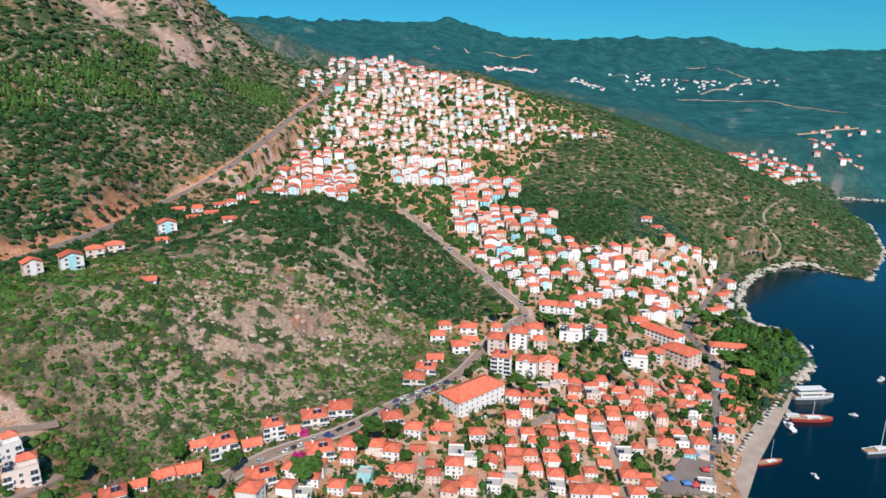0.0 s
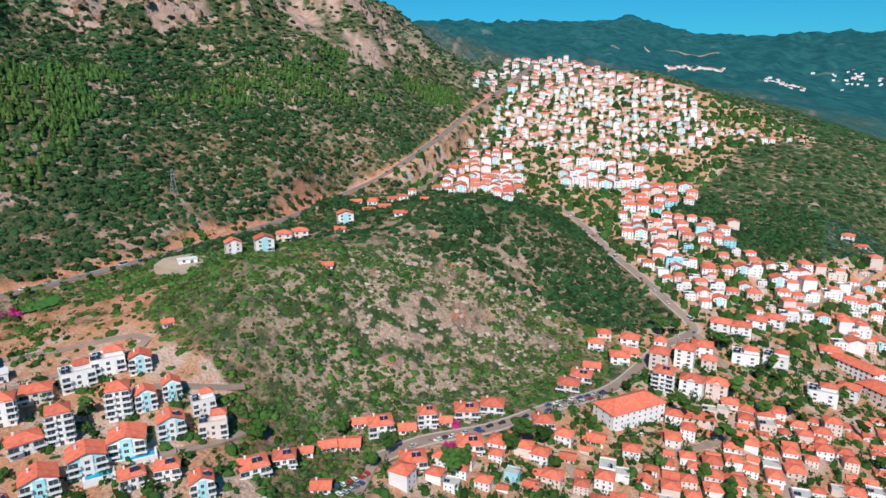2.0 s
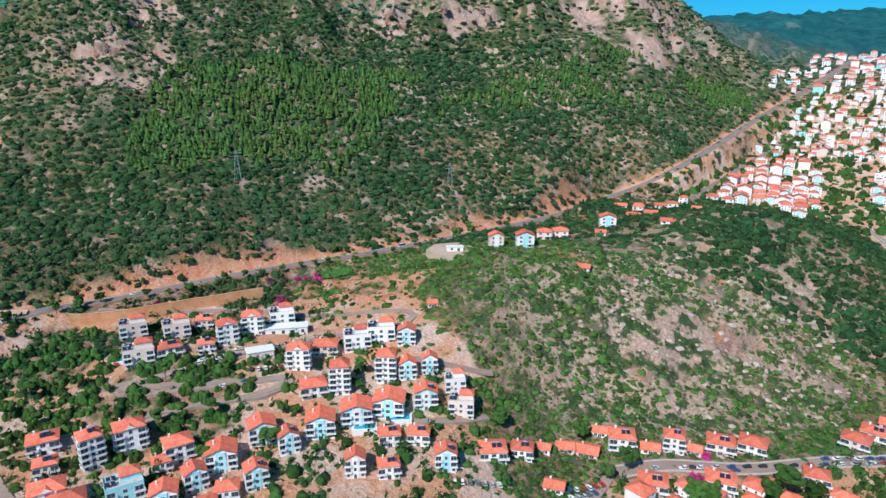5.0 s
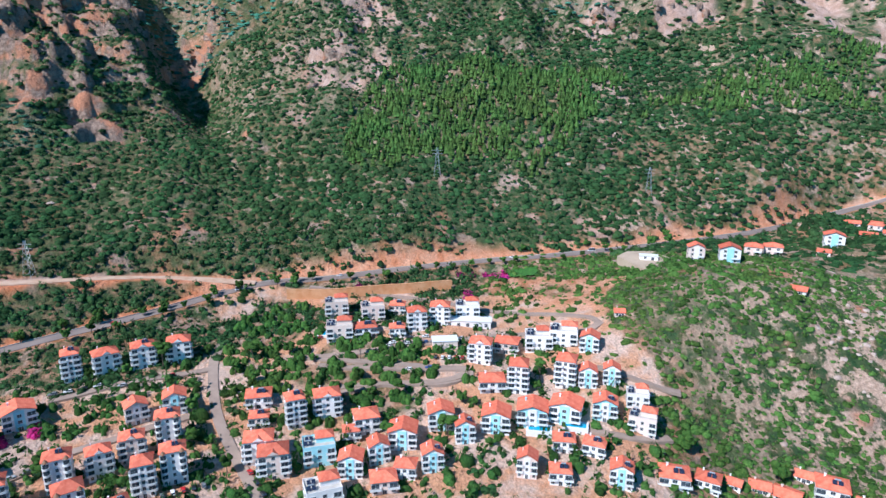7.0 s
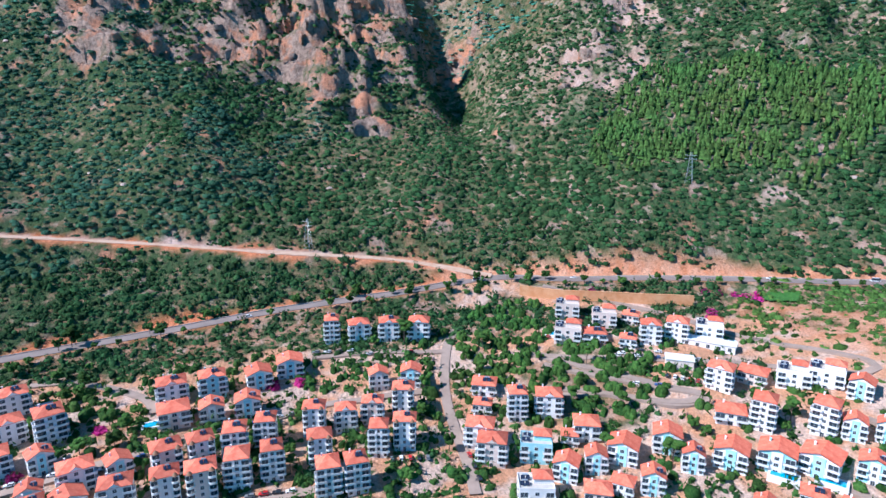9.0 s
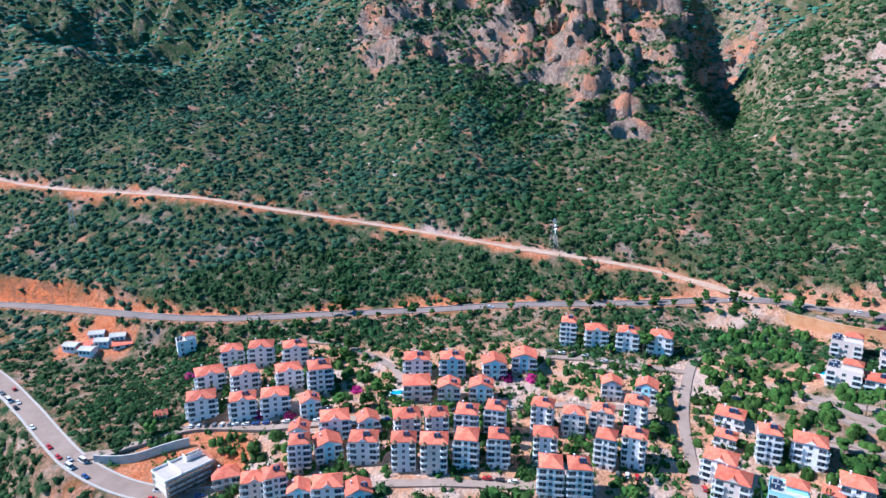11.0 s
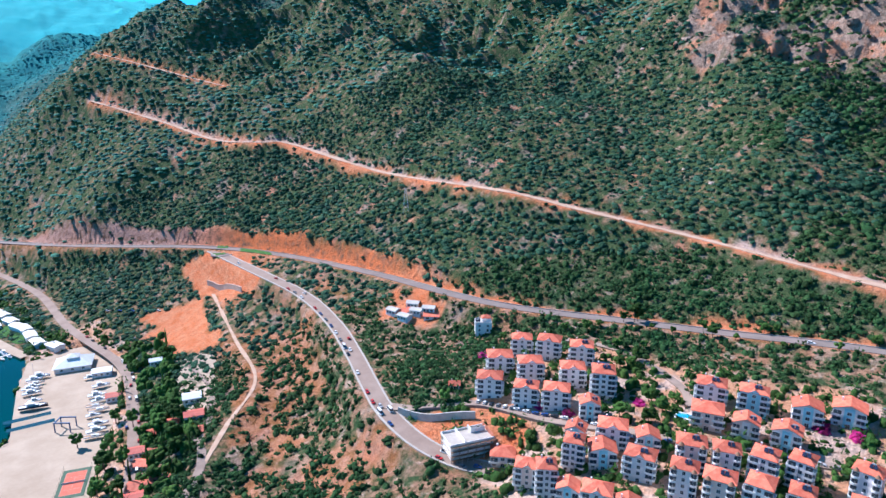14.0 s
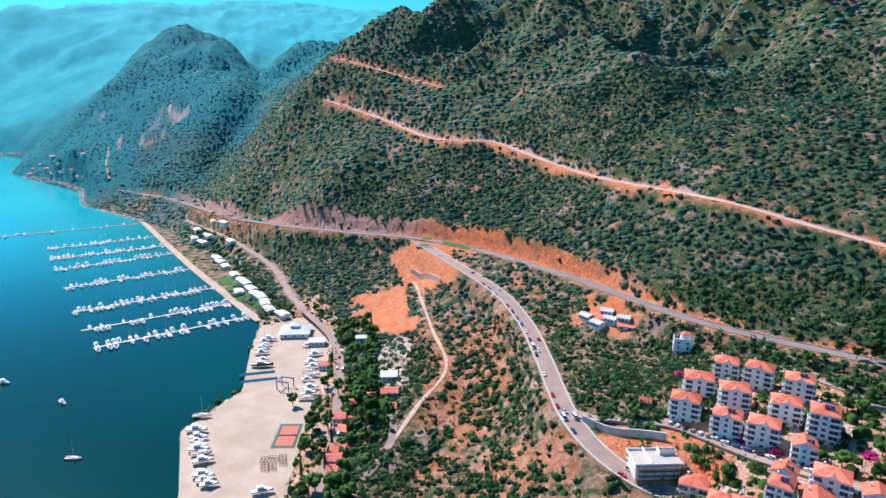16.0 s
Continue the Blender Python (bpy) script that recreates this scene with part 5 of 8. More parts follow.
GROVE_ROOFS = [(-36, -408), (-28, -374), (-19, -330), (-35, -385), (-23, -351), (-35, -350), (-61, -381), (-51, -407)]
POOLS = [(-243, 117), (-239, 134), (-351, 35), (-350, 125), (-355, 29), (-263, -232), (-254, -168)]
MARINA_LAWNS = [(64, -735), (74, -760), (50, -687), (36, -663)]
SHANTIES = [(-211, -394), (-226, -390), (-224, -381), (-231, -375), (-214, -382)]
WEST_VILLAGE = [(576, -1823), (534, -1733), (510, -1690), (480, -1647), (457, -1613), (448, -1627), (618, -1865), (583, -1796), (638, -1869), (480, -1647), (524, -1710), (440, -1590), (558, -1752), (506, -1683), (641, -1845), (463, -1622)]
FAR_ROAD_A = [(-940, 2376), (-889, 2885), (-620, 2652), (-419, 2588)]
FAR_ROAD_B = [(130, 2300), (304, 2276), (452, 2179), (568, 2043)]
FAR_ROAD_C = [(215, 2469), (344, 2622), (484, 2775)]
FAR_ROAD_D = [(-441, 1889), (-418, 2124), (-347, 2211)]
FAR_ROAD_E = [(412, 1880), (497, 1908), (561, 1906)]
FAR_ROAD_F = [(200, 3120), (347, 3052), (452, 2986)]
FAR_ROAD_G = [(-803, 2110), (-889, 2889), (-637, 2641)]
FAR_ROADS = [FAR_ROAD_A, FAR_ROAD_B, FAR_ROAD_C, FAR_ROAD_D, FAR_ROAD_E, FAR_ROAD_F, FAR_ROAD_G]


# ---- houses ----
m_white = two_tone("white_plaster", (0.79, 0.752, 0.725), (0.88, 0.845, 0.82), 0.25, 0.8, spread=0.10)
# pale blue paint, its blue partly standing in for sky-lit shade
m_blue = two_tone("pale_blue_plaster_and_shade", (0.33, 0.68, 0.75), (0.45, 0.77, 0.82), 0.25, 0.8, spread=0.08)
m_cream = two_tone("cream_plaster", (0.72, 0.57, 0.50), (0.78, 0.64, 0.56), 0.25, 0.8, spread=0.10)
m_tile = two_tone("terracotta_tiles", (0.60, 0.115, 0.058), (0.74, 0.205, 0.115), 0.5, 0.75, relief=0.4, spread=0.22)
m_glass = two_tone("dark_window_glass", (0.03, 0.04, 0.05), (0.07, 0.09, 0.11), 0.8, 0.15)
m_frame = two_tone("white_frame", (0.74, 0.74, 0.72), (0.80, 0.80, 0.78), 1.0, 0.5)
m_concrete = two_tone("pale_concrete", (0.44, 0.41, 0.37), (0.56, 0.53, 0.48), 0.3, 0.9)
m_panel = two_tone("solar_panel", (0.015, 0.02, 0.04), (0.03, 0.04, 0.07), 1.5, 0.2)
m_steel = two_tone("steel_tank", (0.55, 0.56, 0.57), (0.65, 0.66, 0.67), 1.0, 0.35, metal=0.6)
m_wood = two_tone("brown_wood", (0.20, 0.10, 0.05), (0.28, 0.15, 0.08), 1.2, 0.7)
m_red_cloth = two_tone("awning_cloth", (0.50, 0.05, 0.05), (0.60, 0.10, 0.08), 1.0, 0.8, spread=0.3)


def box(bm, x0, y0, z0, x1, y1, z1, slot=0):
    v = [bm.verts.new(p) for p in ((x0, y0, z0), (x1, y0, z0), (x1, y1, z0), (x0, y1, z0), (x0, y0, z1), (x1, y0, z1), (x1, y1, z1), (x0, y1, z1))]
    for f in ((3, 2, 1, 0), (4, 5, 6, 7), (0, 1, 5, 4), (1, 2, 6, 5), (2, 3, 7, 6), (3, 0, 4, 7)):
        bm.faces.new([v[i] for i in f]).material_index = slot


def finished(name, bm, *materials):
    me = bpy.data.meshes.new(name)
    bmesh.ops.recalc_face_normals(bm, faces=bm.faces)
    bm.to_mesh(me)
    bm.free()
    for m in materials:
        me.materials.append(m)
    return me


def part(name, mesh, parent, place=(0, 0, 0), turn=0.0, label=""):
    ob = new(name, mesh)
    ob.parent = parent
    ob.matrix_basis = pose(*place, 0, 0, turn)
    return tagged(ob, label)


def slab_roof(w, d, rise, over=0.6, hip=True, thick=0.22):
    """A tiled roof over w x d, ridge along x, eaves at z = 0: outer skin, underside and a ridge cap."""
    bm = bmesh.new()
    X, Y = w / 2 + over, d / 2 + over
    rx = max(X - Y * 0.95, 0.4) if hip else X
    for lift in (0.0, -thick):
        low = [bm.verts.new(p) for p in ((-X, -Y, lift), (X, -Y, lift), (X, Y, lift), (-X, Y, lift))]
        top = [bm.verts.new((-rx, 0, rise + lift)), bm.verts.new((rx, 0, rise + lift))]
        quads = [(low[0], low[1], top[1], top[0]), (low[2], low[3], top[0], top[1])]
        ends = [(low[1], low[2], top[1]), (low[3], low[0], top[0])] if hip else []
        for f in quads + ends:
            bm.faces.new(f)
        if lift == 0.0:
            upper = low
        else:
            for a, b in ((0, 1), (1, 2), (2, 3), (3, 0)):
                if hip or a in (0, 2):
                    bm.faces.new((upper[a], upper[b], low[b], low[a]))
    return bm


def gabled_walls(w, d, h, rise, gable_x=True, stripe=False, front=0.0):
    """Walls with a plinth, floor bands and, under a gabled roof, gable ends."""
    bm = bmesh.new()
    box(bm, -w / 2, -d / 2, -4.0, w / 2, d / 2, h)
    if gable_x:
        for s in (-1, 1):
            v = [bm.verts.new((s * w / 2, -d / 2, h)), bm.verts.new((s * w / 2, d / 2, h)), bm.verts.new((s * w / 2, 0, h + rise - 0.25))]
            bm.faces.new(v)
    if front:
        for s in (-1, 1):
            bm.faces.new([bm.verts.new(p) for p in ((-w / 2, s * d / 2, h), (w / 2, s * d / 2, h), (0, s * d / 2, h + front - 0.25))])
    if stripe:
        box(bm, -w * 0.16, -d / 2 - 0.45, 0.2, w * 0.16, -d / 2 + 0.2, h + 0.6, 1)
    return bm


def window_mesh(w, h):
    """A dark pane set in a proud white frame."""
    bm = bmesh.new()
    box(bm, -w / 2 - 0.12, -0.06, -0.12, w / 2 + 0.12, 0.1, h + 0.12, 1)
    for x0, x1 in ((-w / 2, -0.04), (0.04, w / 2)):
        box(bm, x0, -0.09, 0, x1, 0.0, h, 0)
    return finished("window", bm, m_glass, m_frame)


def balcony_mesh(w, deep, round_front=False):
    """A slab with a solid low parapet and a handrail."""
    bm = bmesh.new()
    if not round_front:
        box(bm, -w / 2, -deep, -0.18, w / 2, 0.1, 0)
        box(bm, -w / 2, -deep, 0, w / 2, -deep + 0.12, 0.85)
        for s in (-1, 1):
            box(bm, min(s * w / 2, s * (w / 2 - 0.12)), -deep + 0.12, 0, max(s * w / 2, s * (w / 2 - 0.12)), 0, 0.85)
        box(bm, -w / 2 - 0.04, -deep - 0.04, 0.95, w / 2 + 0.04, -deep + 0.08, 1.02, 1)
    else:
        n = 9
        ring = [(w / 2 * math.cos(math.pi * (1 + k / (n - 1))), deep * math.sin(math.pi * (1 + k / (n - 1)))) for k in range(n)]
        for z0, z1, inner in ((-0.18, 0.0, 0.0), (0.0, 0.85, 0.9)):
            for (ax, ay), (bx, by) in zip(ring, ring[1:]):
                q = [(ax, ay), (bx, by), (bx * inner, by * inner), (ax * inner, ay * inner)]
                lo = [bm.verts.new((*p, z0)) for p in q]
                hi = [bm.verts.new((*p, z1)) for p in q]
                for f in (lo[::-1], hi, (lo[0], lo[1], hi[1], hi[0]), (lo[2], lo[3], hi[3], hi[2])):
                    try:
                        bm.faces.new(f)
                    except ValueError:
                        pass
    bmesh.ops.remove_doubles(bm, verts=bm.verts, dist=0.002)
    return finished("balcony", bm, m_frame, m_steel)


def corner_balcony_mesh(side, along=4.3, back=3.4, out=1.35):
    """A balcony that wraps round the front corner: slab and solid parapet with a rounded nose; side 1 or -1."""
    bm = bmesh.new()
    r = 1.1
    path = [(-along, 0.0), (-along, -out)] + [(out - r + r * math.sin(a), -out + r - r * math.cos(a)) for a in (0.0, 0.4, 0.8, 1.2, math.pi / 2)] + [(out, back), (0.0, back)]
    inner = [(-along + 0.13, 0.0), (-along + 0.13, -out + 0.13)] + [(out - r + (r - 0.13) * math.sin(a), -out + r - (r - 0.13) * math.cos(a)) for a in (0.0, 0.4, 0.8, 1.2, math.pi / 2)] + [(out - 0.13, back - 0.13), (0.0, back - 0.13)]
    rings = [[bm.verts.new((side * x, y, z)) for x, y in line] for line, z in ((path, -0.2), (path, 0.85), (inner, 0.85), (inner, 0.0))]
    hub = [bm.verts.new((0, 0, -0.2)), bm.verts.new((0, 0, 0.0))]
    for k in range(len(path) - 1):
        for a, b in zip(rings, rings[1:]):
            bm.faces.new((a[k], a[k + 1], b[k + 1], b[k]))
        bm.faces.new((hub[0], rings[0][k + 1], rings[0][k]))
        bm.faces.new((hub[1], rings[3][k], rings[3][k + 1]))
    return finished("balcony", bm, m_frame)


def cone_roof_mesh(r, h):
    bm = bmesh.new()
    n = 12
    low = [bm.verts.new((r * math.cos(2 * math.pi * k / n), r * math.sin(2 * math.pi * k / n), 0)) for k in range(n)]
    top = bm.verts.new((0, 0, h))
    for k in range(n):
        bm.faces.new((low[k], low[(k + 1) % n], top))
    bm.faces.new(low[::-1])
    return finished("turret_roof", bm, m_wood)


def heater_mesh():
    """A roof water heater: two tilted collectors and a tank on a stand."""
    bm = bmesh.new()
    for s in (-1, 1):
        v = [bm.verts.new(p) for p in ((s * 1.1 - 0.9, -1.0, 0.1), (s * 1.1 + 0.9, -1.0, 0.1), (s * 1.1 + 0.9, 0.7, 1.2), (s * 1.1 - 0.9, 0.7, 1.2), (s * 1.1 - 0.9, -1.0, 0.0), (s * 1.1 + 0.9, -1.0, 0.0), (s * 1.1 + 0.9, 0.75, 1.1), (s * 1.1 - 0.9, 0.75, 1.1))]
        for f in ((0, 1, 2, 3), (7, 6, 5, 4), (0, 4, 5, 1), (1, 5, 6, 2), (2, 6, 7, 3), (3, 7, 4, 0)):
            bm.faces.new([v[i] for i in f])
    n = 8
    a = [bm.verts.new((-1.2, 1.0 + 0.35 * math.cos(2 * math.pi * k / n), 1.35 + 0.35 * math.sin(2 * math.pi * k / n))) for k in range(n)]
    b = [bm.verts.new((1.2, v.co.y, v.co.z)) for v in a]
    for k in range(n):
        bm.faces.new((a[k], a[(k + 1) % n], b[(k + 1) % n], b[k])).material_index = 1
    bm.faces.new(a).material_index = 1
    bm.faces.new(b[::-1]).material_index = 1
    for s in (-1, 1):
        box(bm, s * 1.0 - 0.05, 0.9, -0.6, s * 1.0 + 0.05, 1.1, 1.1, 1)
    return finished("water_heater", bm, m_panel, m_steel)


WINDOW, DOOR, HEATER, CONE = window_mesh(1.6, 1.6), window_mesh(1.8, 2.1), heater_mesh(), cone_roof_mesh(1.9, 1.5)
BALCONY, ROUND = balcony_mesh(5.0, 1.7), balcony_mesh(4.6, 2.0, True)
CORNERS = {-1: corner_balcony_mesh(-1), 1: corner_balcony_mesh(1)}
HOUSE_KINDS = {
    0: ("apartment_block", 15, 12, 4, "white four-storey apartment block with a red tiled roof and balconies"),
    1: ("apartment_block", 15.5, 13, 5, "pale blue apartment block with rounded balconies and a red tiled roof"),
    2: ("apartment_house", 13.5, 11, 3, "white three-storey house with a red gabled roof"),
    3: ("apartment_tower", 11, 12, 5, "slim white five-storey block with a red hipped roof"),
    4: ("terraced_block", 16, 12, 3, "white block with roof terraces and a red-roofed top floor"),
    5: ("house", 11, 9.5, 2, "white two-storey house with a red tiled roof"),
    8: ("flat_roofed_house", 10.5, 9.5, 2, "white two-storey house with a flat roof terrace"),
    6: ("cottage", 9, 8, 1, "small low house with a red tiled roof"),
    7: ("town_house", 12, 11, 3, "pale plastered town house with a red hipped roof"),
}


def build_house(kind, tone, rich=2, heater=True):
    """A house at the origin, its front towards -y: walls, roof, windows, balconies, door, roof heater."""
    name, w, d, storeys, label = HOUSE_KINDS[kind]
    h = 3.0 * storeys + (0.4 if storeys > 1 else 0.0)
    hip, rise = kind in (0, 1, 3, 5, 7), d * 0.24
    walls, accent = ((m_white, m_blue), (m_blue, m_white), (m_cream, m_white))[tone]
    root = tagged(new(name), label.replace("white", "cream-coloured").replace("pale plastered", "cream-plastered") if tone == 2 else (label.replace("white", "pale blue") if tone == 1 else label), "house")
    flat = kind in (4, 8)
    ahead = w * 0.2 if kind == 2 else 0.0
    wrapped = kind in (0, 3) and rich > 1
    bm = gabled_walls(w, d, h, rise, not hip and not flat and not ahead, stripe=kind == 2, front=ahead)
    if flat:
        for x0, y0, x1, y1 in ((-w / 2, -d / 2, w / 2, -d / 2 + 0.2), (-w / 2, d / 2 - 0.2, w / 2, d / 2), (-w / 2, -d / 2 + 0.2, -w / 2 + 0.2, d / 2 - 0.2), (w / 2 - 0.2, -d / 2 + 0.2, w / 2, d / 2 - 0.2)):
            box(bm, x0, y0, h, x1, y1, h + 0.9)
    if rich == 0:
        for s in range(storeys):
            for u in (-0.33, 0.0, 0.33):
                box(bm, u * w - 0.5, -d / 2 - 0.06, 3.0 * s + 0.9, u * w + 0.5, -d / 2 + 0.02, 3.0 * s + 2.2, 2)
            for v in (-0.25, 0.25):
                box(bm, w / 2 - 0.02, v * d - 0.5, 3.0 * s + 0.9, w / 2 + 0.06, v * d + 0.5, 3.0 * s + 2.2, 2)
                box(bm, -w / 2 - 0.06, v * d - 0.5, 3.0 * s + 0.9, -w / 2 + 0.02, v * d + 0.5, 3.0 * s + 2.2, 2)
        if storeys > 1:
            box(bm, -0.46 * w, -d / 2 - 1.2, 2.95, 0.1 * w, -d / 2 + 0.02, 3.1)
            box(bm, -0.46 * w, -d / 2 - 1.2, 3.1, 0.1 * w, -d / 2 - 1.08, 3.9)
        tags = dict(root.items())
        bpy.data.objects.remove(root)
        root = tagged(new(name, finished("wall", bm, walls, accent, m_glass)), tags["label"], "house")
    else:
        part("wall", finished("wall", bm, walls, accent), root)
    if flat:
        bm = bmesh.new()
        box(bm, -w / 2 + 0.2, -d / 2 + 0.2, h, w / 2 - 0.2, d / 2 - 0.2, h + 0.12)
        part("roof", finished("roof", bm, m_concrete), root, label="pale flat roof")
        if kind == 4:
            bm = bmesh.new()
            box(bm, -w * 0.27, -d * 0.3, 0, w * 0.27, d * 0.3, 2.7)
            part("top_floor", finished("top_floor", bm, walls), root, (w * 0.2, d * 0.17, h))
            part("top_roof", finished("top_roof", slab_roof(w * 0.54, d * 0.6, d * 0.16, 0.5, True), m_tile), root, (w * 0.2, d * 0.17, h + 2.7), 0, "small red tiled roof")
        for k in range(2 if rich > 0 else 1):
            part("water_heater", HEATER, root, (-w * 0.33 + k * 0.6, -d * 0.22 + k * 4.4, h + 0.7), 0, "dark solar collectors with a steel tank")
    else:
        roof = slab_roof(d + 0.6, w, ahead, 0.6, False) if ahead else slab_roof(w, d, rise, 0.6, hip)
        if kind == 0:
            a, y0, up = w * 0.2, -d / 2 - 0.75, rise * 0.62
            y1 = -(d / 2 + 0.6) * (1 - up / rise) + 0.1
            v = [roof.verts.new(q) for q in ((-a, y0, 0.04), (a, y0, 0.04), (0, y0, up), (0, y1, up))]
            roof.faces.new((v[0], v[2], v[3]))
            roof.faces.new((v[2], v[1], v[3]))
            roof.faces.new((v[0], v[1], v[2])).material_index = 1
        part("roof", finished("roof", roof, m_tile, walls), root, (0, 0, h), 90 if ahead else 0, "red terracotta tiled roof")
        if rich > 1 and kind != 6 and heater:
            part("water_heater", HEATER, root, (w * (0.22 if ahead else 0.12), -d * 0.22, h + (ahead * 0.6 if ahead else rise * 0.62)), 0, "dark solar collectors with a steel tank")
    if rich > 1 and not flat:
        bm = bmesh.new()
        box(bm, -0.35, -0.35, -1.0, 0.35, 0.35, 1.2)
        box(bm, -0.45, -0.45, 1.2, 0.45, 0.45, 1.4)
        part("chimney", finished("chimney", bm, walls), root, (-w * 0.25, d * 0.15, h + (ahead or rise) * 0.6))
    wide = [-0.36, 0.36] if w > 10 else [-0.28, 0.28]
    if rich == 0:
        return root
    for s in range(storeys):
        z = 3.0 * s + 0.9
        if rich > 1 and s > 0:
            for u in wide:
                if wrapped:
                    part("balcony", CORNERS[1 if u > 0 else -1], root, (math.copysign(w / 2, u), -d / 2, z - 0.85))
                else:
                    part("balcony", ROUND if kind == 1 else BALCONY, root, (u * w, -d / 2, z - 0.85))
        cols = (-0.36, 0.0, 0.36) if rich > 1 and w > 10 else (-0.25, 0.25)
        bm = bmesh.new()
        for u in cols:
            if s == 0 and abs(u) < 0.1:
                continue
            y0 = -d / 2 - (0.46 if kind == 2 and abs(u) < 0.1 else 0.02)
            # wide dark panes also paint the shaded recess behind the balconies
            half, low, high = (1.7, -0.8, 1.4) if rich > 1 and s > 0 and abs(u) > 0.3 else (0.85, 0.0, 1.5)
            box(bm, u * w - half - 0.12, y0 - 0.06, z + low - 0.12, u * w + half + 0.12, y0 + 0.1, z + high + 0.12, 1)
            box(bm, u * w - half, y0 - 0.09, z + low, u * w - 0.04, y0, z + high)
            box(bm, u * w + 0.04, y0 - 0.09, z + low, u * w + half, y0, z + high)
        if s > 0 or rich > 1:
            for side in (-1, 1):
                for v in (-0.2, 0.22):
                    x0 = side * (w / 2 + 0.02)
                    box(bm, x0 - 0.08, v * d - 0.7, z, x0 + 0.08, v * d + 0.7, z + 1.4)
                # dark side pane stands in for the shaded void under the balcony
                if wrapped and s > 0:
                    box(bm, x0 - 0.07, -0.42 * d, z - 0.8, x0 + 0.07, -0.42 * d + 2.2, z + 1.35)
        tagged(part("glazing", finished("glazing", bm, m_glass, m_frame), root), kind="stuff")
    if rich == 1 and storeys > 1:
        part("balcony", BALCONY, root, (0.25 * w, -d / 2, 3.05))
    if rich > 1:
        part("door", DOOR, root, (0.0 if w > 10 else 0.02 * w, -d / 2 - (0.46 if kind == 2 else 0.02), 0.05), label="dark glazed entrance door")
    if kind == 1:
        for u in wide:
            part("turret_roof", CONE, root, (u * w, -d / 2 - 0.2, h - 0.2))
    return root


SEEN_HOUSES = []
made_houses = {}
pick = random.Random(4)


def free_of_roads(x, y, clear):
    return road_clearance(x, y) > clear


def put_house(x, y, size, kind, turn, tone, rich=2, tall=1.0, group=""):
    key = (kind, tone, rich, rich > 1 and pick.random() < 0.45)
    w, d = HOUSE_KINDS[kind][1] * size, HOUSE_KINDS[kind][2] * size
    c, s = math.cos(radians(turn)), math.sin(radians(turn))
    base = min(height_at(x + c * u * w - s * v * d, y + s * u * w + c * v * d) for u, v in ((-0.4, -0.45), (0.4, -0.45), (0, 0)))
    m = pose(x, y, base + 0.1, 0, 0, turn) @ Matrix.Diagonal((size, size, tall, 1))
    if key not in made_houses:
        made_houses[key] = build_house(kind, tone, rich, key[3])
        made_houses[key].matrix_basis = m
        ob = made_houses[key]
    else:
        ob = copy_thing(made_houses[key], m @ Matrix.Diagonal((*[1 / v for v in made_houses[key].scale], 1)))
    if group:
        ob["group"] = group
    SEEN_HOUSES.append((x, y, max(w, d)))
    return ob


def facing(x, y):
    """The turn that points a front at the camera over the origin."""
    return math.degrees(math.atan2(-x, y))


TRIM = {0: 0.90, 1: 0.92, 2: 0.84, 3: 0.92, 4: 0.86, 5: 0.90, 6: 0.95, 7: 0.92}
for houses in NEIGHBOURHOODS:
    for x, y, size, kind in houses:
        size *= TRIM[kind]
        tone = pick.choices((0, 1, 2), (16, 1, 4))[0]
        # western blocks turn blue more often, partly to imitate shaded fronts
        if y < 60 and kind in (0, 1, 3):
            tone = pick.choices((0, 1, 2), (9, 1, 1))[0]
        put_house(x, y, size, kind, facing(x, y) + pick.uniform(-9, 9), tone, 2 if math.hypot(x, y) < 400 else 1, group="houses on the terraces")


def fill_quarter(ring, gap, kinds, lane, seed, group, rich=0, size=(0.85, 1.15), limit=999, skip=0.08):
    """Houses in crooked rows over a quarter, clear of the roads and of each other."""
    rnd = random.Random(seed)
    xs, ys = [p[0] for p in ring], [p[1] for p in ring]
    cx, cy = sum(xs) / len(xs), sum(ys) / len(ys)
    c, s = math.cos(radians(lane)), math.sin(radians(lane))
    reach = max(max(xs) - min(xs), max(ys) - min(ys))
    n, made = int(reach / gap) + 2, 0
    for i in range(-n, n + 1):
        for j in range(-n, n + 1):
            u, v = i * gap + rnd.uniform(-0.22, 0.22) * gap, j * gap * 0.95 + rnd.uniform(-0.2, 0.2) * gap
            x, y = cx + c * u - s * v, cy + s * u + c * v
            if rnd.random() < skip or made >= limit or not inside(np.array([float(x)]), np.array([float(y)]), ring)[0]:
                continue
            kind = rnd.choice(kinds)
            w = HOUSE_KINDS[kind][1]
            grown = rnd.uniform(*size)
            w *= grown
            if not free_of_roads(x, y, w * 0.45) or any(math.hypot(x - a, y - b) < 0.40 * (w + q) for a, b, q in SEEN_HOUSES):
                continue
            put_house(x, y, grown, kind, lane + rnd.choice((0, 0, 0, 90, 180)) * (kind != 4) + rnd.uniform(-7, 7), rnd.choices((0, 1, 2), (13, 0.5, 5))[0], rich if rnd.random() < 0.33 else 0, grown * rnd.uniform(0.9, 1.15), group)
            made += 1


fill_quarter(OLD_TOWN, 10.8, (5, 6, 5, 8, 5, 7, 6), 12, 1, "houses of the old town", 0, size=(0.60, 0.90), skip=0.2)
fill_quarter(MID_TOWN, 14.6, (7, 2, 4, 8, 7, 5), 20, 2, "houses of the middle town", 0, size=(0.72, 1.02), skip=0.22)
fill_quarter(TERRACE_TOWN, 14.0, (2, 7, 2), 28, 3, "houses above the valley", size=(0.78, 1.05))
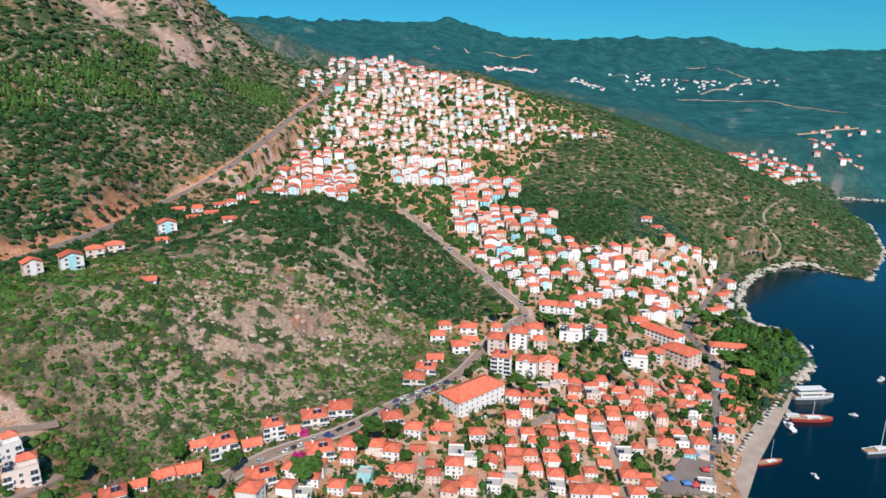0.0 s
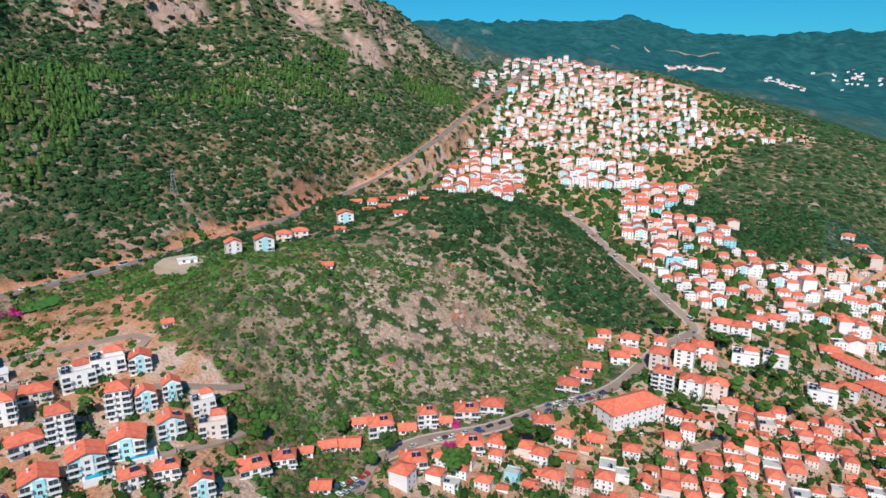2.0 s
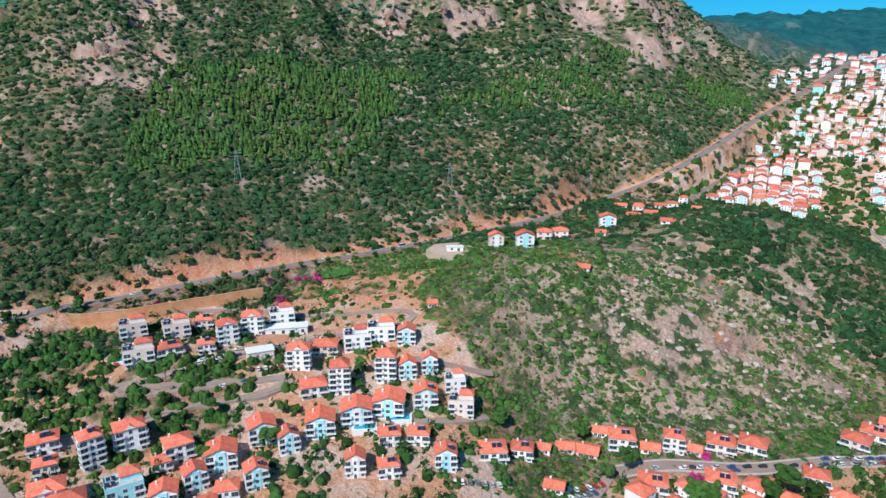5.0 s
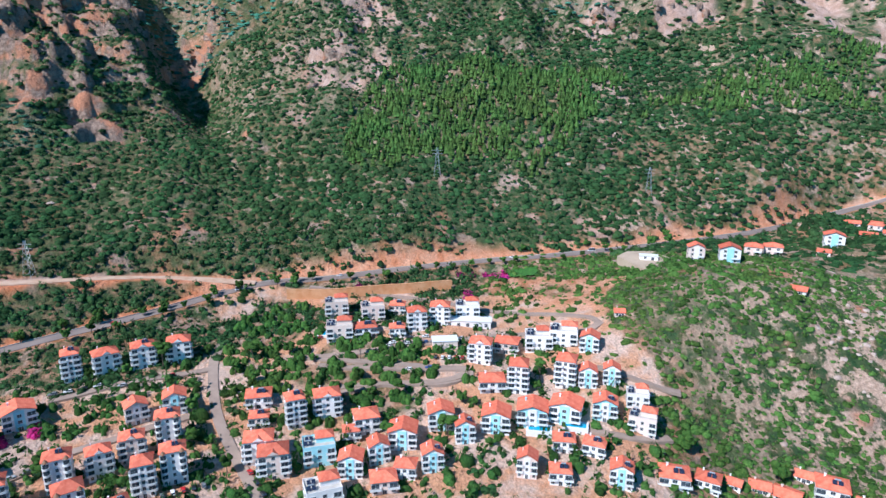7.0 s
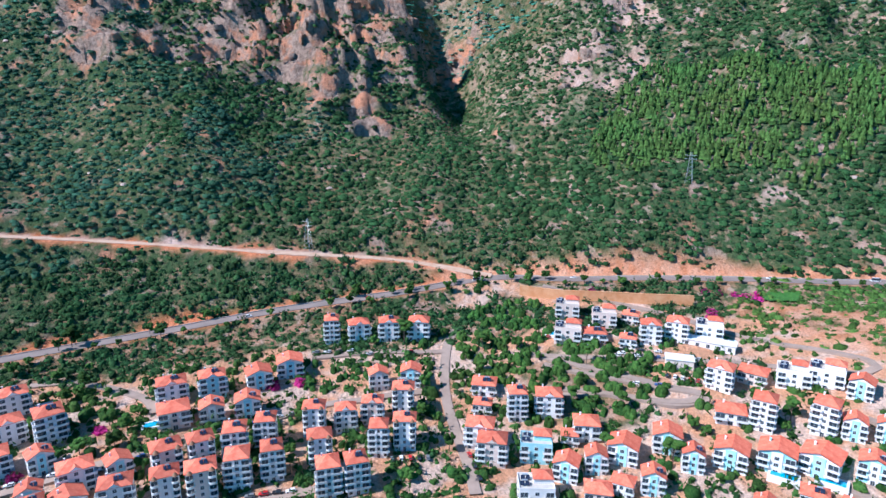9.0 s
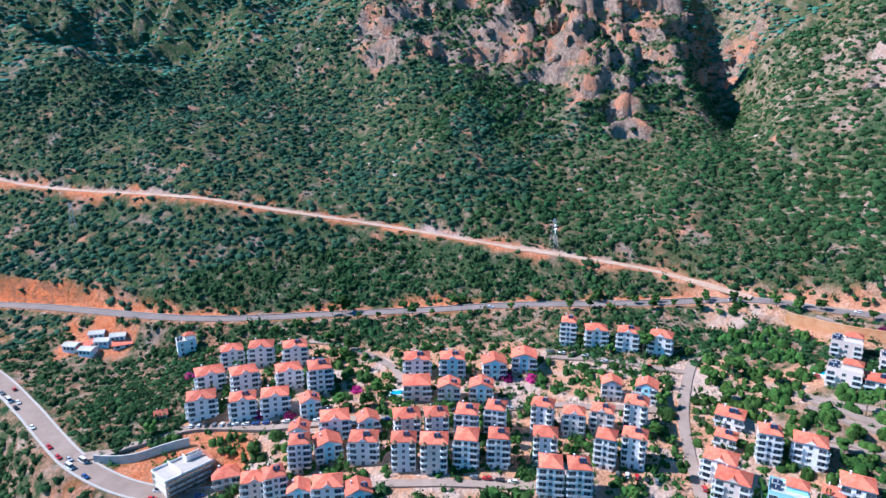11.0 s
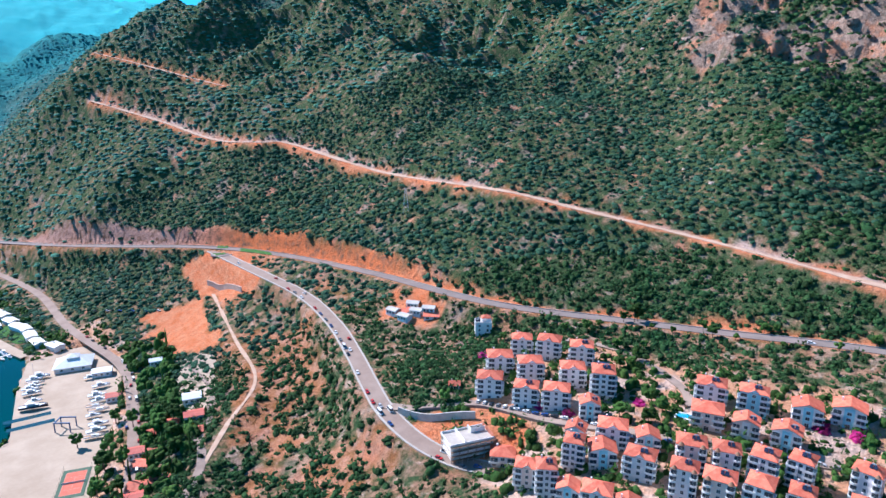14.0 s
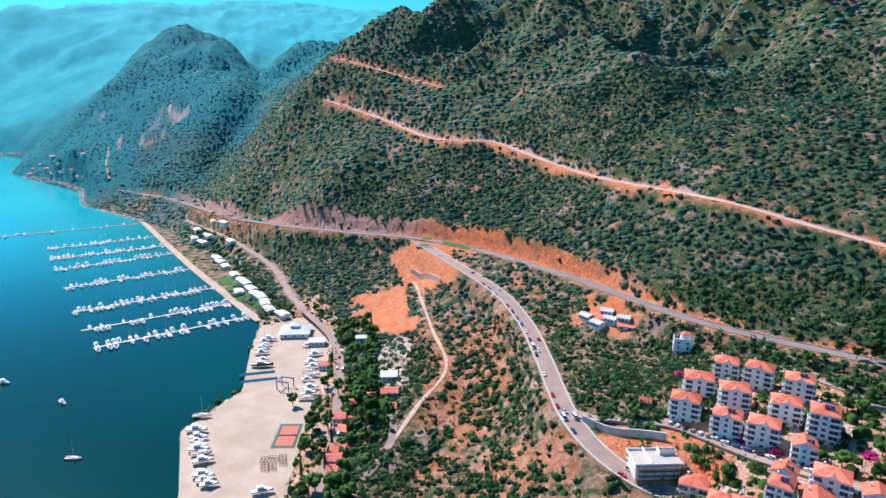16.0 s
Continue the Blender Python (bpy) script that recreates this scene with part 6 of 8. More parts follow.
fill_quarter(SLOPE_TOWN, 18, (2, 7, 4), 15, 4, "houses on the slope", size=(0.85, 1.15))
fill_quarter(SLOPE_LOW, 17, (2, 7), 15, 5, "houses on the lower slope", size=(0.85, 1.15))
fill_quarter(UPPER_TOWN, 12.0, (7, 8, 5, 2, 8), 18, 6, "houses of the upper town", size=(0.56, 0.82), skip=0.14)
fill_quarter(TOP_TOWN, 20, (5, 7, 8), 25, 7, "houses at the top of the town", size=(0.8, 1.1), skip=0.2)
fill_quarter(BAY_VILLAGE, 24, (5, 6, 7), 10, 8, "houses of the bay village", size=(0.8, 1.15), skip=0.35)
fill_quarter(BAY_SLOPE, 30, (5, 6), 10, 9, "houses on the far shore", size=(0.8, 1.2), skip=0.3)

# the village on the far western shore
for x, y in WEST_VILLAGE:
    put_house(x, y, 1.25, pick.choice((5, 6, 7)), facing(x, y) + pick.uniform(-40, 40), 0, 0, group="houses of the western village")


# ---- lanes between the houses ----
m_lane = two_tone("worn_paving", (0.28, 0.205, 0.16), (0.36, 0.27, 0.215), 0.15, 0.95)
m_kerb = two_tone("kerb_stone", (0.42, 0.37, 0.32), (0.50, 0.45, 0.39), 0.5, 0.9)


def draped(line, step=4.0):
    """A plan line laid on the ground, its height evened out."""
    pts = smooth_line([(a, b, 0.0) for a, b in line], step)
    zs = on_ground(np.array([p[0] for p in pts]), np.array([p[1] for p in pts]))
    soft = np.array([zs[max(0, i - 2):i + 3].mean() for i in range(len(zs))])
    return [(p[0], p[1], float(max(z, s))) for p, z, s in zip(pts, zs, soft)]


for line in LANES:
    ribbon("pavement_lane", draped(line), 7.5 if line is LANE_G else 5.2, m_lane, "worn pale lane between the houses", "lane", 0.5, 1.6)
for key, wide in (("town_road", 10.0), ("main_street", 8.0), ("highway", 9.0)):
    pts = np.array(SMOOTH[key][0])
    way = np.gradient(pts[:, :2], axis=0)
    way /= np.linalg.norm(way, axis=1)[:, None]
    for s in (-1, 1):
        side = [(p[0] - s * w[1] * (wide / 2 + 0.5), p[1] + s * w[0] * (wide / 2 + 0.5), p[2]) for p, w in zip(pts, way) if np.hypot(p[0], p[1]) < 1150]
        if key == "highway" and s > 0:
            continue
        if key == "highway":
            ribbon("trim_guard_wall", side, 0.35, m_kerb, "low pale wall along the road", "wall", 0.9, 1.6)
        else:
            ribbon("pavement_edge", side, 1.2, m_kerb, "pale kerb and narrow pavement", "pavement", 0.5, 0.9)


def patch_slab(name, ring, material, label, category, lift=0.3, thick=2.5, level=None):
    """A flat paved place with edges."""
    z = level if level is not None else max(height_at(a, b) for a, b in ring) + lift
    n = len(ring)
    verts = [(a, b, z) for a, b in ring] + [(a, b, z - thick) for a, b in ring]
    faces = [tuple(range(n))] + [(i, i + n, (i + 1) % n + n, (i + 1) % n) for i in range(n)]
    bm = bmesh.new()
    vs = [bm.verts.new(v) for v in verts]
    for f in faces:
        bm.faces.new([vs[i] for i in f])
    return tagged(new(name, finished(name, bm, material)), label, category, kind="structure")


def draped_patch(name, ring, material, label, category, lift=0.35, kind="structure", cell=3.0):
    """A surface that follows the ground inside a ring."""
    xs, ys = [p[0] for p in ring], [p[1] for p in ring]
    nx, ny = int((max(xs) - min(xs)) / cell) + 2, int((max(ys) - min(ys)) / cell) + 2
    gx, gy = np.meshgrid(np.linspace(min(xs), max(xs), nx), np.linspace(min(ys), max(ys), ny), indexing="ij")
    gz = on_ground(gx, gy) + lift
    ok = inside(gx.ravel(), gy.ravel(), ring).reshape(gx.shape)
    faces = [(i * ny + j, (i + 1) * ny + j, (i + 1) * ny + j + 1, i * ny + j + 1) for i in range(nx - 1) for j in range(ny - 1) if ok[i, j] and ok[i + 1, j] and ok[i, j + 1] and ok[i + 1, j + 1]]
    return tagged(new(name, mesh_from(name, np.stack([gx, gy, gz], -1).reshape(-1, 3).tolist(), faces, material)), label, category, kind=kind)


m_sandy = two_tone("sandy_paving", (0.40, 0.30, 0.21), (0.50, 0.39, 0.285), 0.05, 0.95)
m_lawn = two_tone("lawn", (0.035, 0.13, 0.016), (0.065, 0.20, 0.026), 0.4, 0.95, relief=0.8, distance=0.4)
m_orange = two_tone("orange_earth_wall", (0.60, 0.26, 0.105), (0.70, 0.37, 0.185), 0.2, 0.95)
layby_level = sum(height_at(a, b) for a, b in LAYBY) / len(LAYBY) + 1.2
patch_slab("pavement_layby", LAYBY, m_sandy, "pale gravel lay-by beside the highway", "lay-by", thick=9.0, level=layby_level)
office = tagged(new("site_office"), "white flat-roofed cabin on the gravel lay-by", "cabin")
bm = bmesh.new()
box(bm, -6, -3, 0, 6, 3, 2.8)
part("wall", finished("wall", bm, m_white), office)
bm = bmesh.new()
box(bm, -6.4, -3.4, 2.8, 6.4, 3.4, 3.1)
part("roof", finished("roof", bm, m_frame), office)
part("window", WINDOW, office, (-2.5, -3.02, 0.9))
part("door", DOOR, office, (2.5, -3.02, 0.05))
office.matrix_basis = pose(sum(p[0] for p in LAYBY) / len(LAYBY), sum(p[1] for p in LAYBY) / len(LAYBY), layby_level, 0, 0, 62)
draped_patch("ground_lawn", LAWN, m_lawn, "bright green patch of tall grass", "lawn", 1.4, cell=1.5)
draped_patch("pavement_square", SQUARE, m_asphalt, "asphalt harbour square", "square", 0.7, cell=1.5)


def wall_along(name, line, high, thick, material, label, top=None):
    """A standing wall that follows the ground, with a coping."""
    pts = draped(line, 3.0)
    p = np.array(pts)
    way = np.gradient(p[:, :2], axis=0)
    way /= np.linalg.norm(way, axis=1)[:, None]
    verts, faces = [], []
    for i, ((x, y, z), w) in enumerate(zip(pts, way)):
        if top:
            u = i / (len(pts) - 1)
            high = max(top[0] * (1 - u) + top[1] * u - z, 1.0)
        ox, oy = -w[1] * thick / 2, w[0] * thick / 2
        for s, q in ((1, -1.5), (1, high), (1.25, high), (1.25, high + 0.25), (-1.25, high + 0.25), (-1.25, high), (-1, high), (-1, -1.5)):
            verts.append((x + s * ox, y + s * oy, z + q))
    for i in range(len(pts) - 1):
        faces += [(8 * i + k, 8 * i + k + 1, 8 * i + k + 9, 8 * i + k + 8) for k in range(7)]
    faces += [tuple(range(8)), tuple(8 * (len(pts) - 1) + k for k in range(7, -1, -1))]
    return tagged(new(name, mesh_from(name, verts, faces, material)), label, "retaining wall", kind="structure")


m_bastion = two_tone("pinkish_stone", (0.54, 0.36, 0.28), (0.64, 0.46, 0.37), 0.2, 0.95, relief=0.5, distance=0.15)
wall_along("wall_terrace", ORANGE_WALL, 6.5, 1.0, m_orange, "orange earth-coloured retaining wall under the highway")
wall_along("wall_site", SITE_WALL, 4.0, 0.6, m_concrete, "curved grey concrete retaining wall")
wall_along("wall_bastion", ROUND_WALL, 4.5, 1.0, m_bastion, "tall pinkish stone bastion wall below the road junction")

for ring in JUNCTION_LAWNS:
    draped_patch("ground_lawn", ring, m_lawn, "clipped green strip beside the road junction", "lawn", 0.6, cell=1.2)

# the road junction on the spur
cx, cy = ROUNDABOUT[0]
cz = height_at(cx, cy) + 0.4
for r0, z0, mat, nm, lab in ((11, 0.12, m_asphalt, "road_junction", "asphalt roundabout on the spur"), (4, 0.35, m_lawn, "ground_island", "green planted island of the roundabout")):
    bm = bmesh.new()
    bmesh.ops.create_cone(bm, cap_ends=True, segments=40, radius1=r0, radius2=r0 - 0.15, depth=1.0, matrix=Matrix.Translation((cx, cy, cz + z0 - 0.5)))
    tagged(new(nm, finished(nm, bm, mat)), lab, "roundabout", kind="structure")

# ---- trees ----
tree_rnd = random.Random(8)


def trunk_mesh(high, thick, limbs):
    bm = bmesh.new()

    def limb(a, b, r0, r1, n=6):
        a, b = Vector(a), Vector(b)
        q = (b - a).to_track_quat("Z", "Y").to_matrix()
        rings = [[bm.verts.new(c + q @ Vector((r * math.cos(2 * math.pi * k / n), r * math.sin(2 * math.pi * k / n), 0))) for k in range(n)] for c, r in ((a, r0), (b, r1))]
        for k in range(n):
            bm.faces.new((rings[0][k], rings[0][(k + 1) % n], rings[1][(k + 1) % n], rings[1][k]))
    limb((0, 0, -0.6), (0.1, 0.05, high * 0.55), thick, thick * 0.6)
    for k in range(limbs):
        a = 2 * math.pi * k / limbs + tree_rnd.uniform(-0.4, 0.4)
        limb((0.1, 0.05, high * (0.35 + 0.06 * k)), (math.cos(a) * high * 0.28, math.sin(a) * high * 0.28, high * 0.75), thick * 0.5, thick * 0.15)
    return finished("trunk", bm, m_bark)


def crown_mesh(high, wide, form):
    """A crown of ragged leaf clumps with gaps between them."""
    vs, fs, n = [], [], 0
    count = {"round": 15, "olive": 11, "cypress": 7, "pine": 11}[form]
    for k in range(count):
        v, f = dome(7, 3, 0.9, 0.3)
        low = v.copy()
        low[:, 2] *= -0.7
        v = np.concatenate([v, low])
        f = np.concatenate([f, f[:, ::-1] + len(low)])
        a, u = tree_rnd.uniform(0, 2 * math.pi), k / max(1, count - 1)
        if form == "cypress":
            c, s = (tree_rnd.uniform(-0.1, 0.1), tree_rnd.uniform(-0.1, 0.1), high * (0.12 + 0.8 * u)), wide * (0.55 - 0.38 * u)
            v = v * np.array([s, s, high * 0.14])
        elif form == "pine":
            r = wide * tree_rnd.uniform(0.1, 0.62)
            c, s = (r * math.cos(a), r * math.sin(a), high * tree_rnd.uniform(0.62, 0.92)), wide * tree_rnd.uniform(0.28, 0.42)
            v = v * np.array([s, s, s * 0.55])
        else:
            r = wide * tree_rnd.uniform(0.15, 0.68)
            c, s = (r * math.cos(a), r * math.sin(a), high * tree_rnd.uniform(0.42, 0.86)), wide * tree_rnd.uniform(0.26, 0.42)
            v = v * s
        vs.append(v + np.array(c))
        fs.append(f + n)
        n += len(v)
    return mesh_from("crown", np.concatenate(vs).tolist(), np.concatenate(fs).tolist(), m_tree)


TREE_KINDS = {"round": (8.0, 3.6, "green broad-leaved street tree"), "olive": (4.6, 2.6, "grey-green olive tree on dry soil"),
              "cypress": (11.0, 1.5, "slim dark cypress tree"), "pine": (11.0, 4.4, "tall dark green pine tree")}
tree_models = {}


def put_tree(x, y, form, size=1.0, group="trees of the town"):
    variant = (form, tree_rnd.randint(0, 2))
    m = pose(x, y, height_at(x, y), 0, 0, tree_rnd.uniform(0, 360)) @ Matrix.Diagonal((size, size, size * tree_rnd.uniform(0.85, 1.2), 1))
    if variant not in tree_models:
        high, wide, label = TREE_KINDS[form]
        root = tagged(new("tree"), label, "tree", group)
        part("trunk", trunk_mesh(high, 0.28, 4), root)
        part("crown", crown_mesh(high, wide, form), root)
        root.matrix_basis = m
        tree_models[variant] = root
        return root
    base = tree_models[variant]
    ob = copy_thing(base, m @ Matrix.Diagonal((*[1 / v for v in base.scale], 1)))
    ob["group"] = group
    return ob


def clear_of_houses(x, y, gap=1.0):
    return all(math.hypot(x - a, y - b) > 0.5 * q + gap for a, b, q in SEEN_HOUSES)


for x, y in TOWN_TREES + TOWN_TREES_B:
    put_tree(x, y, tree_rnd.choice(("round", "round", "pine")), tree_rnd.uniform(1.0, 1.7))
for x, y in ROAD_TREES:
    put_tree(x, y, "round", tree_rnd.uniform(0.7, 1.05), "trees along the highway")
for x, y in TERRACE_TREES + WEST_TREES:
    put_tree(x, y, tree_rnd.choice(("round", "olive", "round", "pine")), tree_rnd.uniform(0.8, 1.25), "trees between the apartment blocks")
for x, y in YARD_TREES:
    put_tree(x, y, tree_rnd.choice(("round", "round", "round", "cypress")), tree_rnd.uniform(1.0, 1.5), "trees behind the boatyard")

# the uneven row of trees under and over the highway
high_pts = [p for p in SMOOTH["highway"][0] if -260 < p[1] < 330 and p[0] < -300]
for p, q in zip(high_pts[::2], high_pts[1::2]):
    wx, wy = q[0] - p[0], q[1] - p[1]
    n = math.hypot(wx, wy)
    if tree_rnd.random() < 0.8:
        off = tree_rnd.uniform(7.5, 11.5) * (-1 if tree_rnd.random() < 0.8 else 1)
        x, y = p[0] + wy / n * off, p[1] - wx / n * off
        if clear_of_houses(x, y, 2.0) and not inside(np.array([x]), np.array([y]), LAYBY)[0]:
            put_tree(x, y, tree_rnd.choice(("round", "round", "olive")), tree_rnd.uniform(0.6, 1.15), "trees along the highway")

# gardens: low trees, hedges and palms that nobody could count
green_x, green_y = sector(150, 1080, 6.0)
in_town = region(green_x, green_y, TOWN_RINGS) > 0.6
houses_xy = np.array(SEEN_HOUSES)
keep = np.where(in_town & (grow.random(len(green_x)) < np.where(green_y > 520, 0.62, np.where(green_y < 0, 0.85, np.where(green_x < -140, 0.6, 0.8)) * np.where(region(green_x, green_y, [BARE_RING]) > 0.5, 0.22, 1))))[0]
far_enough = [i for i in keep if (np.hypot(houses_xy[:, 0] - green_x[i], houses_xy[:, 1] - green_y[i]) - houses_xy[:, 2] * 0.46).min() > 0.6 and road_clearance(green_x[i], green_y[i]) > 1.0]
far_enough = [i for i in far_enough if not inside(green_x[i:i + 1], green_y[i:i + 1], YARD_RING)[0] and not inside(green_x[i:i + 1], green_y[i:i + 1], QUAY_RING)[0] and not inside(green_x[i:i + 1], green_y[i:i + 1], SQUARE)[0]]
lane_pts = np.array([p[:2] for line in LANES for p in draped(line)])
far_enough = [i for i in far_enough if np.hypot(lane_pts[:, 0] - green_x[i], lane_pts[:, 1] - green_y[i]).min() > 3.8]
gx, gy = green_x[far_enough], green_y[far_enough]
size = (1.3 + 3.7 * grow.random(len(gx)) ** 1.3) * np.where(gy > 520, 1.2, 1.0)
m_garden = leaf_material("garden_leaves", (0.030, 0.092, 0.022), (0.085, 0.175, 0.038))
near, tall = gy < 520, size * grow.uniform(0.9, 1.6, len(gx))
scatter("garden_greenery", [leafy(2, 12, 1.1) for _ in range(9)], gx[near], gy[near], size[near], tall[near], m_garden, "green gardens, hedges and small trees between the houses", "greenery")
scatter("upper_town_greenery", [leafy(1, 6, 1.1) for _ in range(9)], gx[~near], gy[~near], size[~near], tall[~near], m_garden, "green trees and gardens between the upper houses", "greenery")

m_grove = leaf_material("grove_leaves", (0.036, 0.105, 0.022), (0.095, 0.190, 0.038), 0.9)
# groves by the sea, behind the boatyard and along the marina
for ring, gap_m, lo, hi in ((SEASIDE_RING, 5.5, 2.2, 4.2), (GROVE_RING, 8.5, 2.8, 4.8), (MARINA_RING, 7.0, 1.6, 3.2), (VALLEY_RING, 6.0, 1.6, 3.4), (VALLEY_SLOPE, 6.5, 1.4, 3.6)):
    xs, ys = [q[0] for q in ring], [q[1] for q in ring]
    px, py = np.meshgrid(np.arange(min(xs), max(xs), gap_m), np.arange(min(ys), max(ys), gap_m))
    px, py = px.ravel() + grow.uniform(-0.45, 0.45, px.size) * gap_m, py.ravel() + grow.uniform(-0.45, 0.45, py.size) * gap_m
    ok = inside(px, py, ring) & (grow.random(px.size) < 0.66) & (on_ground(px, py) > 1.3)
    ok &= np.array([road_clearance(a, b) > 2.0 and np.hypot(houses_xy[:, 0] - a, houses_xy[:, 1] - b).min() > 6.0 for a, b in zip(px, py)])
    size = grow.uniform(lo, hi, ok.sum())
    scatter("grove", [lobed(6, 7, 3, 1.25, 0.2) for _ in range(6)], px[ok], py[ok], size, size * grow.uniform(1.1, 1.8, ok.sum()), m_grove, "dense grove of pines and broad-leaved trees", "trees")

# bougainvillea
m_pink = leaf_material("bougainvillea_flowers", (0.42, 0.02, 0.16), (0.62, 0.06, 0.30), 2.0, False)
for x, y in BOUGAINVILLEA:
    v, f = leafy(4, 60, 0.85)
    s = tree_rnd.uniform(2.6, 4.8)
    ob = new("bougainvillea", mesh_from("bougainvillea", (v * s).tolist(), f.tolist(), m_pink))
    ob.matrix_basis = pose(x, y, height_at(x, y) - 0.1, 0, 0, tree_rnd.uniform(0, 360))
    tagged(ob, "bright magenta bougainvillea in full flower", "shrub", "bougainvillea")

# ---- large single buildings ----
def long_building(name, x, y, turn, w, d, storeys, label, roof_rise, tile=True, wall=None, opening=None):
    opening = opening or WINDOW
    root = tagged(new(name), label, "building")
    h = 3.2 * storeys
    part("wall", finished("wall", gabled_walls(w, d, h, roof_rise, False), wall or m_white), root)
    part("roof", finished("roof", slab_roof(w, d, roof_rise, 0.7, True), m_tile if tile else m_concrete), root, (0, 0, h), label="red tiled hipped roof" if tile else "grey roof")
    n = int(w / 4)
    for s in range(storeys):
        for k in range(n):
            u = (k + 0.5) / n - 0.5
            part("window", opening, root, (u * w, -d / 2 - 0.02, 3.2 * s + 0.9))
        for k in range(max(1, int(d / 5))):
            v = (k + 0.5) / max(1, int(d / 5)) - 0.5
            part("window", opening, root, (-w / 2 - 0.02, v * d, 3.2 * s + 0.9), -90)
            part("window", opening, root, (w / 2 + 0.02, v * d, 3.2 * s + 0.9), 90)
    part("door", DOOR, root, (0.45 * w, -d / 2 - 0.02, 0.05))
    root.matrix_basis = pose(x, y, min(height_at(x, y), height_at(x - 8, y)) + 0.2, 0, 0, turn)
    return root


(hx, hy), (kx, ky) = HALL
hall_turn = math.degrees(math.atan2(ky - hy, kx - hx))
long_building("school_hall", (hx + kx) / 2 - 9 * math.sin(radians(hall_turn)), (hy + ky) / 2 + 9 * math.cos(radians(hall_turn)), hall_turn, math.hypot(kx - hx, ky - hy), 18, 3, "long white hall with a large red hipped roof", 5.0, opening=window_mesh(1.0, 1.1))
(ax, ay), (bx, by), (ex, ey), (gx0, gy0) = LONG_HOUSES
long_building("low_store", ax, ay + 4, 18, 28, 10, 1, "low cream store with an orange tiled roof", 2.2, wall=m_cream)
long_building("long_hotel", bx, by + 6, -38, 40, 14, 3, "long hotel with an orange tiled roof", 3.2)
long_building("harbour_office", ex, ey + 6, 4, 30, 12, 2, "long white harbour office with a red roof", 2.6)
long_building("corner_hotel", gx0, gy0 + 8, -38, 26, 18, 3, "cream corner hotel with a red tiled roof", 3.5, wall=m_cream)

# the long white carport and the beige store on the upper terrace
def low_block(name, x, y, turn, w, d, h, wall, label):
    root = tagged(new(name), label, "building")
    bm = bmesh.new()
    box(bm, -w / 2, -d / 2, -3, w / 2, d / 2, h)
    part("wall", finished("wall", bm, wall), root)
    bm = bmesh.new()
    box(bm, -w / 2 - 0.5, -d / 2 - 0.5, h, w / 2 + 0.5, d / 2 + 0.5, h + 0.3)
    part("roof", finished("roof", bm, m_frame), root, label="flat white roof")
    for k in range(max(2, int(w / 5))):
        part("garage_door", DOOR, root, ((k + 0.5) / max(2, int(w / 5)) * w - w / 2, -d / 2 - 0.02, 0.05))
    root.matrix_basis = pose(x, y, height_at(x, y) + 0.2, 0, 0, turn)


low_block("carport", -343, 114, 68, 28, 8, 3.4, m_white, "long low white carport with a flat roof")
low_block("store", -319, 92, 80, 14, 8, 4.5, m_cream, "beige flat-roofed store beside the lane")

# the unfinished block
sx, sy = SITE[0]
site = tagged(new("building_shell"), "unfinished pale concrete building shell with open floors", "building site")
for s in range(4):
    bm = bmesh.new()
    box(bm, -12, -7, 3.1 * s - 0.3, 12, 7, 3.1 * s)
    part("floor_slab", finished("floor_slab", bm, m_kerb), site)
for s in range(3):
    for k in range(6):
        for v in (-6.6, 6.6):
            bm = bmesh.new()
            box(bm, -0.25, -0.25, 0, 0.25, 0.25, 2.8)
            part("column", finished("column", bm, m_concrete), site, (-11.5 + 4.6 * k, v, 3.1 * s))
    bm = bmesh.new()
    box(bm, -11.0, -5.5, 0, 11.0, 6.0, 2.8)
    part("inner_wall", finished("inner_wall", bm, m_white), site, (0, 0, 3.1 * s))
m_brick = two_tone("hollow_red_brick", (0.42, 0.13, 0.075), (0.52, 0.19, 0.11), 0.8, 0.9)
for x0, y0, x1, y1, high in ((-12, -7, 12, -6.75, 1.1), (-12, 6.75, 12, 7, 1.1), (-12, -6.75, -11.75, 6.75, 1.1), (-4.1, -6.75, -3.9, 6.75, 2.2), (3, 2, 11, 2.2, 2.6), (3, 2.2, 3.2, 6.75, 2.6)):
    bm = bmesh.new()
    box(bm, x0, y0, 9.3, x1, y1, 9.3 + high)
    part("parapet", finished("parapet", bm, m_white), site)
bm = bmesh.new()
box(bm, 11.75, -6.75, 9.3, 12, 6.75, 11.6)
box(bm, 12.02, -6.5, 6.3, 12.2, 6.5, 9.0)
part("brick_infill", finished("brick_infill", bm, m_brick), site, label="red hollow-brick infill wall")
for k in range(9):
    bm = bmesh.new()
    box(bm, -12 + 3 * k, -8.4, -0.3, -11.9 + 3 * k, -8.3, 10.5)
    box(bm, -12 + 3 * k, -7.4, -0.3, -11.9 + 3 * k, -7.3, 10.5)
    part("scaffold_pole", finished("scaffold_pole", bm, m_steel), site)
for k in range(4):
    bm = bmesh.new()
    box(bm, -12, -8.4, 2.4 * k + 1.9, 12.1, -7.3, 2.4 * k + 1.98)
    part("scaffold_deck", finished("scaffold_deck", bm, m_wood), site)
site.matrix_basis = pose(sx - 2, sy - 4, height_at(sx, sy) + 0.3, 0, 0, facing(sx, sy) + 24)

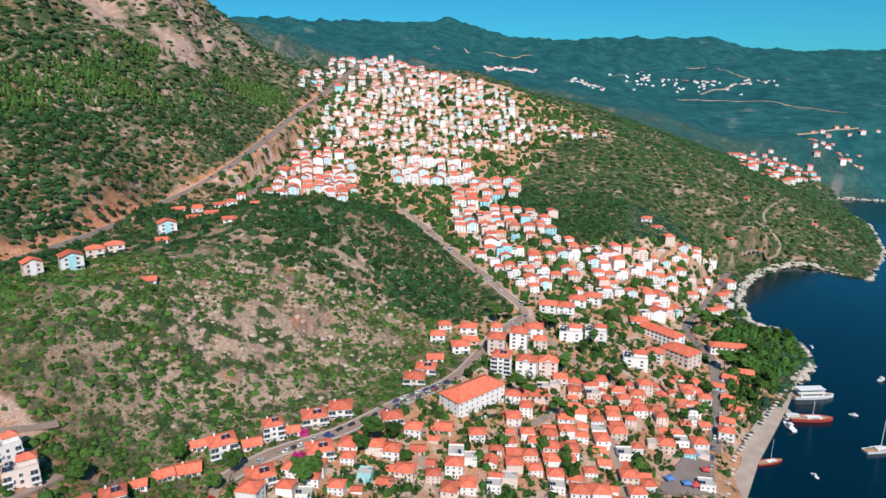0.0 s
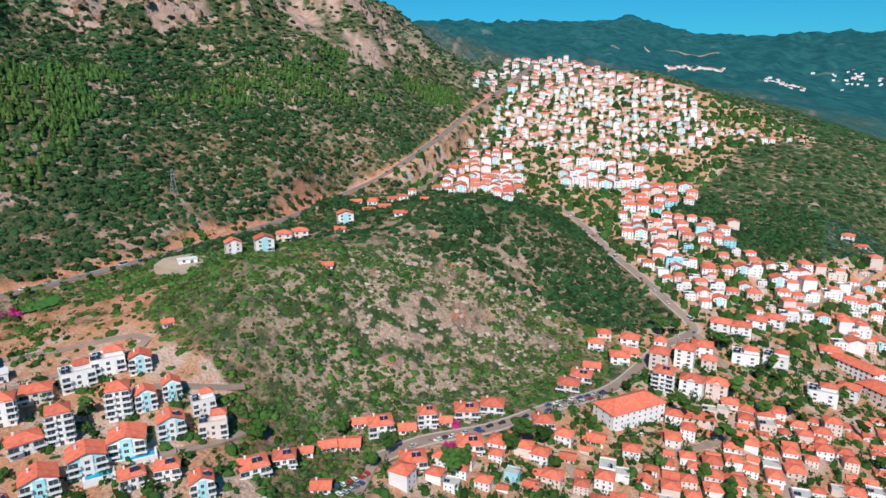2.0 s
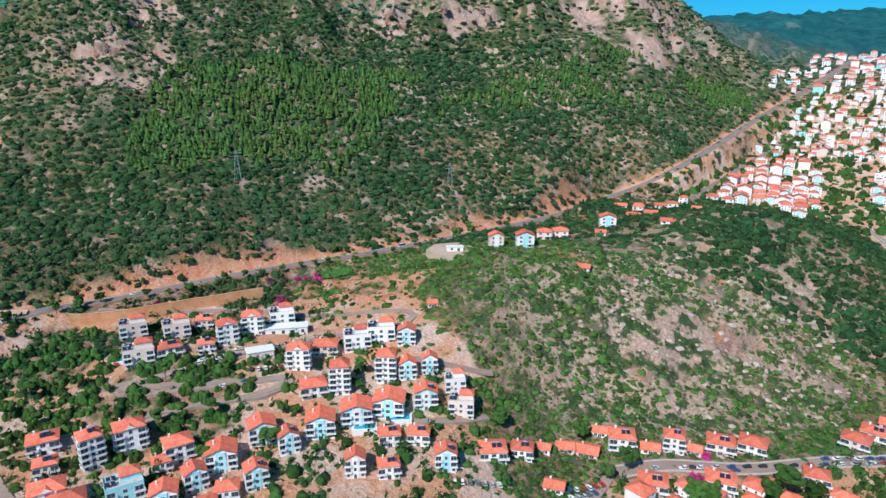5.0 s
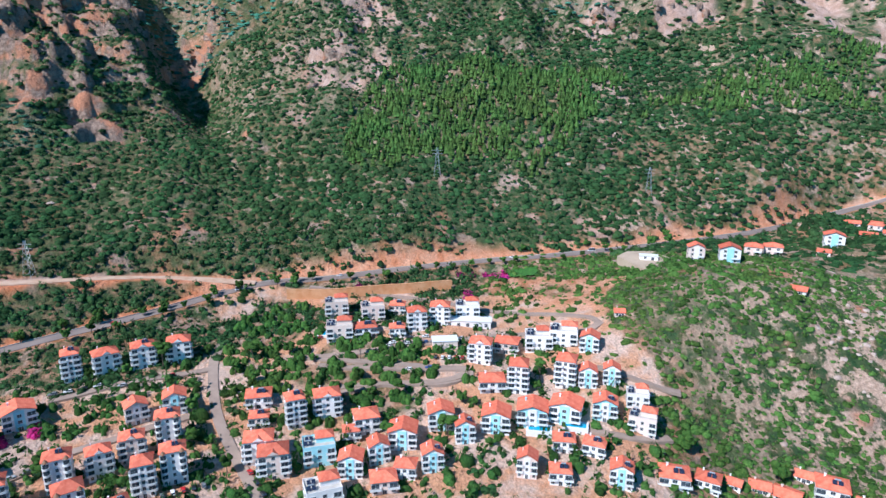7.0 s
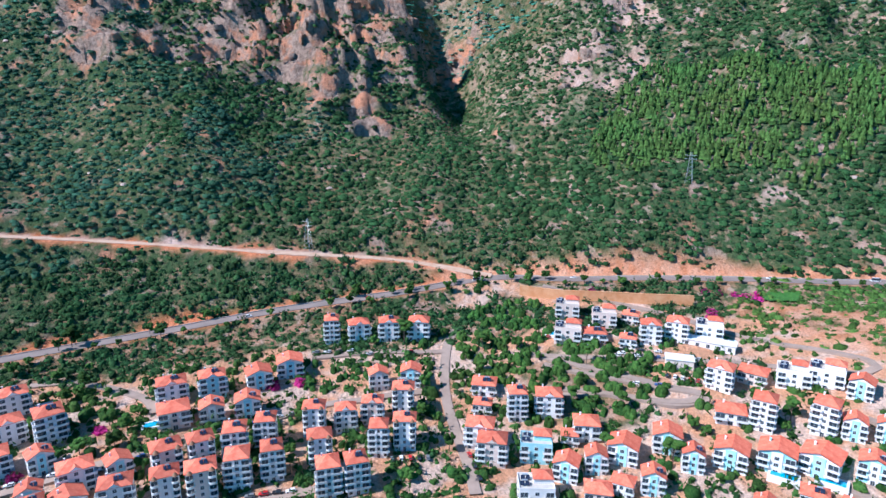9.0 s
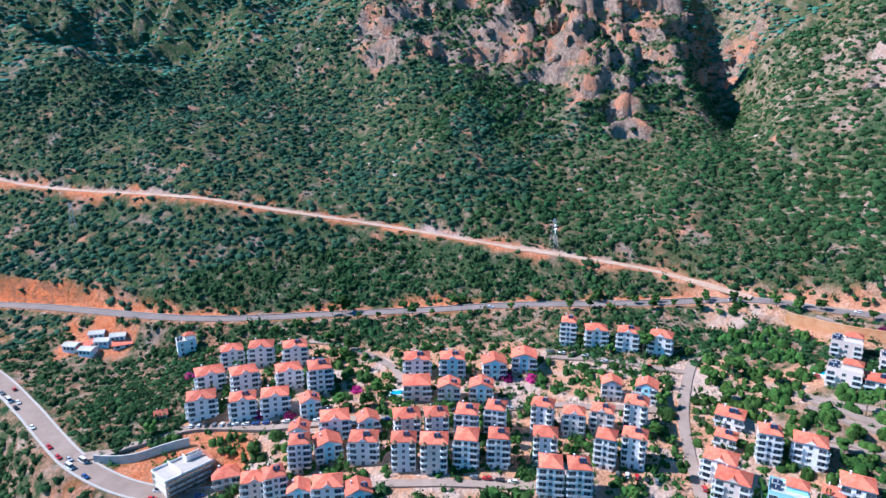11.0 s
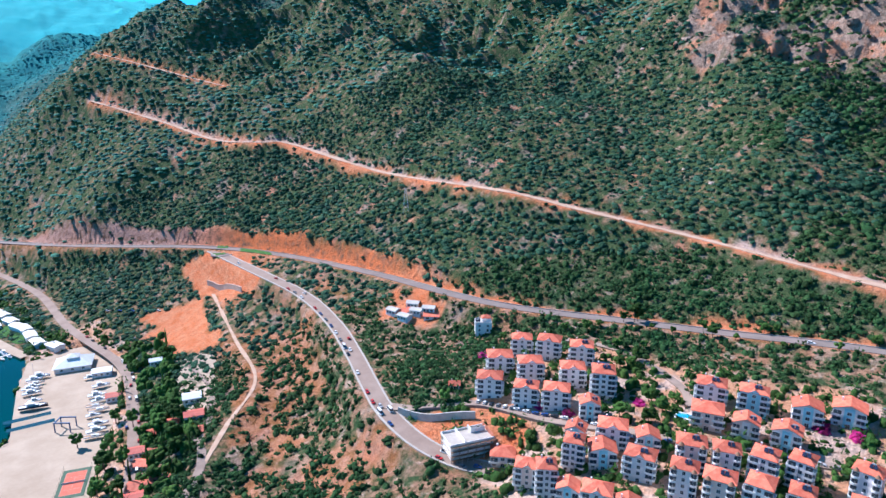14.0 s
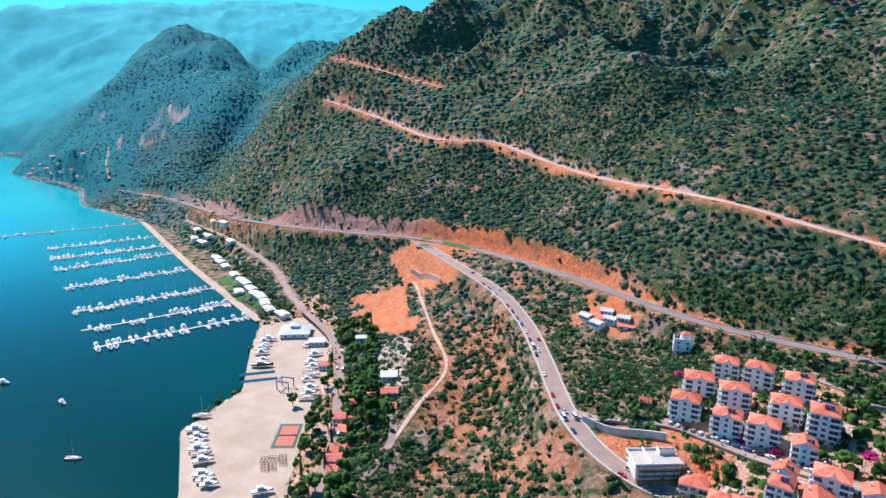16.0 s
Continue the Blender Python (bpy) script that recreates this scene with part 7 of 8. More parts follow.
# ---- pylons ----
def pylon(x, y, high=23):
    root = tagged(new("power_pylon"), "grey steel lattice power pylon on the slope", "pylon", "pylons")

    def bar(bm, a, b, t=0.16):
        a, b = Vector(a), Vector(b)
        q = (b - a).to_track_quat("Z", "Y").to_matrix().to_4x4()
        bmesh.ops.create_cube(bm, size=1, matrix=Matrix.Translation((a + b) / 2) @ q @ Matrix.Diagonal((t, t, (b - a).length, 1)))
    for s, t in ((-1, -1), (1, -1), (1, 1), (-1, 1)):
        bm = bmesh.new()
        bar(bm, (2.6 * s, 2.6 * t, -1), (0.5 * s, 0.5 * t, high), 0.17)
        part("leg", finished("leg", bm, m_steel), root)
    bm = bmesh.new()
    for k in range(7):
        u0, u1 = k / 7, (k + 1) / 7
        r0, r1 = 2.6 - 2.1 * u0, 2.6 - 2.1 * u1
        for a, b in (((-1, -1), (1, -1)), ((1, -1), (1, 1)), ((1, 1), (-1, 1)), ((-1, 1), (-1, -1))):
            bar(bm, (a[0] * r0, a[1] * r0, high * u0), (b[0] * r1, b[1] * r1, high * u1), 0.12)
    part("bracing", finished("bracing", bm, m_steel), root)
    for z in (0.78, 0.9):
        bm = bmesh.new()
        bar(bm, (-4.5, 0, high * z), (4.5, 0, high * z), 0.25)
        part("crossarm", finished("crossarm", bm, m_steel), root)
    root.matrix_basis = pose(x, y, height_at(x, y), 0, 0, 70)


for x, y in PYLONS:
    pylon(x, y)

# settlements far across the basin: small white houses that run together
FAR_PLACES = [(-452, 1948, -342, 2214, 60, 14), (-220, 2380, -130, 2150, 34, 55), (-58, 2719, 60, 2690, 26, 60), (100, 2640, 280, 2625, 40, 55), (330, 2640, 480, 2740, 22, 60)]
far_rnd = random.Random(31)
for x0, y0, x1, y1, n, wide in FAR_PLACES:
    bm = bmesh.new()
    for _ in range(n):
        f = far_rnd.random()
        x, y = x0 + (x1 - x0) * f + far_rnd.gauss(0, wide * 0.5), y0 + (y1 - y0) * f + far_rnd.gauss(0, wide)
        w, d, h, z = far_rnd.uniform(3, 6.5), far_rnd.uniform(3, 5), far_rnd.uniform(3, 5.5), height_at(x, y)
        box(bm, x - w, y - d, z - 6, x + w, y + d, z + h)
        if far_rnd.random() < 0.25:
            v = [bm.verts.new(q) for q in ((x - w - 0.6, y - d - 0.6, z + h), (x + w + 0.6, y - d - 0.6, z + h), (x + w + 0.6, y + d + 0.6, z + h), (x - w - 0.6, y + d + 0.6, z + h), (x, y, z + h + 3))]
            for a, b in ((0, 1), (1, 2), (2, 3), (3, 0)):
                bm.faces.new((v[a], v[b], v[4])).material_index = 1
    tagged(new("far_settlement", finished("far_settlement", bm, m_white, m_tile)), "far cluster of small white houses with pale roofs", "houses", kind="stuff")

# pale roads and cuttings across the far basin
for line in FAR_ROADS:
    ribbon("road_far", draped(line, 12.0), 7.0, m_gravel, "pale far road cut across the wooded basin", "road", 1.2, 4.0)

# swimming pools on the terraces
m_pool = two_tone("pool_water", (0.02, 0.30, 0.50), (0.04, 0.42, 0.62), 0.4, 0.08)
for k, (x, y) in enumerate(POOLS):
    root = tagged(new("swimming_pool"), "small bright blue swimming pool with a pale stone rim", "pool", "swimming pools")
    z = max(height_at(x - 4, y), height_at(x + 4, y), height_at(x, y))
    bm = bmesh.new()
    for x0, y0, x1, y1 in ((-6, -3.4, 6, -2.4), (-6, 2.4, 6, 3.4), (-6, -2.4, -5, 2.4), (5, -2.4, 6, 2.4)):
        box(bm, x0, y0, -4, x1, y1, 0.5)
    part("rim", finished("rim", bm, m_frame), root)
    bm = bmesh.new()
    box(bm, -5, -2.4, -1, 5, 2.4, 0.3)
    part("basin_water", finished("basin_water", bm, m_pool), root)
    root.matrix_basis = pose(x, y, z + 0.2, 0, 0, facing(x, y))

# lawns along the marina
for k, (x, y) in enumerate(MARINA_LAWNS):
    ring = [(x + 9 * math.cos(a) * (1 + 0.2 * math.sin(3 * a + k)), y + 17 * math.sin(a)) for a in np.linspace(0, 2 * math.pi, 15)[:-1]]
    draped_patch("ground_lawn", ring, m_lawn, "mown green lawn beside the marina", "lawn", 0.5, cell=2.0)


# ---- harbour and boatyard ----
m_rust = two_tone("rusty_steel", (0.16, 0.09, 0.06), (0.26, 0.16, 0.11), 1.5, 0.8)
m_hull = two_tone("white_hull", (0.72, 0.73, 0.74), (0.82, 0.83, 0.84), 0.6, 0.3, spread=0.08)
m_hull_red = two_tone("red_hull", (0.45, 0.05, 0.04), (0.55, 0.08, 0.06), 0.6, 0.4)
m_hull_dark = two_tone("navy_hull", (0.02, 0.03, 0.05), (0.04, 0.05, 0.08), 0.6, 0.25)
m_deck = two_tone("wooden_deck", (0.36, 0.22, 0.12), (0.46, 0.30, 0.18), 0.8, 0.7)
m_canvas = two_tone("boat_canvas", (0.06, 0.16, 0.40), (0.10, 0.24, 0.50), 0.8, 0.8, spread=0.3)
m_quay = two_tone("quay_stone", (0.38, 0.30, 0.24), (0.48, 0.39, 0.32), 0.12, 0.9)
patch_slab("pavement_promenade", QUAY_RING, m_quay, "pale stone harbour promenade", "promenade", level=1.9, thick=5.0)
patch_slab("pavement_boatyard", YARD_RING, m_sandy, "wide pale concrete boatyard by the water", "boatyard", level=2.2, thick=6.0)
(p1x, p1y), (p2x, p2y), (p3x, p3y), (p4x, p4y) = PIERS
for (x0, y0), (x1, y1) in (((p1x, p1y), (p2x, p2y)), ((p3x, p3y), (p4x, p4y))):
    ribbon("pavement_pier", smooth_line([(x0, y0, 1.0), ((x0 + x1) / 2, (y0 + y1) / 2, 1.0), (x1, y1, 1.0)], 5.0), 5.0, m_quay, "stone pier reaching out from the promenade", "pier", 0.4, 3.0)
quay_line = [(x, y, 0.6) for x, y in SHORE_WEST[4:9]]
ribbon("pavement_quay", smooth_line(quay_line, 8.0), 9.0, m_sandy, "pale quay along the marina", "quay", 0.9, 4.0)
m_shore = two_tone("shore_rock", (0.42, 0.36, 0.30), (0.58, 0.52, 0.45), 0.3, 0.95, relief=0.6, distance=0.3)
sx_, sy_ = [], []
for line in (SHORE_EAST[3:], SHORE_WEST[8:]):
    for p in smooth_line([(a, b, 0.0) for a, b in line], 3.0):
        for _ in range(2):
            sx_.append(p[0] + grow.uniform(-4, 4))
            sy_.append(p[1] + grow.uniform(-4, 4))
sx_, sy_ = np.array(sx_), np.array(sy_)
size = grow.uniform(1.2, 3.6, len(sx_))
scatter("shore_rocks", rock_forms, sx_, sy_, size, size * 0.9, m_shore, "pale rocks along the shoreline", "rocks", -0.8)


def hull_mesh(length, wide, high, deck_slot=1, materials=None):
    """A boat's hull from bow (+y) to stern, with sheer, a deck and a low bulwark."""
    n, rings = 9, []
    bm = bmesh.new()
    for k in range(n):
        u = k / (n - 1)
        y = -length / 2 + length * u
        half = wide / 2 * (0.86 + 0.14 * math.sin(u * math.pi)) * (1 - max(0, (u - 0.55) / 0.45) ** 2.2)
        top = high * (1 + 0.28 * max(0, u - 0.5))
        half = max(half, 0.04)
        rings.append([bm.verts.new(p) for p in ((0, y, -0.35 * high), (half * 0.8, y, 0.1 * high), (half, y, top), (half * 0.86, y, top), (half * 0.86, y, top - 0.22), (-half * 0.86, y, top - 0.22), (-half * 0.86, y, top), (-half, y, top), (-half * 0.8, y, 0.1 * high))])
    for a, b in zip(rings, rings[1:]):
        for k in range(9):
            f = bm.faces.new((a[k], a[(k + 1) % 9], b[(k + 1) % 9], b[k]))
            f.material_index = deck_slot if k == 4 else 0
    bm.faces.new(rings[0][::-1])
    bm.faces.new(rings[-1])
    return finished("hull", bm, *(materials or (m_hull, m_deck)))


def cabin_mesh(length, wide, base, kind):
    bm = bmesh.new()
    if kind == "motor":
        for y0, y1, w, z0, z1, slot in ((-0.22, 0.18, 0.62, 0, 0.9, 0), (-0.2, 0.15, 0.66, 0.35, 0.72, 1), (-0.24, 0.1, 0.58, 0.9, 1.0, 0), (-0.2, 0.02, 0.5, 1.0, 1.5, 0), (-0.26, 0.04, 0.62, 1.95, 2.03, 0)):
            box(bm, -w * wide / 2, y0 * length, base + z0, w * wide / 2, y1 * length, base + z1, slot)
    elif kind == "sail":
        box(bm, -0.25 * wide, -0.12 * length, base, 0.25 * wide, 0.22 * length, base + 0.55, 0)
        box(bm, -0.27 * wide, -0.05 * length, base + 0.2, 0.27 * wide, 0.16 * length, base + 0.4, 1)
    else:
        box(bm, -0.36 * wide, -0.36 * length, base, 0.36 * wide, 0.2 * length, base + 1.9, 0)
        box(bm, -0.37 * wide, -0.32 * length, base + 0.8, 0.37 * wide, 0.16 * length, base + 1.5, 1)
        box(bm, -0.42 * wide, -0.42 * length, base + 2.0, 0.42 * wide, 0.24 * length, base + 2.15, 0)
        for s in (-1, 1):
            for v in (-0.38, -0.1, 0.18):
                box(bm, s * 0.38 * wide - 0.06, v * length - 0.06, base + 2.1, s * 0.38 * wide + 0.06, v * length + 0.06, base + 4.0, 0)
        box(bm, -0.42 * wide, -0.42 * length, base + 4.0, 0.42 * wide, 0.22 * length, base + 4.12, 0)
    return finished("cabin", bm, m_frame, m_glass)


def mast_mesh(high, boom):
    bm = bmesh.new()
    bmesh.ops.create_cone(bm, cap_ends=True, segments=6, radius1=0.14, radius2=0.07, depth=high, matrix=Matrix.Translation((0, 0.4, high / 2)))
    bmesh.ops.create_cone(bm, cap_ends=True, segments=6, radius1=0.16, radius2=0.12, depth=boom, matrix=Matrix.Translation((0, 0.4 - boom / 2, 2.2)) @ Matrix.Rotation(math.pi / 2, 4, "X"))
    return finished("mast", bm, m_frame)


boat_models = {}


def put_boat(x, y, z, turn, kind, length):
    """kind: excursion, gulet, motor, sail, yard or dark."""
    base = {"excursion": 22, "gulet": 18, "motor": 10, "sail": 11, "dark": 16}[kind]
    m = pose(x, y, z, 0, 0, turn) @ Matrix.Diagonal((length / base, length / base, length / base, 1))
    if kind not in boat_models:
        label = {"excursion": "white excursion boat with an upper deck canopy", "gulet": "red-hulled wooden gulet with a mast", "motor": "white motor boat with a low cabin",
                 "sail": "white sailing boat with a bare mast", "dark": "dark-hulled motor yacht"}[kind]
        root = tagged(new("boat"), label, "boat")
        w, h = {"excursion": (6.0, 1.9), "gulet": (5.0, 1.6), "motor": (3.4, 1.1), "sail": (3.4, 1.0), "dark": (4.6, 1.7)}[kind]
        part("hull", hull_mesh(base, w, h, 1, (m_hull_red, m_deck) if kind == "gulet" else (m_hull_dark, m_hull) if kind == "dark" else (m_hull, m_deck if kind in ("excursion", "sail") else m_hull)), root)
        part("cabin", cabin_mesh(base, w, h * 0.85, "tour" if kind == "excursion" else "sail" if kind in ("sail", "gulet") else "motor"), root)
        if kind in ("sail", "gulet"):
            part("mast", mast_mesh(14 if kind == "sail" else 17, 4.5), root)
        root.matrix_basis = m
        boat_models[kind] = root
        return root
    first = boat_models[kind]
    return copy_thing(first, m @ Matrix.Diagonal((*[1 / v for v in first.scale], 1)))


moor = random.Random(12)
turns = [-70, -75, 20, -60, 30, 80, -40, -65, -72, 60, 40, 75, 10]
for (x, y, length, k), turn in zip(BOATS, turns):
    put_boat(x, y, 0.0, turn, ("excursion", "gulet", "motor", "sail")[k], length)["group"] = "boats in the bay"

# floating pontoons with moored boats
for n, (x0, y0, x1, y1) in enumerate(PONTOONS):
    length, turn = math.hypot(x1 - x0, y1 - y0), math.degrees(math.atan2(y1 - y0, x1 - x0))
    root = tagged(new("pontoon"), "long floating pontoon with moored boats alongside", "pontoon", "marina pontoons")
    bm = bmesh.new()
    box(bm, 0, -1.5, -0.4, length, 1.5, 0.65)
    part("deck", finished("deck", bm, m_sandy if n == 0 else m_concrete), root)
    for k in range(0, int(length / 25) + 1):
        bm = bmesh.new()
        bmesh.ops.create_cone(bm, cap_ends=True, segments=8, radius1=0.25, radius2=0.25, depth=4.5, matrix=Matrix.Translation((min(25.0 * k + 1, length - 1), 1.75, 0.2)))
        part("pile", finished("pile", bm, m_steel), root)
    root.matrix_basis = pose(x0, y0, 0, 0, 0, turn)
    c, s = math.cos(radians(turn)), math.sin(radians(turn))
    u = 3.0
    while u < length * (0.97 if n else 0.9):
        for side in (-1, 1):
            if moor.random() < (0.66 if n else 0.22):
                kind = moor.choice(("motor", "motor", "sail"))
                size = moor.uniform(8.0, 13.0)
                off = side * (2.0 + size * 0.5)
                put_boat(x0 + c * u - s * off, y0 + s * u + c * off, 0.0, turn + (0 if side > 0 else 180) + moor.uniform(-4, 4), kind, size)["group"] = "boats at the pontoons"
        u += moor.uniform(4.2, 6.0)

for i, (x, y) in enumerate(YARD_BOATS):
    b = put_boat(x, y, 3.6, 85 + moor.uniform(-10, 10), "dark" if i in (8,) else moor.choice(("motor", "sail", "motor")), 18 if i == 8 else moor.uniform(9, 14))
    b["group"], b["label"] = "boats stored ashore", "boat laid up on a cradle in the boatyard"
    root = tagged(new("boat_cradle"), "steel cradle under a laid-up boat", "cradle", "cradles")
    for k in (-1, 1):
        bm = bmesh.new()
        box(bm, -1.6, -0.12, 0, 1.6, 0.12, 0.2)
        for s in (-1, 1):
            box(bm, s * 1.4 - 0.1, -0.1, 0.2, s * 1.4 + 0.1, 0.1, 1.6)
        part("frame", finished("frame", bm, m_steel), root, (k * 2.5, 0, 0), 90)
    root.matrix_basis = pose(x, y, 2.2, 0, 0, 85)

# travel lift and its two docks
tx, ty = TRAVEL_LIFT[0]
lift = tagged(new("boat_hoist"), "blue steel boat hoist standing in the yard", "hoist")
m_blue_steel = two_tone("blue_steel", (0.05, 0.10, 0.20), (0.08, 0.15, 0.28), 1.0, 0.5)
for s, t in ((-1, -1), (1, -1), (1, 1), (-1, 1)):
    bm = bmesh.new()
    box(bm, s * 4 - 0.3, t * 5 - 0.3, 0, s * 4 + 0.3, t * 5 + 0.3, 7)
    part("leg", finished("leg", bm, m_blue_steel), lift)
for s in (-1, 1):
    bm = bmesh.new()
    box(bm, s * 4 - 0.35, -5.5, 6.6, s * 4 + 0.35, 5.5, 7.4)
    part("beam", finished("beam", bm, m_blue_steel), lift)
bm = bmesh.new()
box(bm, -4, -5.3, 6.6, 4, -4.7, 7.3)
part("cross_beam", finished("cross_beam", bm, m_blue_steel), lift)
lift.matrix_basis = pose(tx, ty, 2.2, 0, 0, 60)
# dark slabs on the paving stand in for the docks' shadowed water
m_dark_water = two_tone("dock_shadow", (0.01, 0.04, 0.05), (0.02, 0.06, 0.07), 0.5, 0.15)
for k in (0, 1):
    bm = bmesh.new()
    x0, y0 = 42 - 2 * k, -487 + 13 * k
    box(bm, x0 - 26, y0 - 2.6, 2.1, x0 + 2, y0 + 2.6, 2.24)
    tagged(new("water_dock", finished("water_dock", bm, m_dark_water)), "dark slab laid on the quay for a narrow lifting dock", "dock", kind="structure")

# tennis court
m_court = two_tone("red_court", (0.55, 0.12, 0.07), (0.62, 0.16, 0.09), 0.3, 0.85)
m_court_green = two_tone("green_court", (0.05, 0.10, 0.06), (0.08, 0.14, 0.085), 0.3, 0.85)
m_line = two_tone("worn_court_line", (0.62, 0.26, 0.20), (0.70, 0.36, 0.29), 0.8, 0.85)
court_x, court_y = sum(p[0] for p in COURT) / 4, sum(p[1] for p in COURT) / 4
court_turn = math.degrees(math.atan2(COURT[3][1] - COURT[0][1], COURT[3][0] - COURT[0][0]))
court = tagged(new("tennis_court"), "red tennis court in a green fenced surround", "tennis court")
bm = bmesh.new()
box(bm, -15, -7.6, 0, 15, 7.6, 0.12)
part("surround", finished("surround", bm, m_court_green), court)
bm = bmesh.new()
box(bm, -11.9, -5.5, 0.12, 11.9, 5.5, 0.16)
part("playing_surface", finished("playing_surface", bm, m_court), court)
for x0, y0, x1, y1 in ((-11.9, -5.5, 11.9, -5.3), (-11.9, 5.3, 11.9, 5.5), (-11.9, -5.3, -11.7, 5.3), (11.7, -5.3, 11.9, 5.3), (-6.4, -0.1, 6.4, 0.1), (-6.5, -4.1, -6.3, 4.1), (6.3, -4.1, 6.5, 4.1)):
    bm = bmesh.new()
    box(bm, x0, y0, 0.16, x1, y1, 0.18)
    part("line", finished("line", bm, m_line), court)
bm = bmesh.new()
box(bm, -0.03, -6.2, 0.16, 0.03, 6.2, 1.1)
part("net", finished("net", bm, m_frame), court)
for k in range(9):
    for v in (-7.5, 7.5):
        bm = bmesh.new()
        box(bm, -0.06, -0.06, 0, 0.06, 0.06, 3.2)
        part("fence_post", finished("fence_post", bm, m_court_green), court, (-14.8 + 3.7 * k, v, 0.0))
court.matrix_basis = pose(court_x, court_y, 2.22, 0, 0, court_turn)

# sheds and marina houses
m_shed = two_tone("pale_sheet_roof", (0.62, 0.66, 0.68), (0.72, 0.76, 0.78), 0.2, 0.5)
m_shed_red = two_tone("red_sheet_roof", (0.50, 0.08, 0.05), (0.60, 0.13, 0.08), 0.3, 0.6)
sizes = [(26, 22, 2), (14, 10, 0), (10, 8, 1), (12, 10, 0), (12, 9, 1), (9, 8, 1), (10, 8, 1), (9, 7, 0)]
for (x, y), (w, d, red) in zip(SHEDS, sizes):
    root = tagged(new("shed"), "low boatyard building with a red roof" if red == 1 else "white clubhouse with a stepped pyramid roof" if red == 2 else "low white boatyard building with a pale roof", "shed", "boatyard sheds")
    part("wall", finished("wall", gabled_walls(w, d, 4.0, 1.6, red != 2), m_white), root)
    roof = slab_roof(w, d, 6.0, 1.2, True) if red == 2 else slab_roof(w, d, 1.6, 0.5, False)
    part("roof", finished("roof", roof, m_shed_red if red == 1 else m_shed), root, (0, 0, 4.0), label="pale pyramid roof" if red == 2 else "")
    if red == 2:
        bm = bmesh.new()
        box(bm, -4, -4, 0, 4, 4, 1.6)
        part("lantern", finished("lantern", bm, m_white), root, (0, 0, 7.6))
        part("lantern_roof", finished("lantern_roof", slab_roof(8, 8, 2.4, 0.6, True), m_shed), root, (0, 0, 9.2))
    for u in (-0.3, 0.0, 0.3):
        part("window", WINDOW, root, (u * w, -d / 2 - 0.02, 1.2))
    root.matrix_basis = pose(x, y, height_at(x, y) + 0.8, 0, 0, 170)
for x, y in TOWER_HOUSES + SHANTIES:
    grey = (x, y) in SHANTIES
    w, d = (9, 7) if grey else (moor.uniform(13, 20), 9)
    root = tagged(new("low_building"), "low grey-roofed shack on bare orange ground" if grey else "low white marina building with a pale shallow roof", "building", "shacks" if grey else "marina buildings")
    part("wall", finished("wall", gabled_walls(w, d, 3.4, 1.2, True), m_white), root)
    part("roof", finished("roof", slab_roof(w, d, 1.2, 0.6, False), m_concrete if grey else m_frame), root, (0, 0, 3.4))
    for u in (-0.3, 0.0, 0.3):
        part("window", WINDOW, root, (u * w, -d / 2 - 0.02, 0.9))
    root.matrix_basis = pose(x, y, height_at(x, y) + 0.3, 0, 0, moor.uniform(100, 150) if grey else 200 + moor.uniform(-12, 12) + 90)

draped_patch("pavement_yard", [(-64, -506), (-92, -490), (-98, -478), (-82, -412), (-66, -402), (-55, -455)], m_sandy, "pale gravel yard below the cleared orange slope", "yard", 0.5)

# market awnings on the square
cloths = {"red": m_red_cloth, "blue": m_canvas, "white": m_frame}
for k in range(16):
    x, y = SQUARE[0][0] + moor.uniform(4, 34), SQUARE[0][1] + moor.uniform(4, 70)
    if not inside(np.array([float(x)]), np.array([float(y)]), SQUARE)[0]:
        continue
    tint_name = moor.choice(("red", "blue", "red", "white"))
    root = tagged(new("market_awning"), tint_name + " market awning on thin poles", "awning", "market awnings")
    part("canopy", finished("canopy", slab_roof(4.5, 4.5, 1.0, 0.2, True, 0.06), cloths[tint_name]), root, (0, 0, 2.4))
    for s, t in ((-1, -1), (1, -1), (1, 1), (-1, 1)):
        bm = bmesh.new()
        box(bm, s * 2.2 - 0.05, t * 2.2 - 0.05, 0, s * 2.2 + 0.05, t * 2.2 + 0.05, 2.5)
        part("pole", finished("pole", bm, m_steel), root)
    root.matrix_basis = pose(x, y, height_at(x, y) + 0.4, 0, 0, moor.uniform(0, 40))

for x, y in GROVE_ROOFS:
    put_house(x, y, moor.uniform(0.9, 1.2), 6, moor.uniform(150, 200), 2, 0, 0.9, "cottages in the grove")

# parasols and small tables along the promenade
m_parasol = two_tone("parasol_cloth", (0.42, 0.36, 0.30), (0.56, 0.50, 0.43), 1.0, 0.8, spread=0.2)
parasol = None
quay_in = smooth_line([(x, y, 2.3) for x, y in QUAY_RING[4:]], 5.0)
for px_, py_, _ in quay_in:
    if moor.random() < 0.3:
        continue
    m = pose(px_ + 3.5 + moor.uniform(-1, 1), py_ - 1.5, 1.9, 0, 0, moor.uniform(0, 90))
    if parasol is None:
        parasol = tagged(new("parasol"), "pale parasol standing on the promenade", "parasol", "promenade parasols")
        part("canopy", finished("canopy", slab_roof(2.6, 2.6, 0.7, 0.1, True, 0.05), m_parasol), parasol, (0, 0, 2.3))
        bm = bmesh.new()
        box(bm, -0.04, -0.04, 0, 0.04, 0.04, 2.4)
        box(bm, -0.3, -0.3, 0, 0.3, 0.3, 0.08)
        part("pole", finished("pole", bm, m_steel), parasol)
        parasol.matrix_basis = m
    else:
        copy_thing(parasol, m)

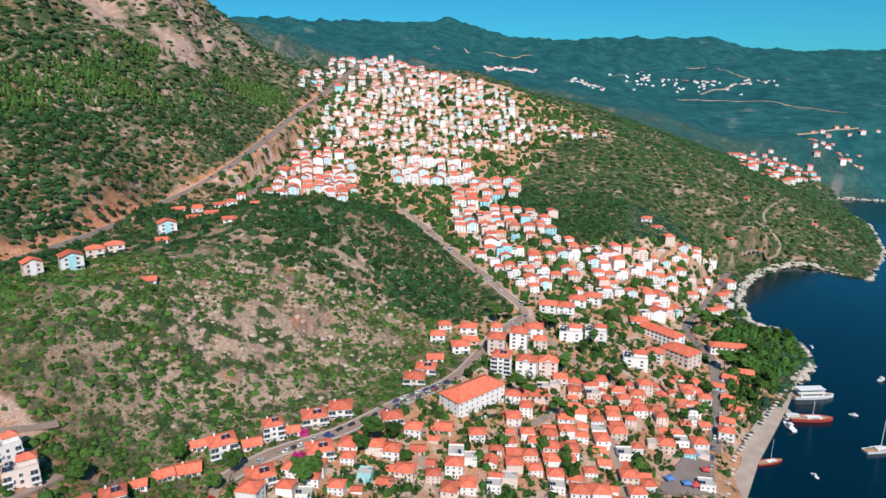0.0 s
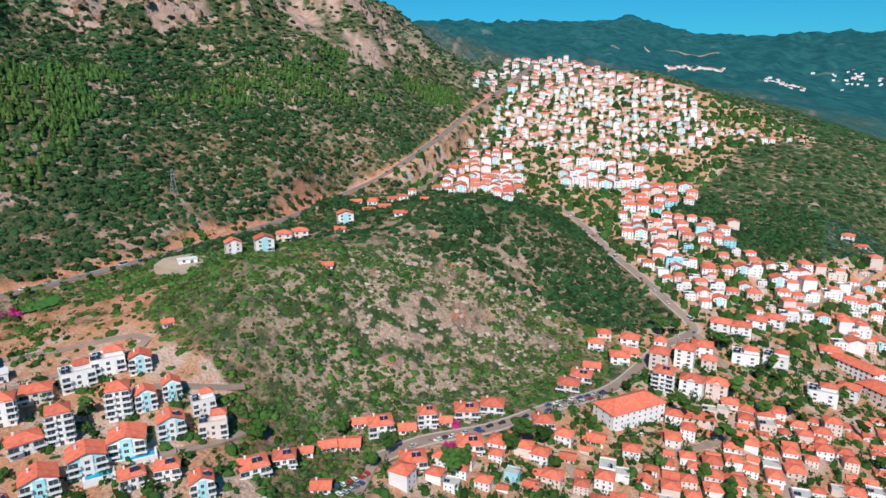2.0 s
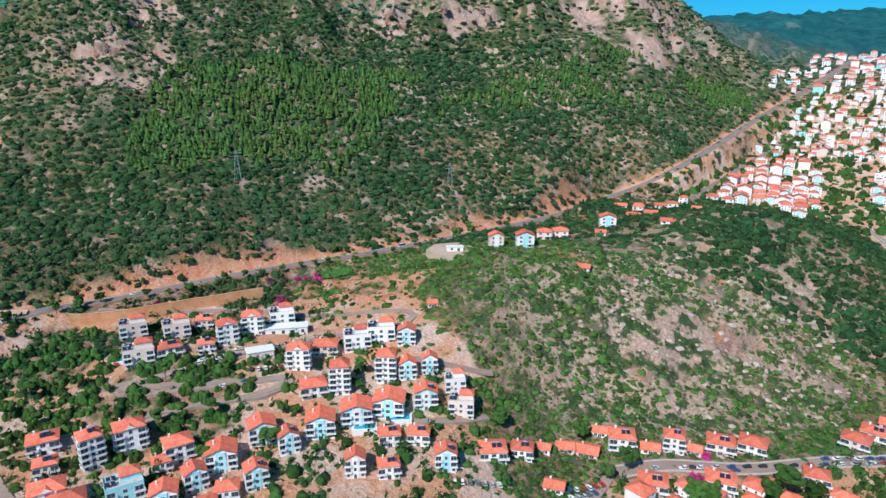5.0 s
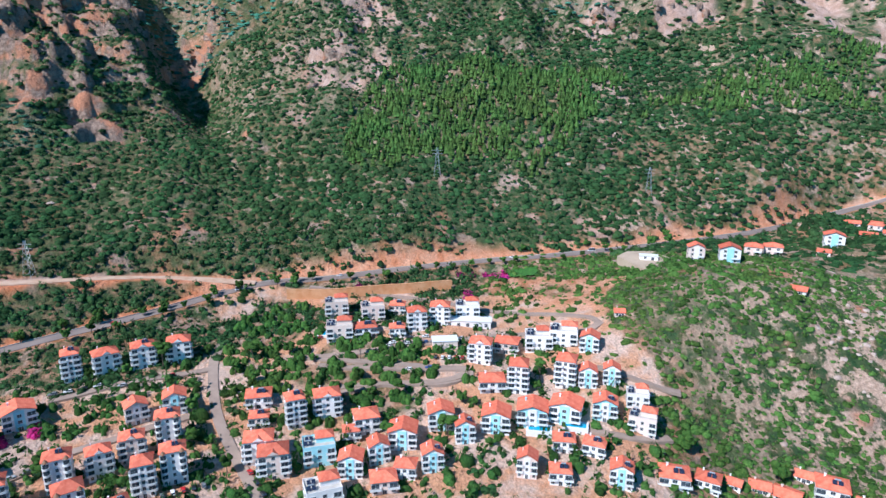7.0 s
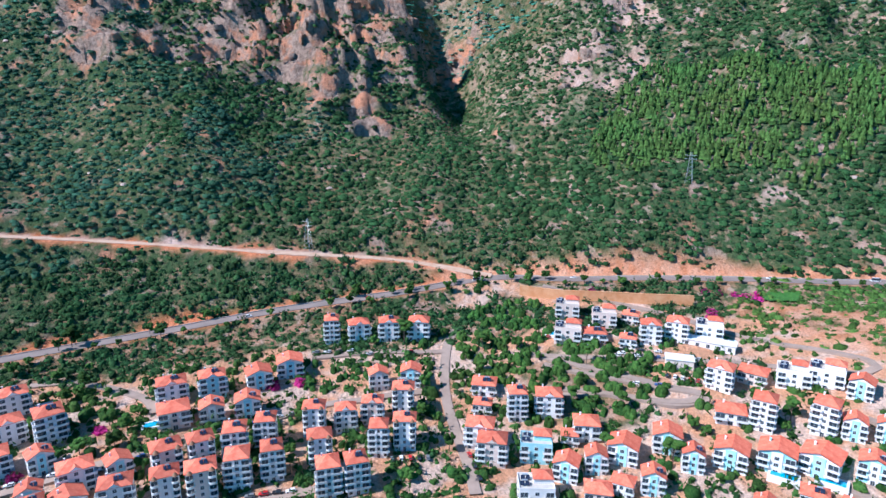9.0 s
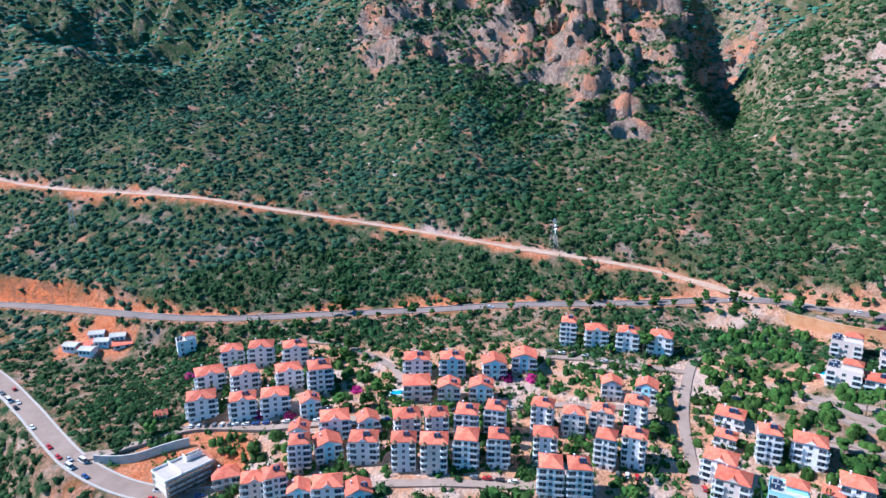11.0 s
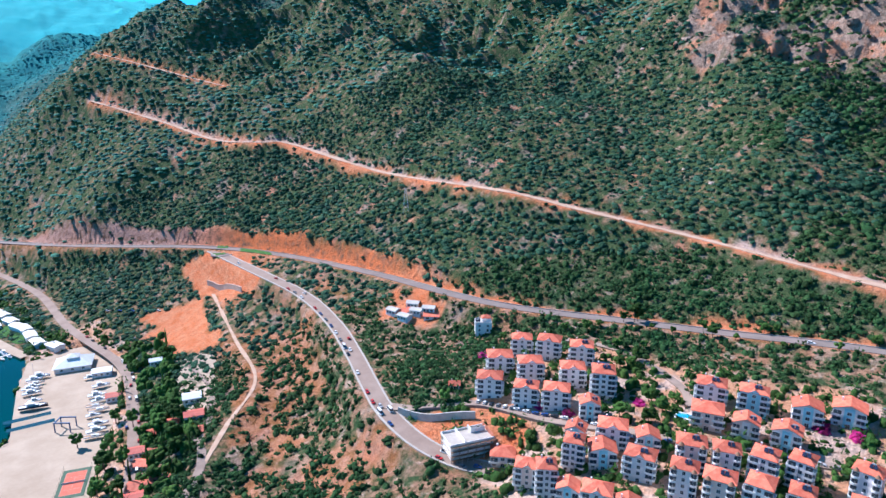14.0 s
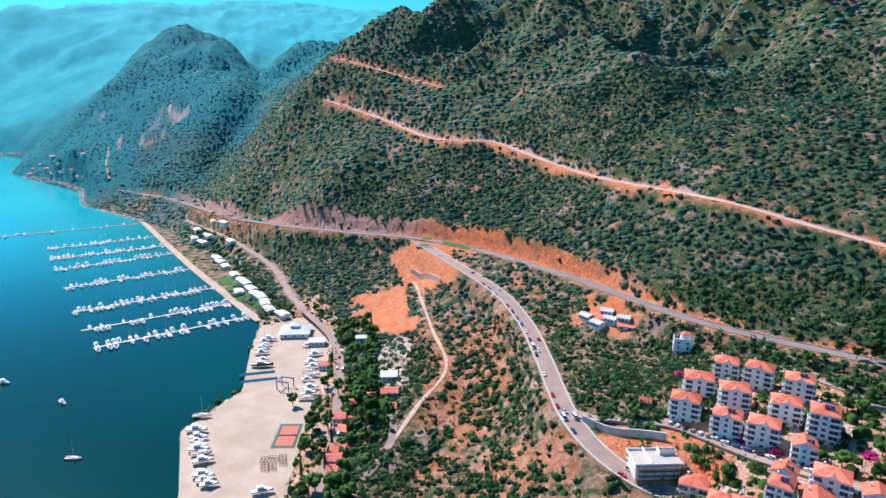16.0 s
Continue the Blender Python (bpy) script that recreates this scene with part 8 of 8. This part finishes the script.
# steel trestles laid out beside the court
trestle = None
for k in range(14):
    m = pose(court_x + 14 - 5.2 * (k % 3) + moor.uniform(-0.8, 0.8), court_y + 24 + 3.4 * (k // 3), 2.2, 0, 0, court_turn + 90 + moor.uniform(-6, 6))
    if trestle is None:
        trestle = tagged(new("boat_trestle"), "long rusty steel boat trestle lying in the yard", "trestle", "trestles")
        for v in (-0.9, 0.9):
            bm = bmesh.new()
            box(bm, -2.4, v - 0.09, 0.8, 2.4, v + 0.09, 1.0)
            part("rail", finished("rail", bm, m_rust), trestle)
        for u in (-2.2, 0.0, 2.2):
            bm = bmesh.new()
            box(bm, u - 0.08, -1.0, 0.0, u + 0.08, -0.8, 0.8)
            box(bm, u - 0.08, 0.8, 0.0, u + 0.08, 1.0, 0.8)
            box(bm, u - 0.08, -0.8, 0.35, u + 0.08, 0.8, 0.5)
            part("leg_frame", finished("leg_frame", bm, m_rust), trestle)
        trestle.matrix_basis = m
    else:
        copy_thing(trestle, m)


# ---- cars ----
def car_body(length, wide, van=False):
    """A car's lower body: bonnet, doors, boot and wheel arches in one lofted shell."""
    prof = ((-0.5, 0.45, 0.80), (-0.46, 0.28, 0.92), (0.30, 0.28, 0.92), (0.44, 0.28, 0.82), (0.5, 0.42, 0.66))
    bm = bmesh.new()
    rings = []
    for u, z0, z1 in prof:
        w = wide / 2 * (0.9 if abs(u) > 0.45 else 1.0)
        rings.append([bm.verts.new(p) for p in ((-w, u * length, z0), (w, u * length, z0), (w, u * length, z1 - 0.1), (w * 0.9, u * length, z1), (-w * 0.9, u * length, z1), (-w, u * length, z1 - 0.1))])
    for a, b in zip(rings, rings[1:]):
        for k in range(6):
            bm.faces.new((a[k], a[(k + 1) % 6], b[(k + 1) % 6], b[k]))
    bm.faces.new(rings[0][::-1])
    bm.faces.new(rings[-1])
    return bm


def car_cabin(length, wide, high, van=False):
    bm = bmesh.new()
    y0, y1 = -0.46 * length, (0.38 if van else 0.18) * length
    lo = [bm.verts.new(p) for p in ((-wide * 0.45, y0, 0.9), (wide * 0.45, y0, 0.9), (wide * 0.45, y1, 0.9), (-wide * 0.45, y1, 0.9))]
    hi = [bm.verts.new(p) for p in ((-wide * 0.38, y0 + 0.25, high), (wide * 0.38, y0 + 0.25, high), (wide * 0.38, y1 - 0.6, high), (-wide * 0.38, y1 - 0.6, high))]
    for k in range(4):
        bm.faces.new((lo[k], lo[(k + 1) % 4], hi[(k + 1) % 4], hi[k])).material_index = 1
    bm.faces.new(hi)
    return bm


m_tyre = two_tone("tyre", (0.02, 0.02, 0.02), (0.04, 0.04, 0.04), 2.0, 0.9)


def wheel_set(wide, length):
    """Four wheels on two axles."""
    bm = bmesh.new()
    for s in (-1, 1):
        for v in (-0.31, 0.31):
            bmesh.ops.create_cone(bm, cap_ends=True, segments=8, radius1=0.32, radius2=0.32, depth=0.22, matrix=Matrix.Translation((s * wide * 0.46, v * length, 0.32)) @ Matrix.Rotation(math.pi / 2, 4, "Y"))
    for v in (-0.31, 0.31):
        box(bm, -wide * 0.46, v * length - 0.05, 0.27, wide * 0.46, v * length + 0.05, 0.37)
    return finished("wheels", bm, m_tyre)
paints = [("white", (0.78, 0.78, 0.77)), ("white", (0.80, 0.80, 0.80)), ("silver", (0.45, 0.46, 0.47)), ("grey", (0.18, 0.19, 0.20)), ("black", (0.02, 0.02, 0.025)), ("red", (0.50, 0.02, 0.02)), ("blue", (0.03, 0.08, 0.25))]
car_models = {}
drive = random.Random(21)


def put_car(x, y, turn, van=False, lift=0.0):
    k = (drive.randrange(len(paints)) if not van else 0, van)
    m = pose(x, y, height_at(x, y) + lift, 0, 0, turn)
    if k not in car_models:
        tint_name, tint_rgb = paints[k[0]]
        paint = two_tone("car_paint_" + tint_name, tint_rgb, tuple(v * 0.92 for v in tint_rgb), 0.5, 0.3)
        root = tagged(new("van" if van else "car"), tint_name + (" minibus standing by the road" if van else " car standing on the asphalt"), "van" if van else "car", "cars")
        length, wide, high = (6.2, 2.1, 2.5) if van else (4.3, 1.8, 1.48)
        part("body", finished("body", car_body(length, wide, van), paint), root)
        part("cabin", finished("cabin", car_cabin(length, wide, high, van), paint, m_glass), root)
        tagged(part("wheels", wheel_set(wide, length), root), kind="stuff")
        root.matrix_basis = m
        car_models[k] = root
        return root
    return copy_thing(car_models[k], m)


for x0, y0, x1, y1, n in CAR_ROWS:
    run = math.degrees(math.atan2(y1 - y0, x1 - x0))
    spread = math.hypot(x1 - x0, y1 - y0) / max(1, n - 1)
    for i in range(n):
        f = i / max(1, n - 1)
        put_car(x0 + (x1 - x0) * f, y0 + (y1 - y0) * f, run + (0 if spread < 4.2 else 90) + drive.uniform(-5, 5), lift=0.5)


def along(key, start, end, gap, side, chance=1.0):
    """Cars on a road, side metres to the right of its middle line."""
    pts = np.array(SMOOTH[key][0])
    way = np.gradient(pts[:, :2], axis=0)
    way /= np.linalg.norm(way, axis=1)[:, None]
    run, last = 0.0, -99.0
    for i in range(1, len(pts)):
        run += np.hypot(*(pts[i, :2] - pts[i - 1, :2]))
        if start < run < end and run - last > gap:
            last = run
            if drive.random() < chance:
                x, y = pts[i, 0] + way[i, 1] * side, pts[i, 1] - way[i, 0] * side
                c = put_car(x, y, math.degrees(math.atan2(way[i, 1], way[i, 0])) - 90 + (180 if side < 0 else 0), drive.random() < 0.14)
                c.location.z = pts[i, 2] + 0.36


along("town_road", 150, 480, 8, 4.0, 0.75)
along("town_road", 120, 480, 46, -2.2, 0.8)
along("town_road", 60, 480, 70, 1.2, 0.7)
along("main_street", 20, 330, 17, 2.0, 0.6)
along("main_street", 330, 620, 22, -2.0, 0.7)
along("highway", 350, 1500, 62, 2.2, 0.6)
along("highway", 350, 1500, 74, -2.2, 0.6)
along("harbour_street", 10, 300, 12, 2.4, 0.7)
along("yard_road", 60, 330, 11, 3.0, 0.6)
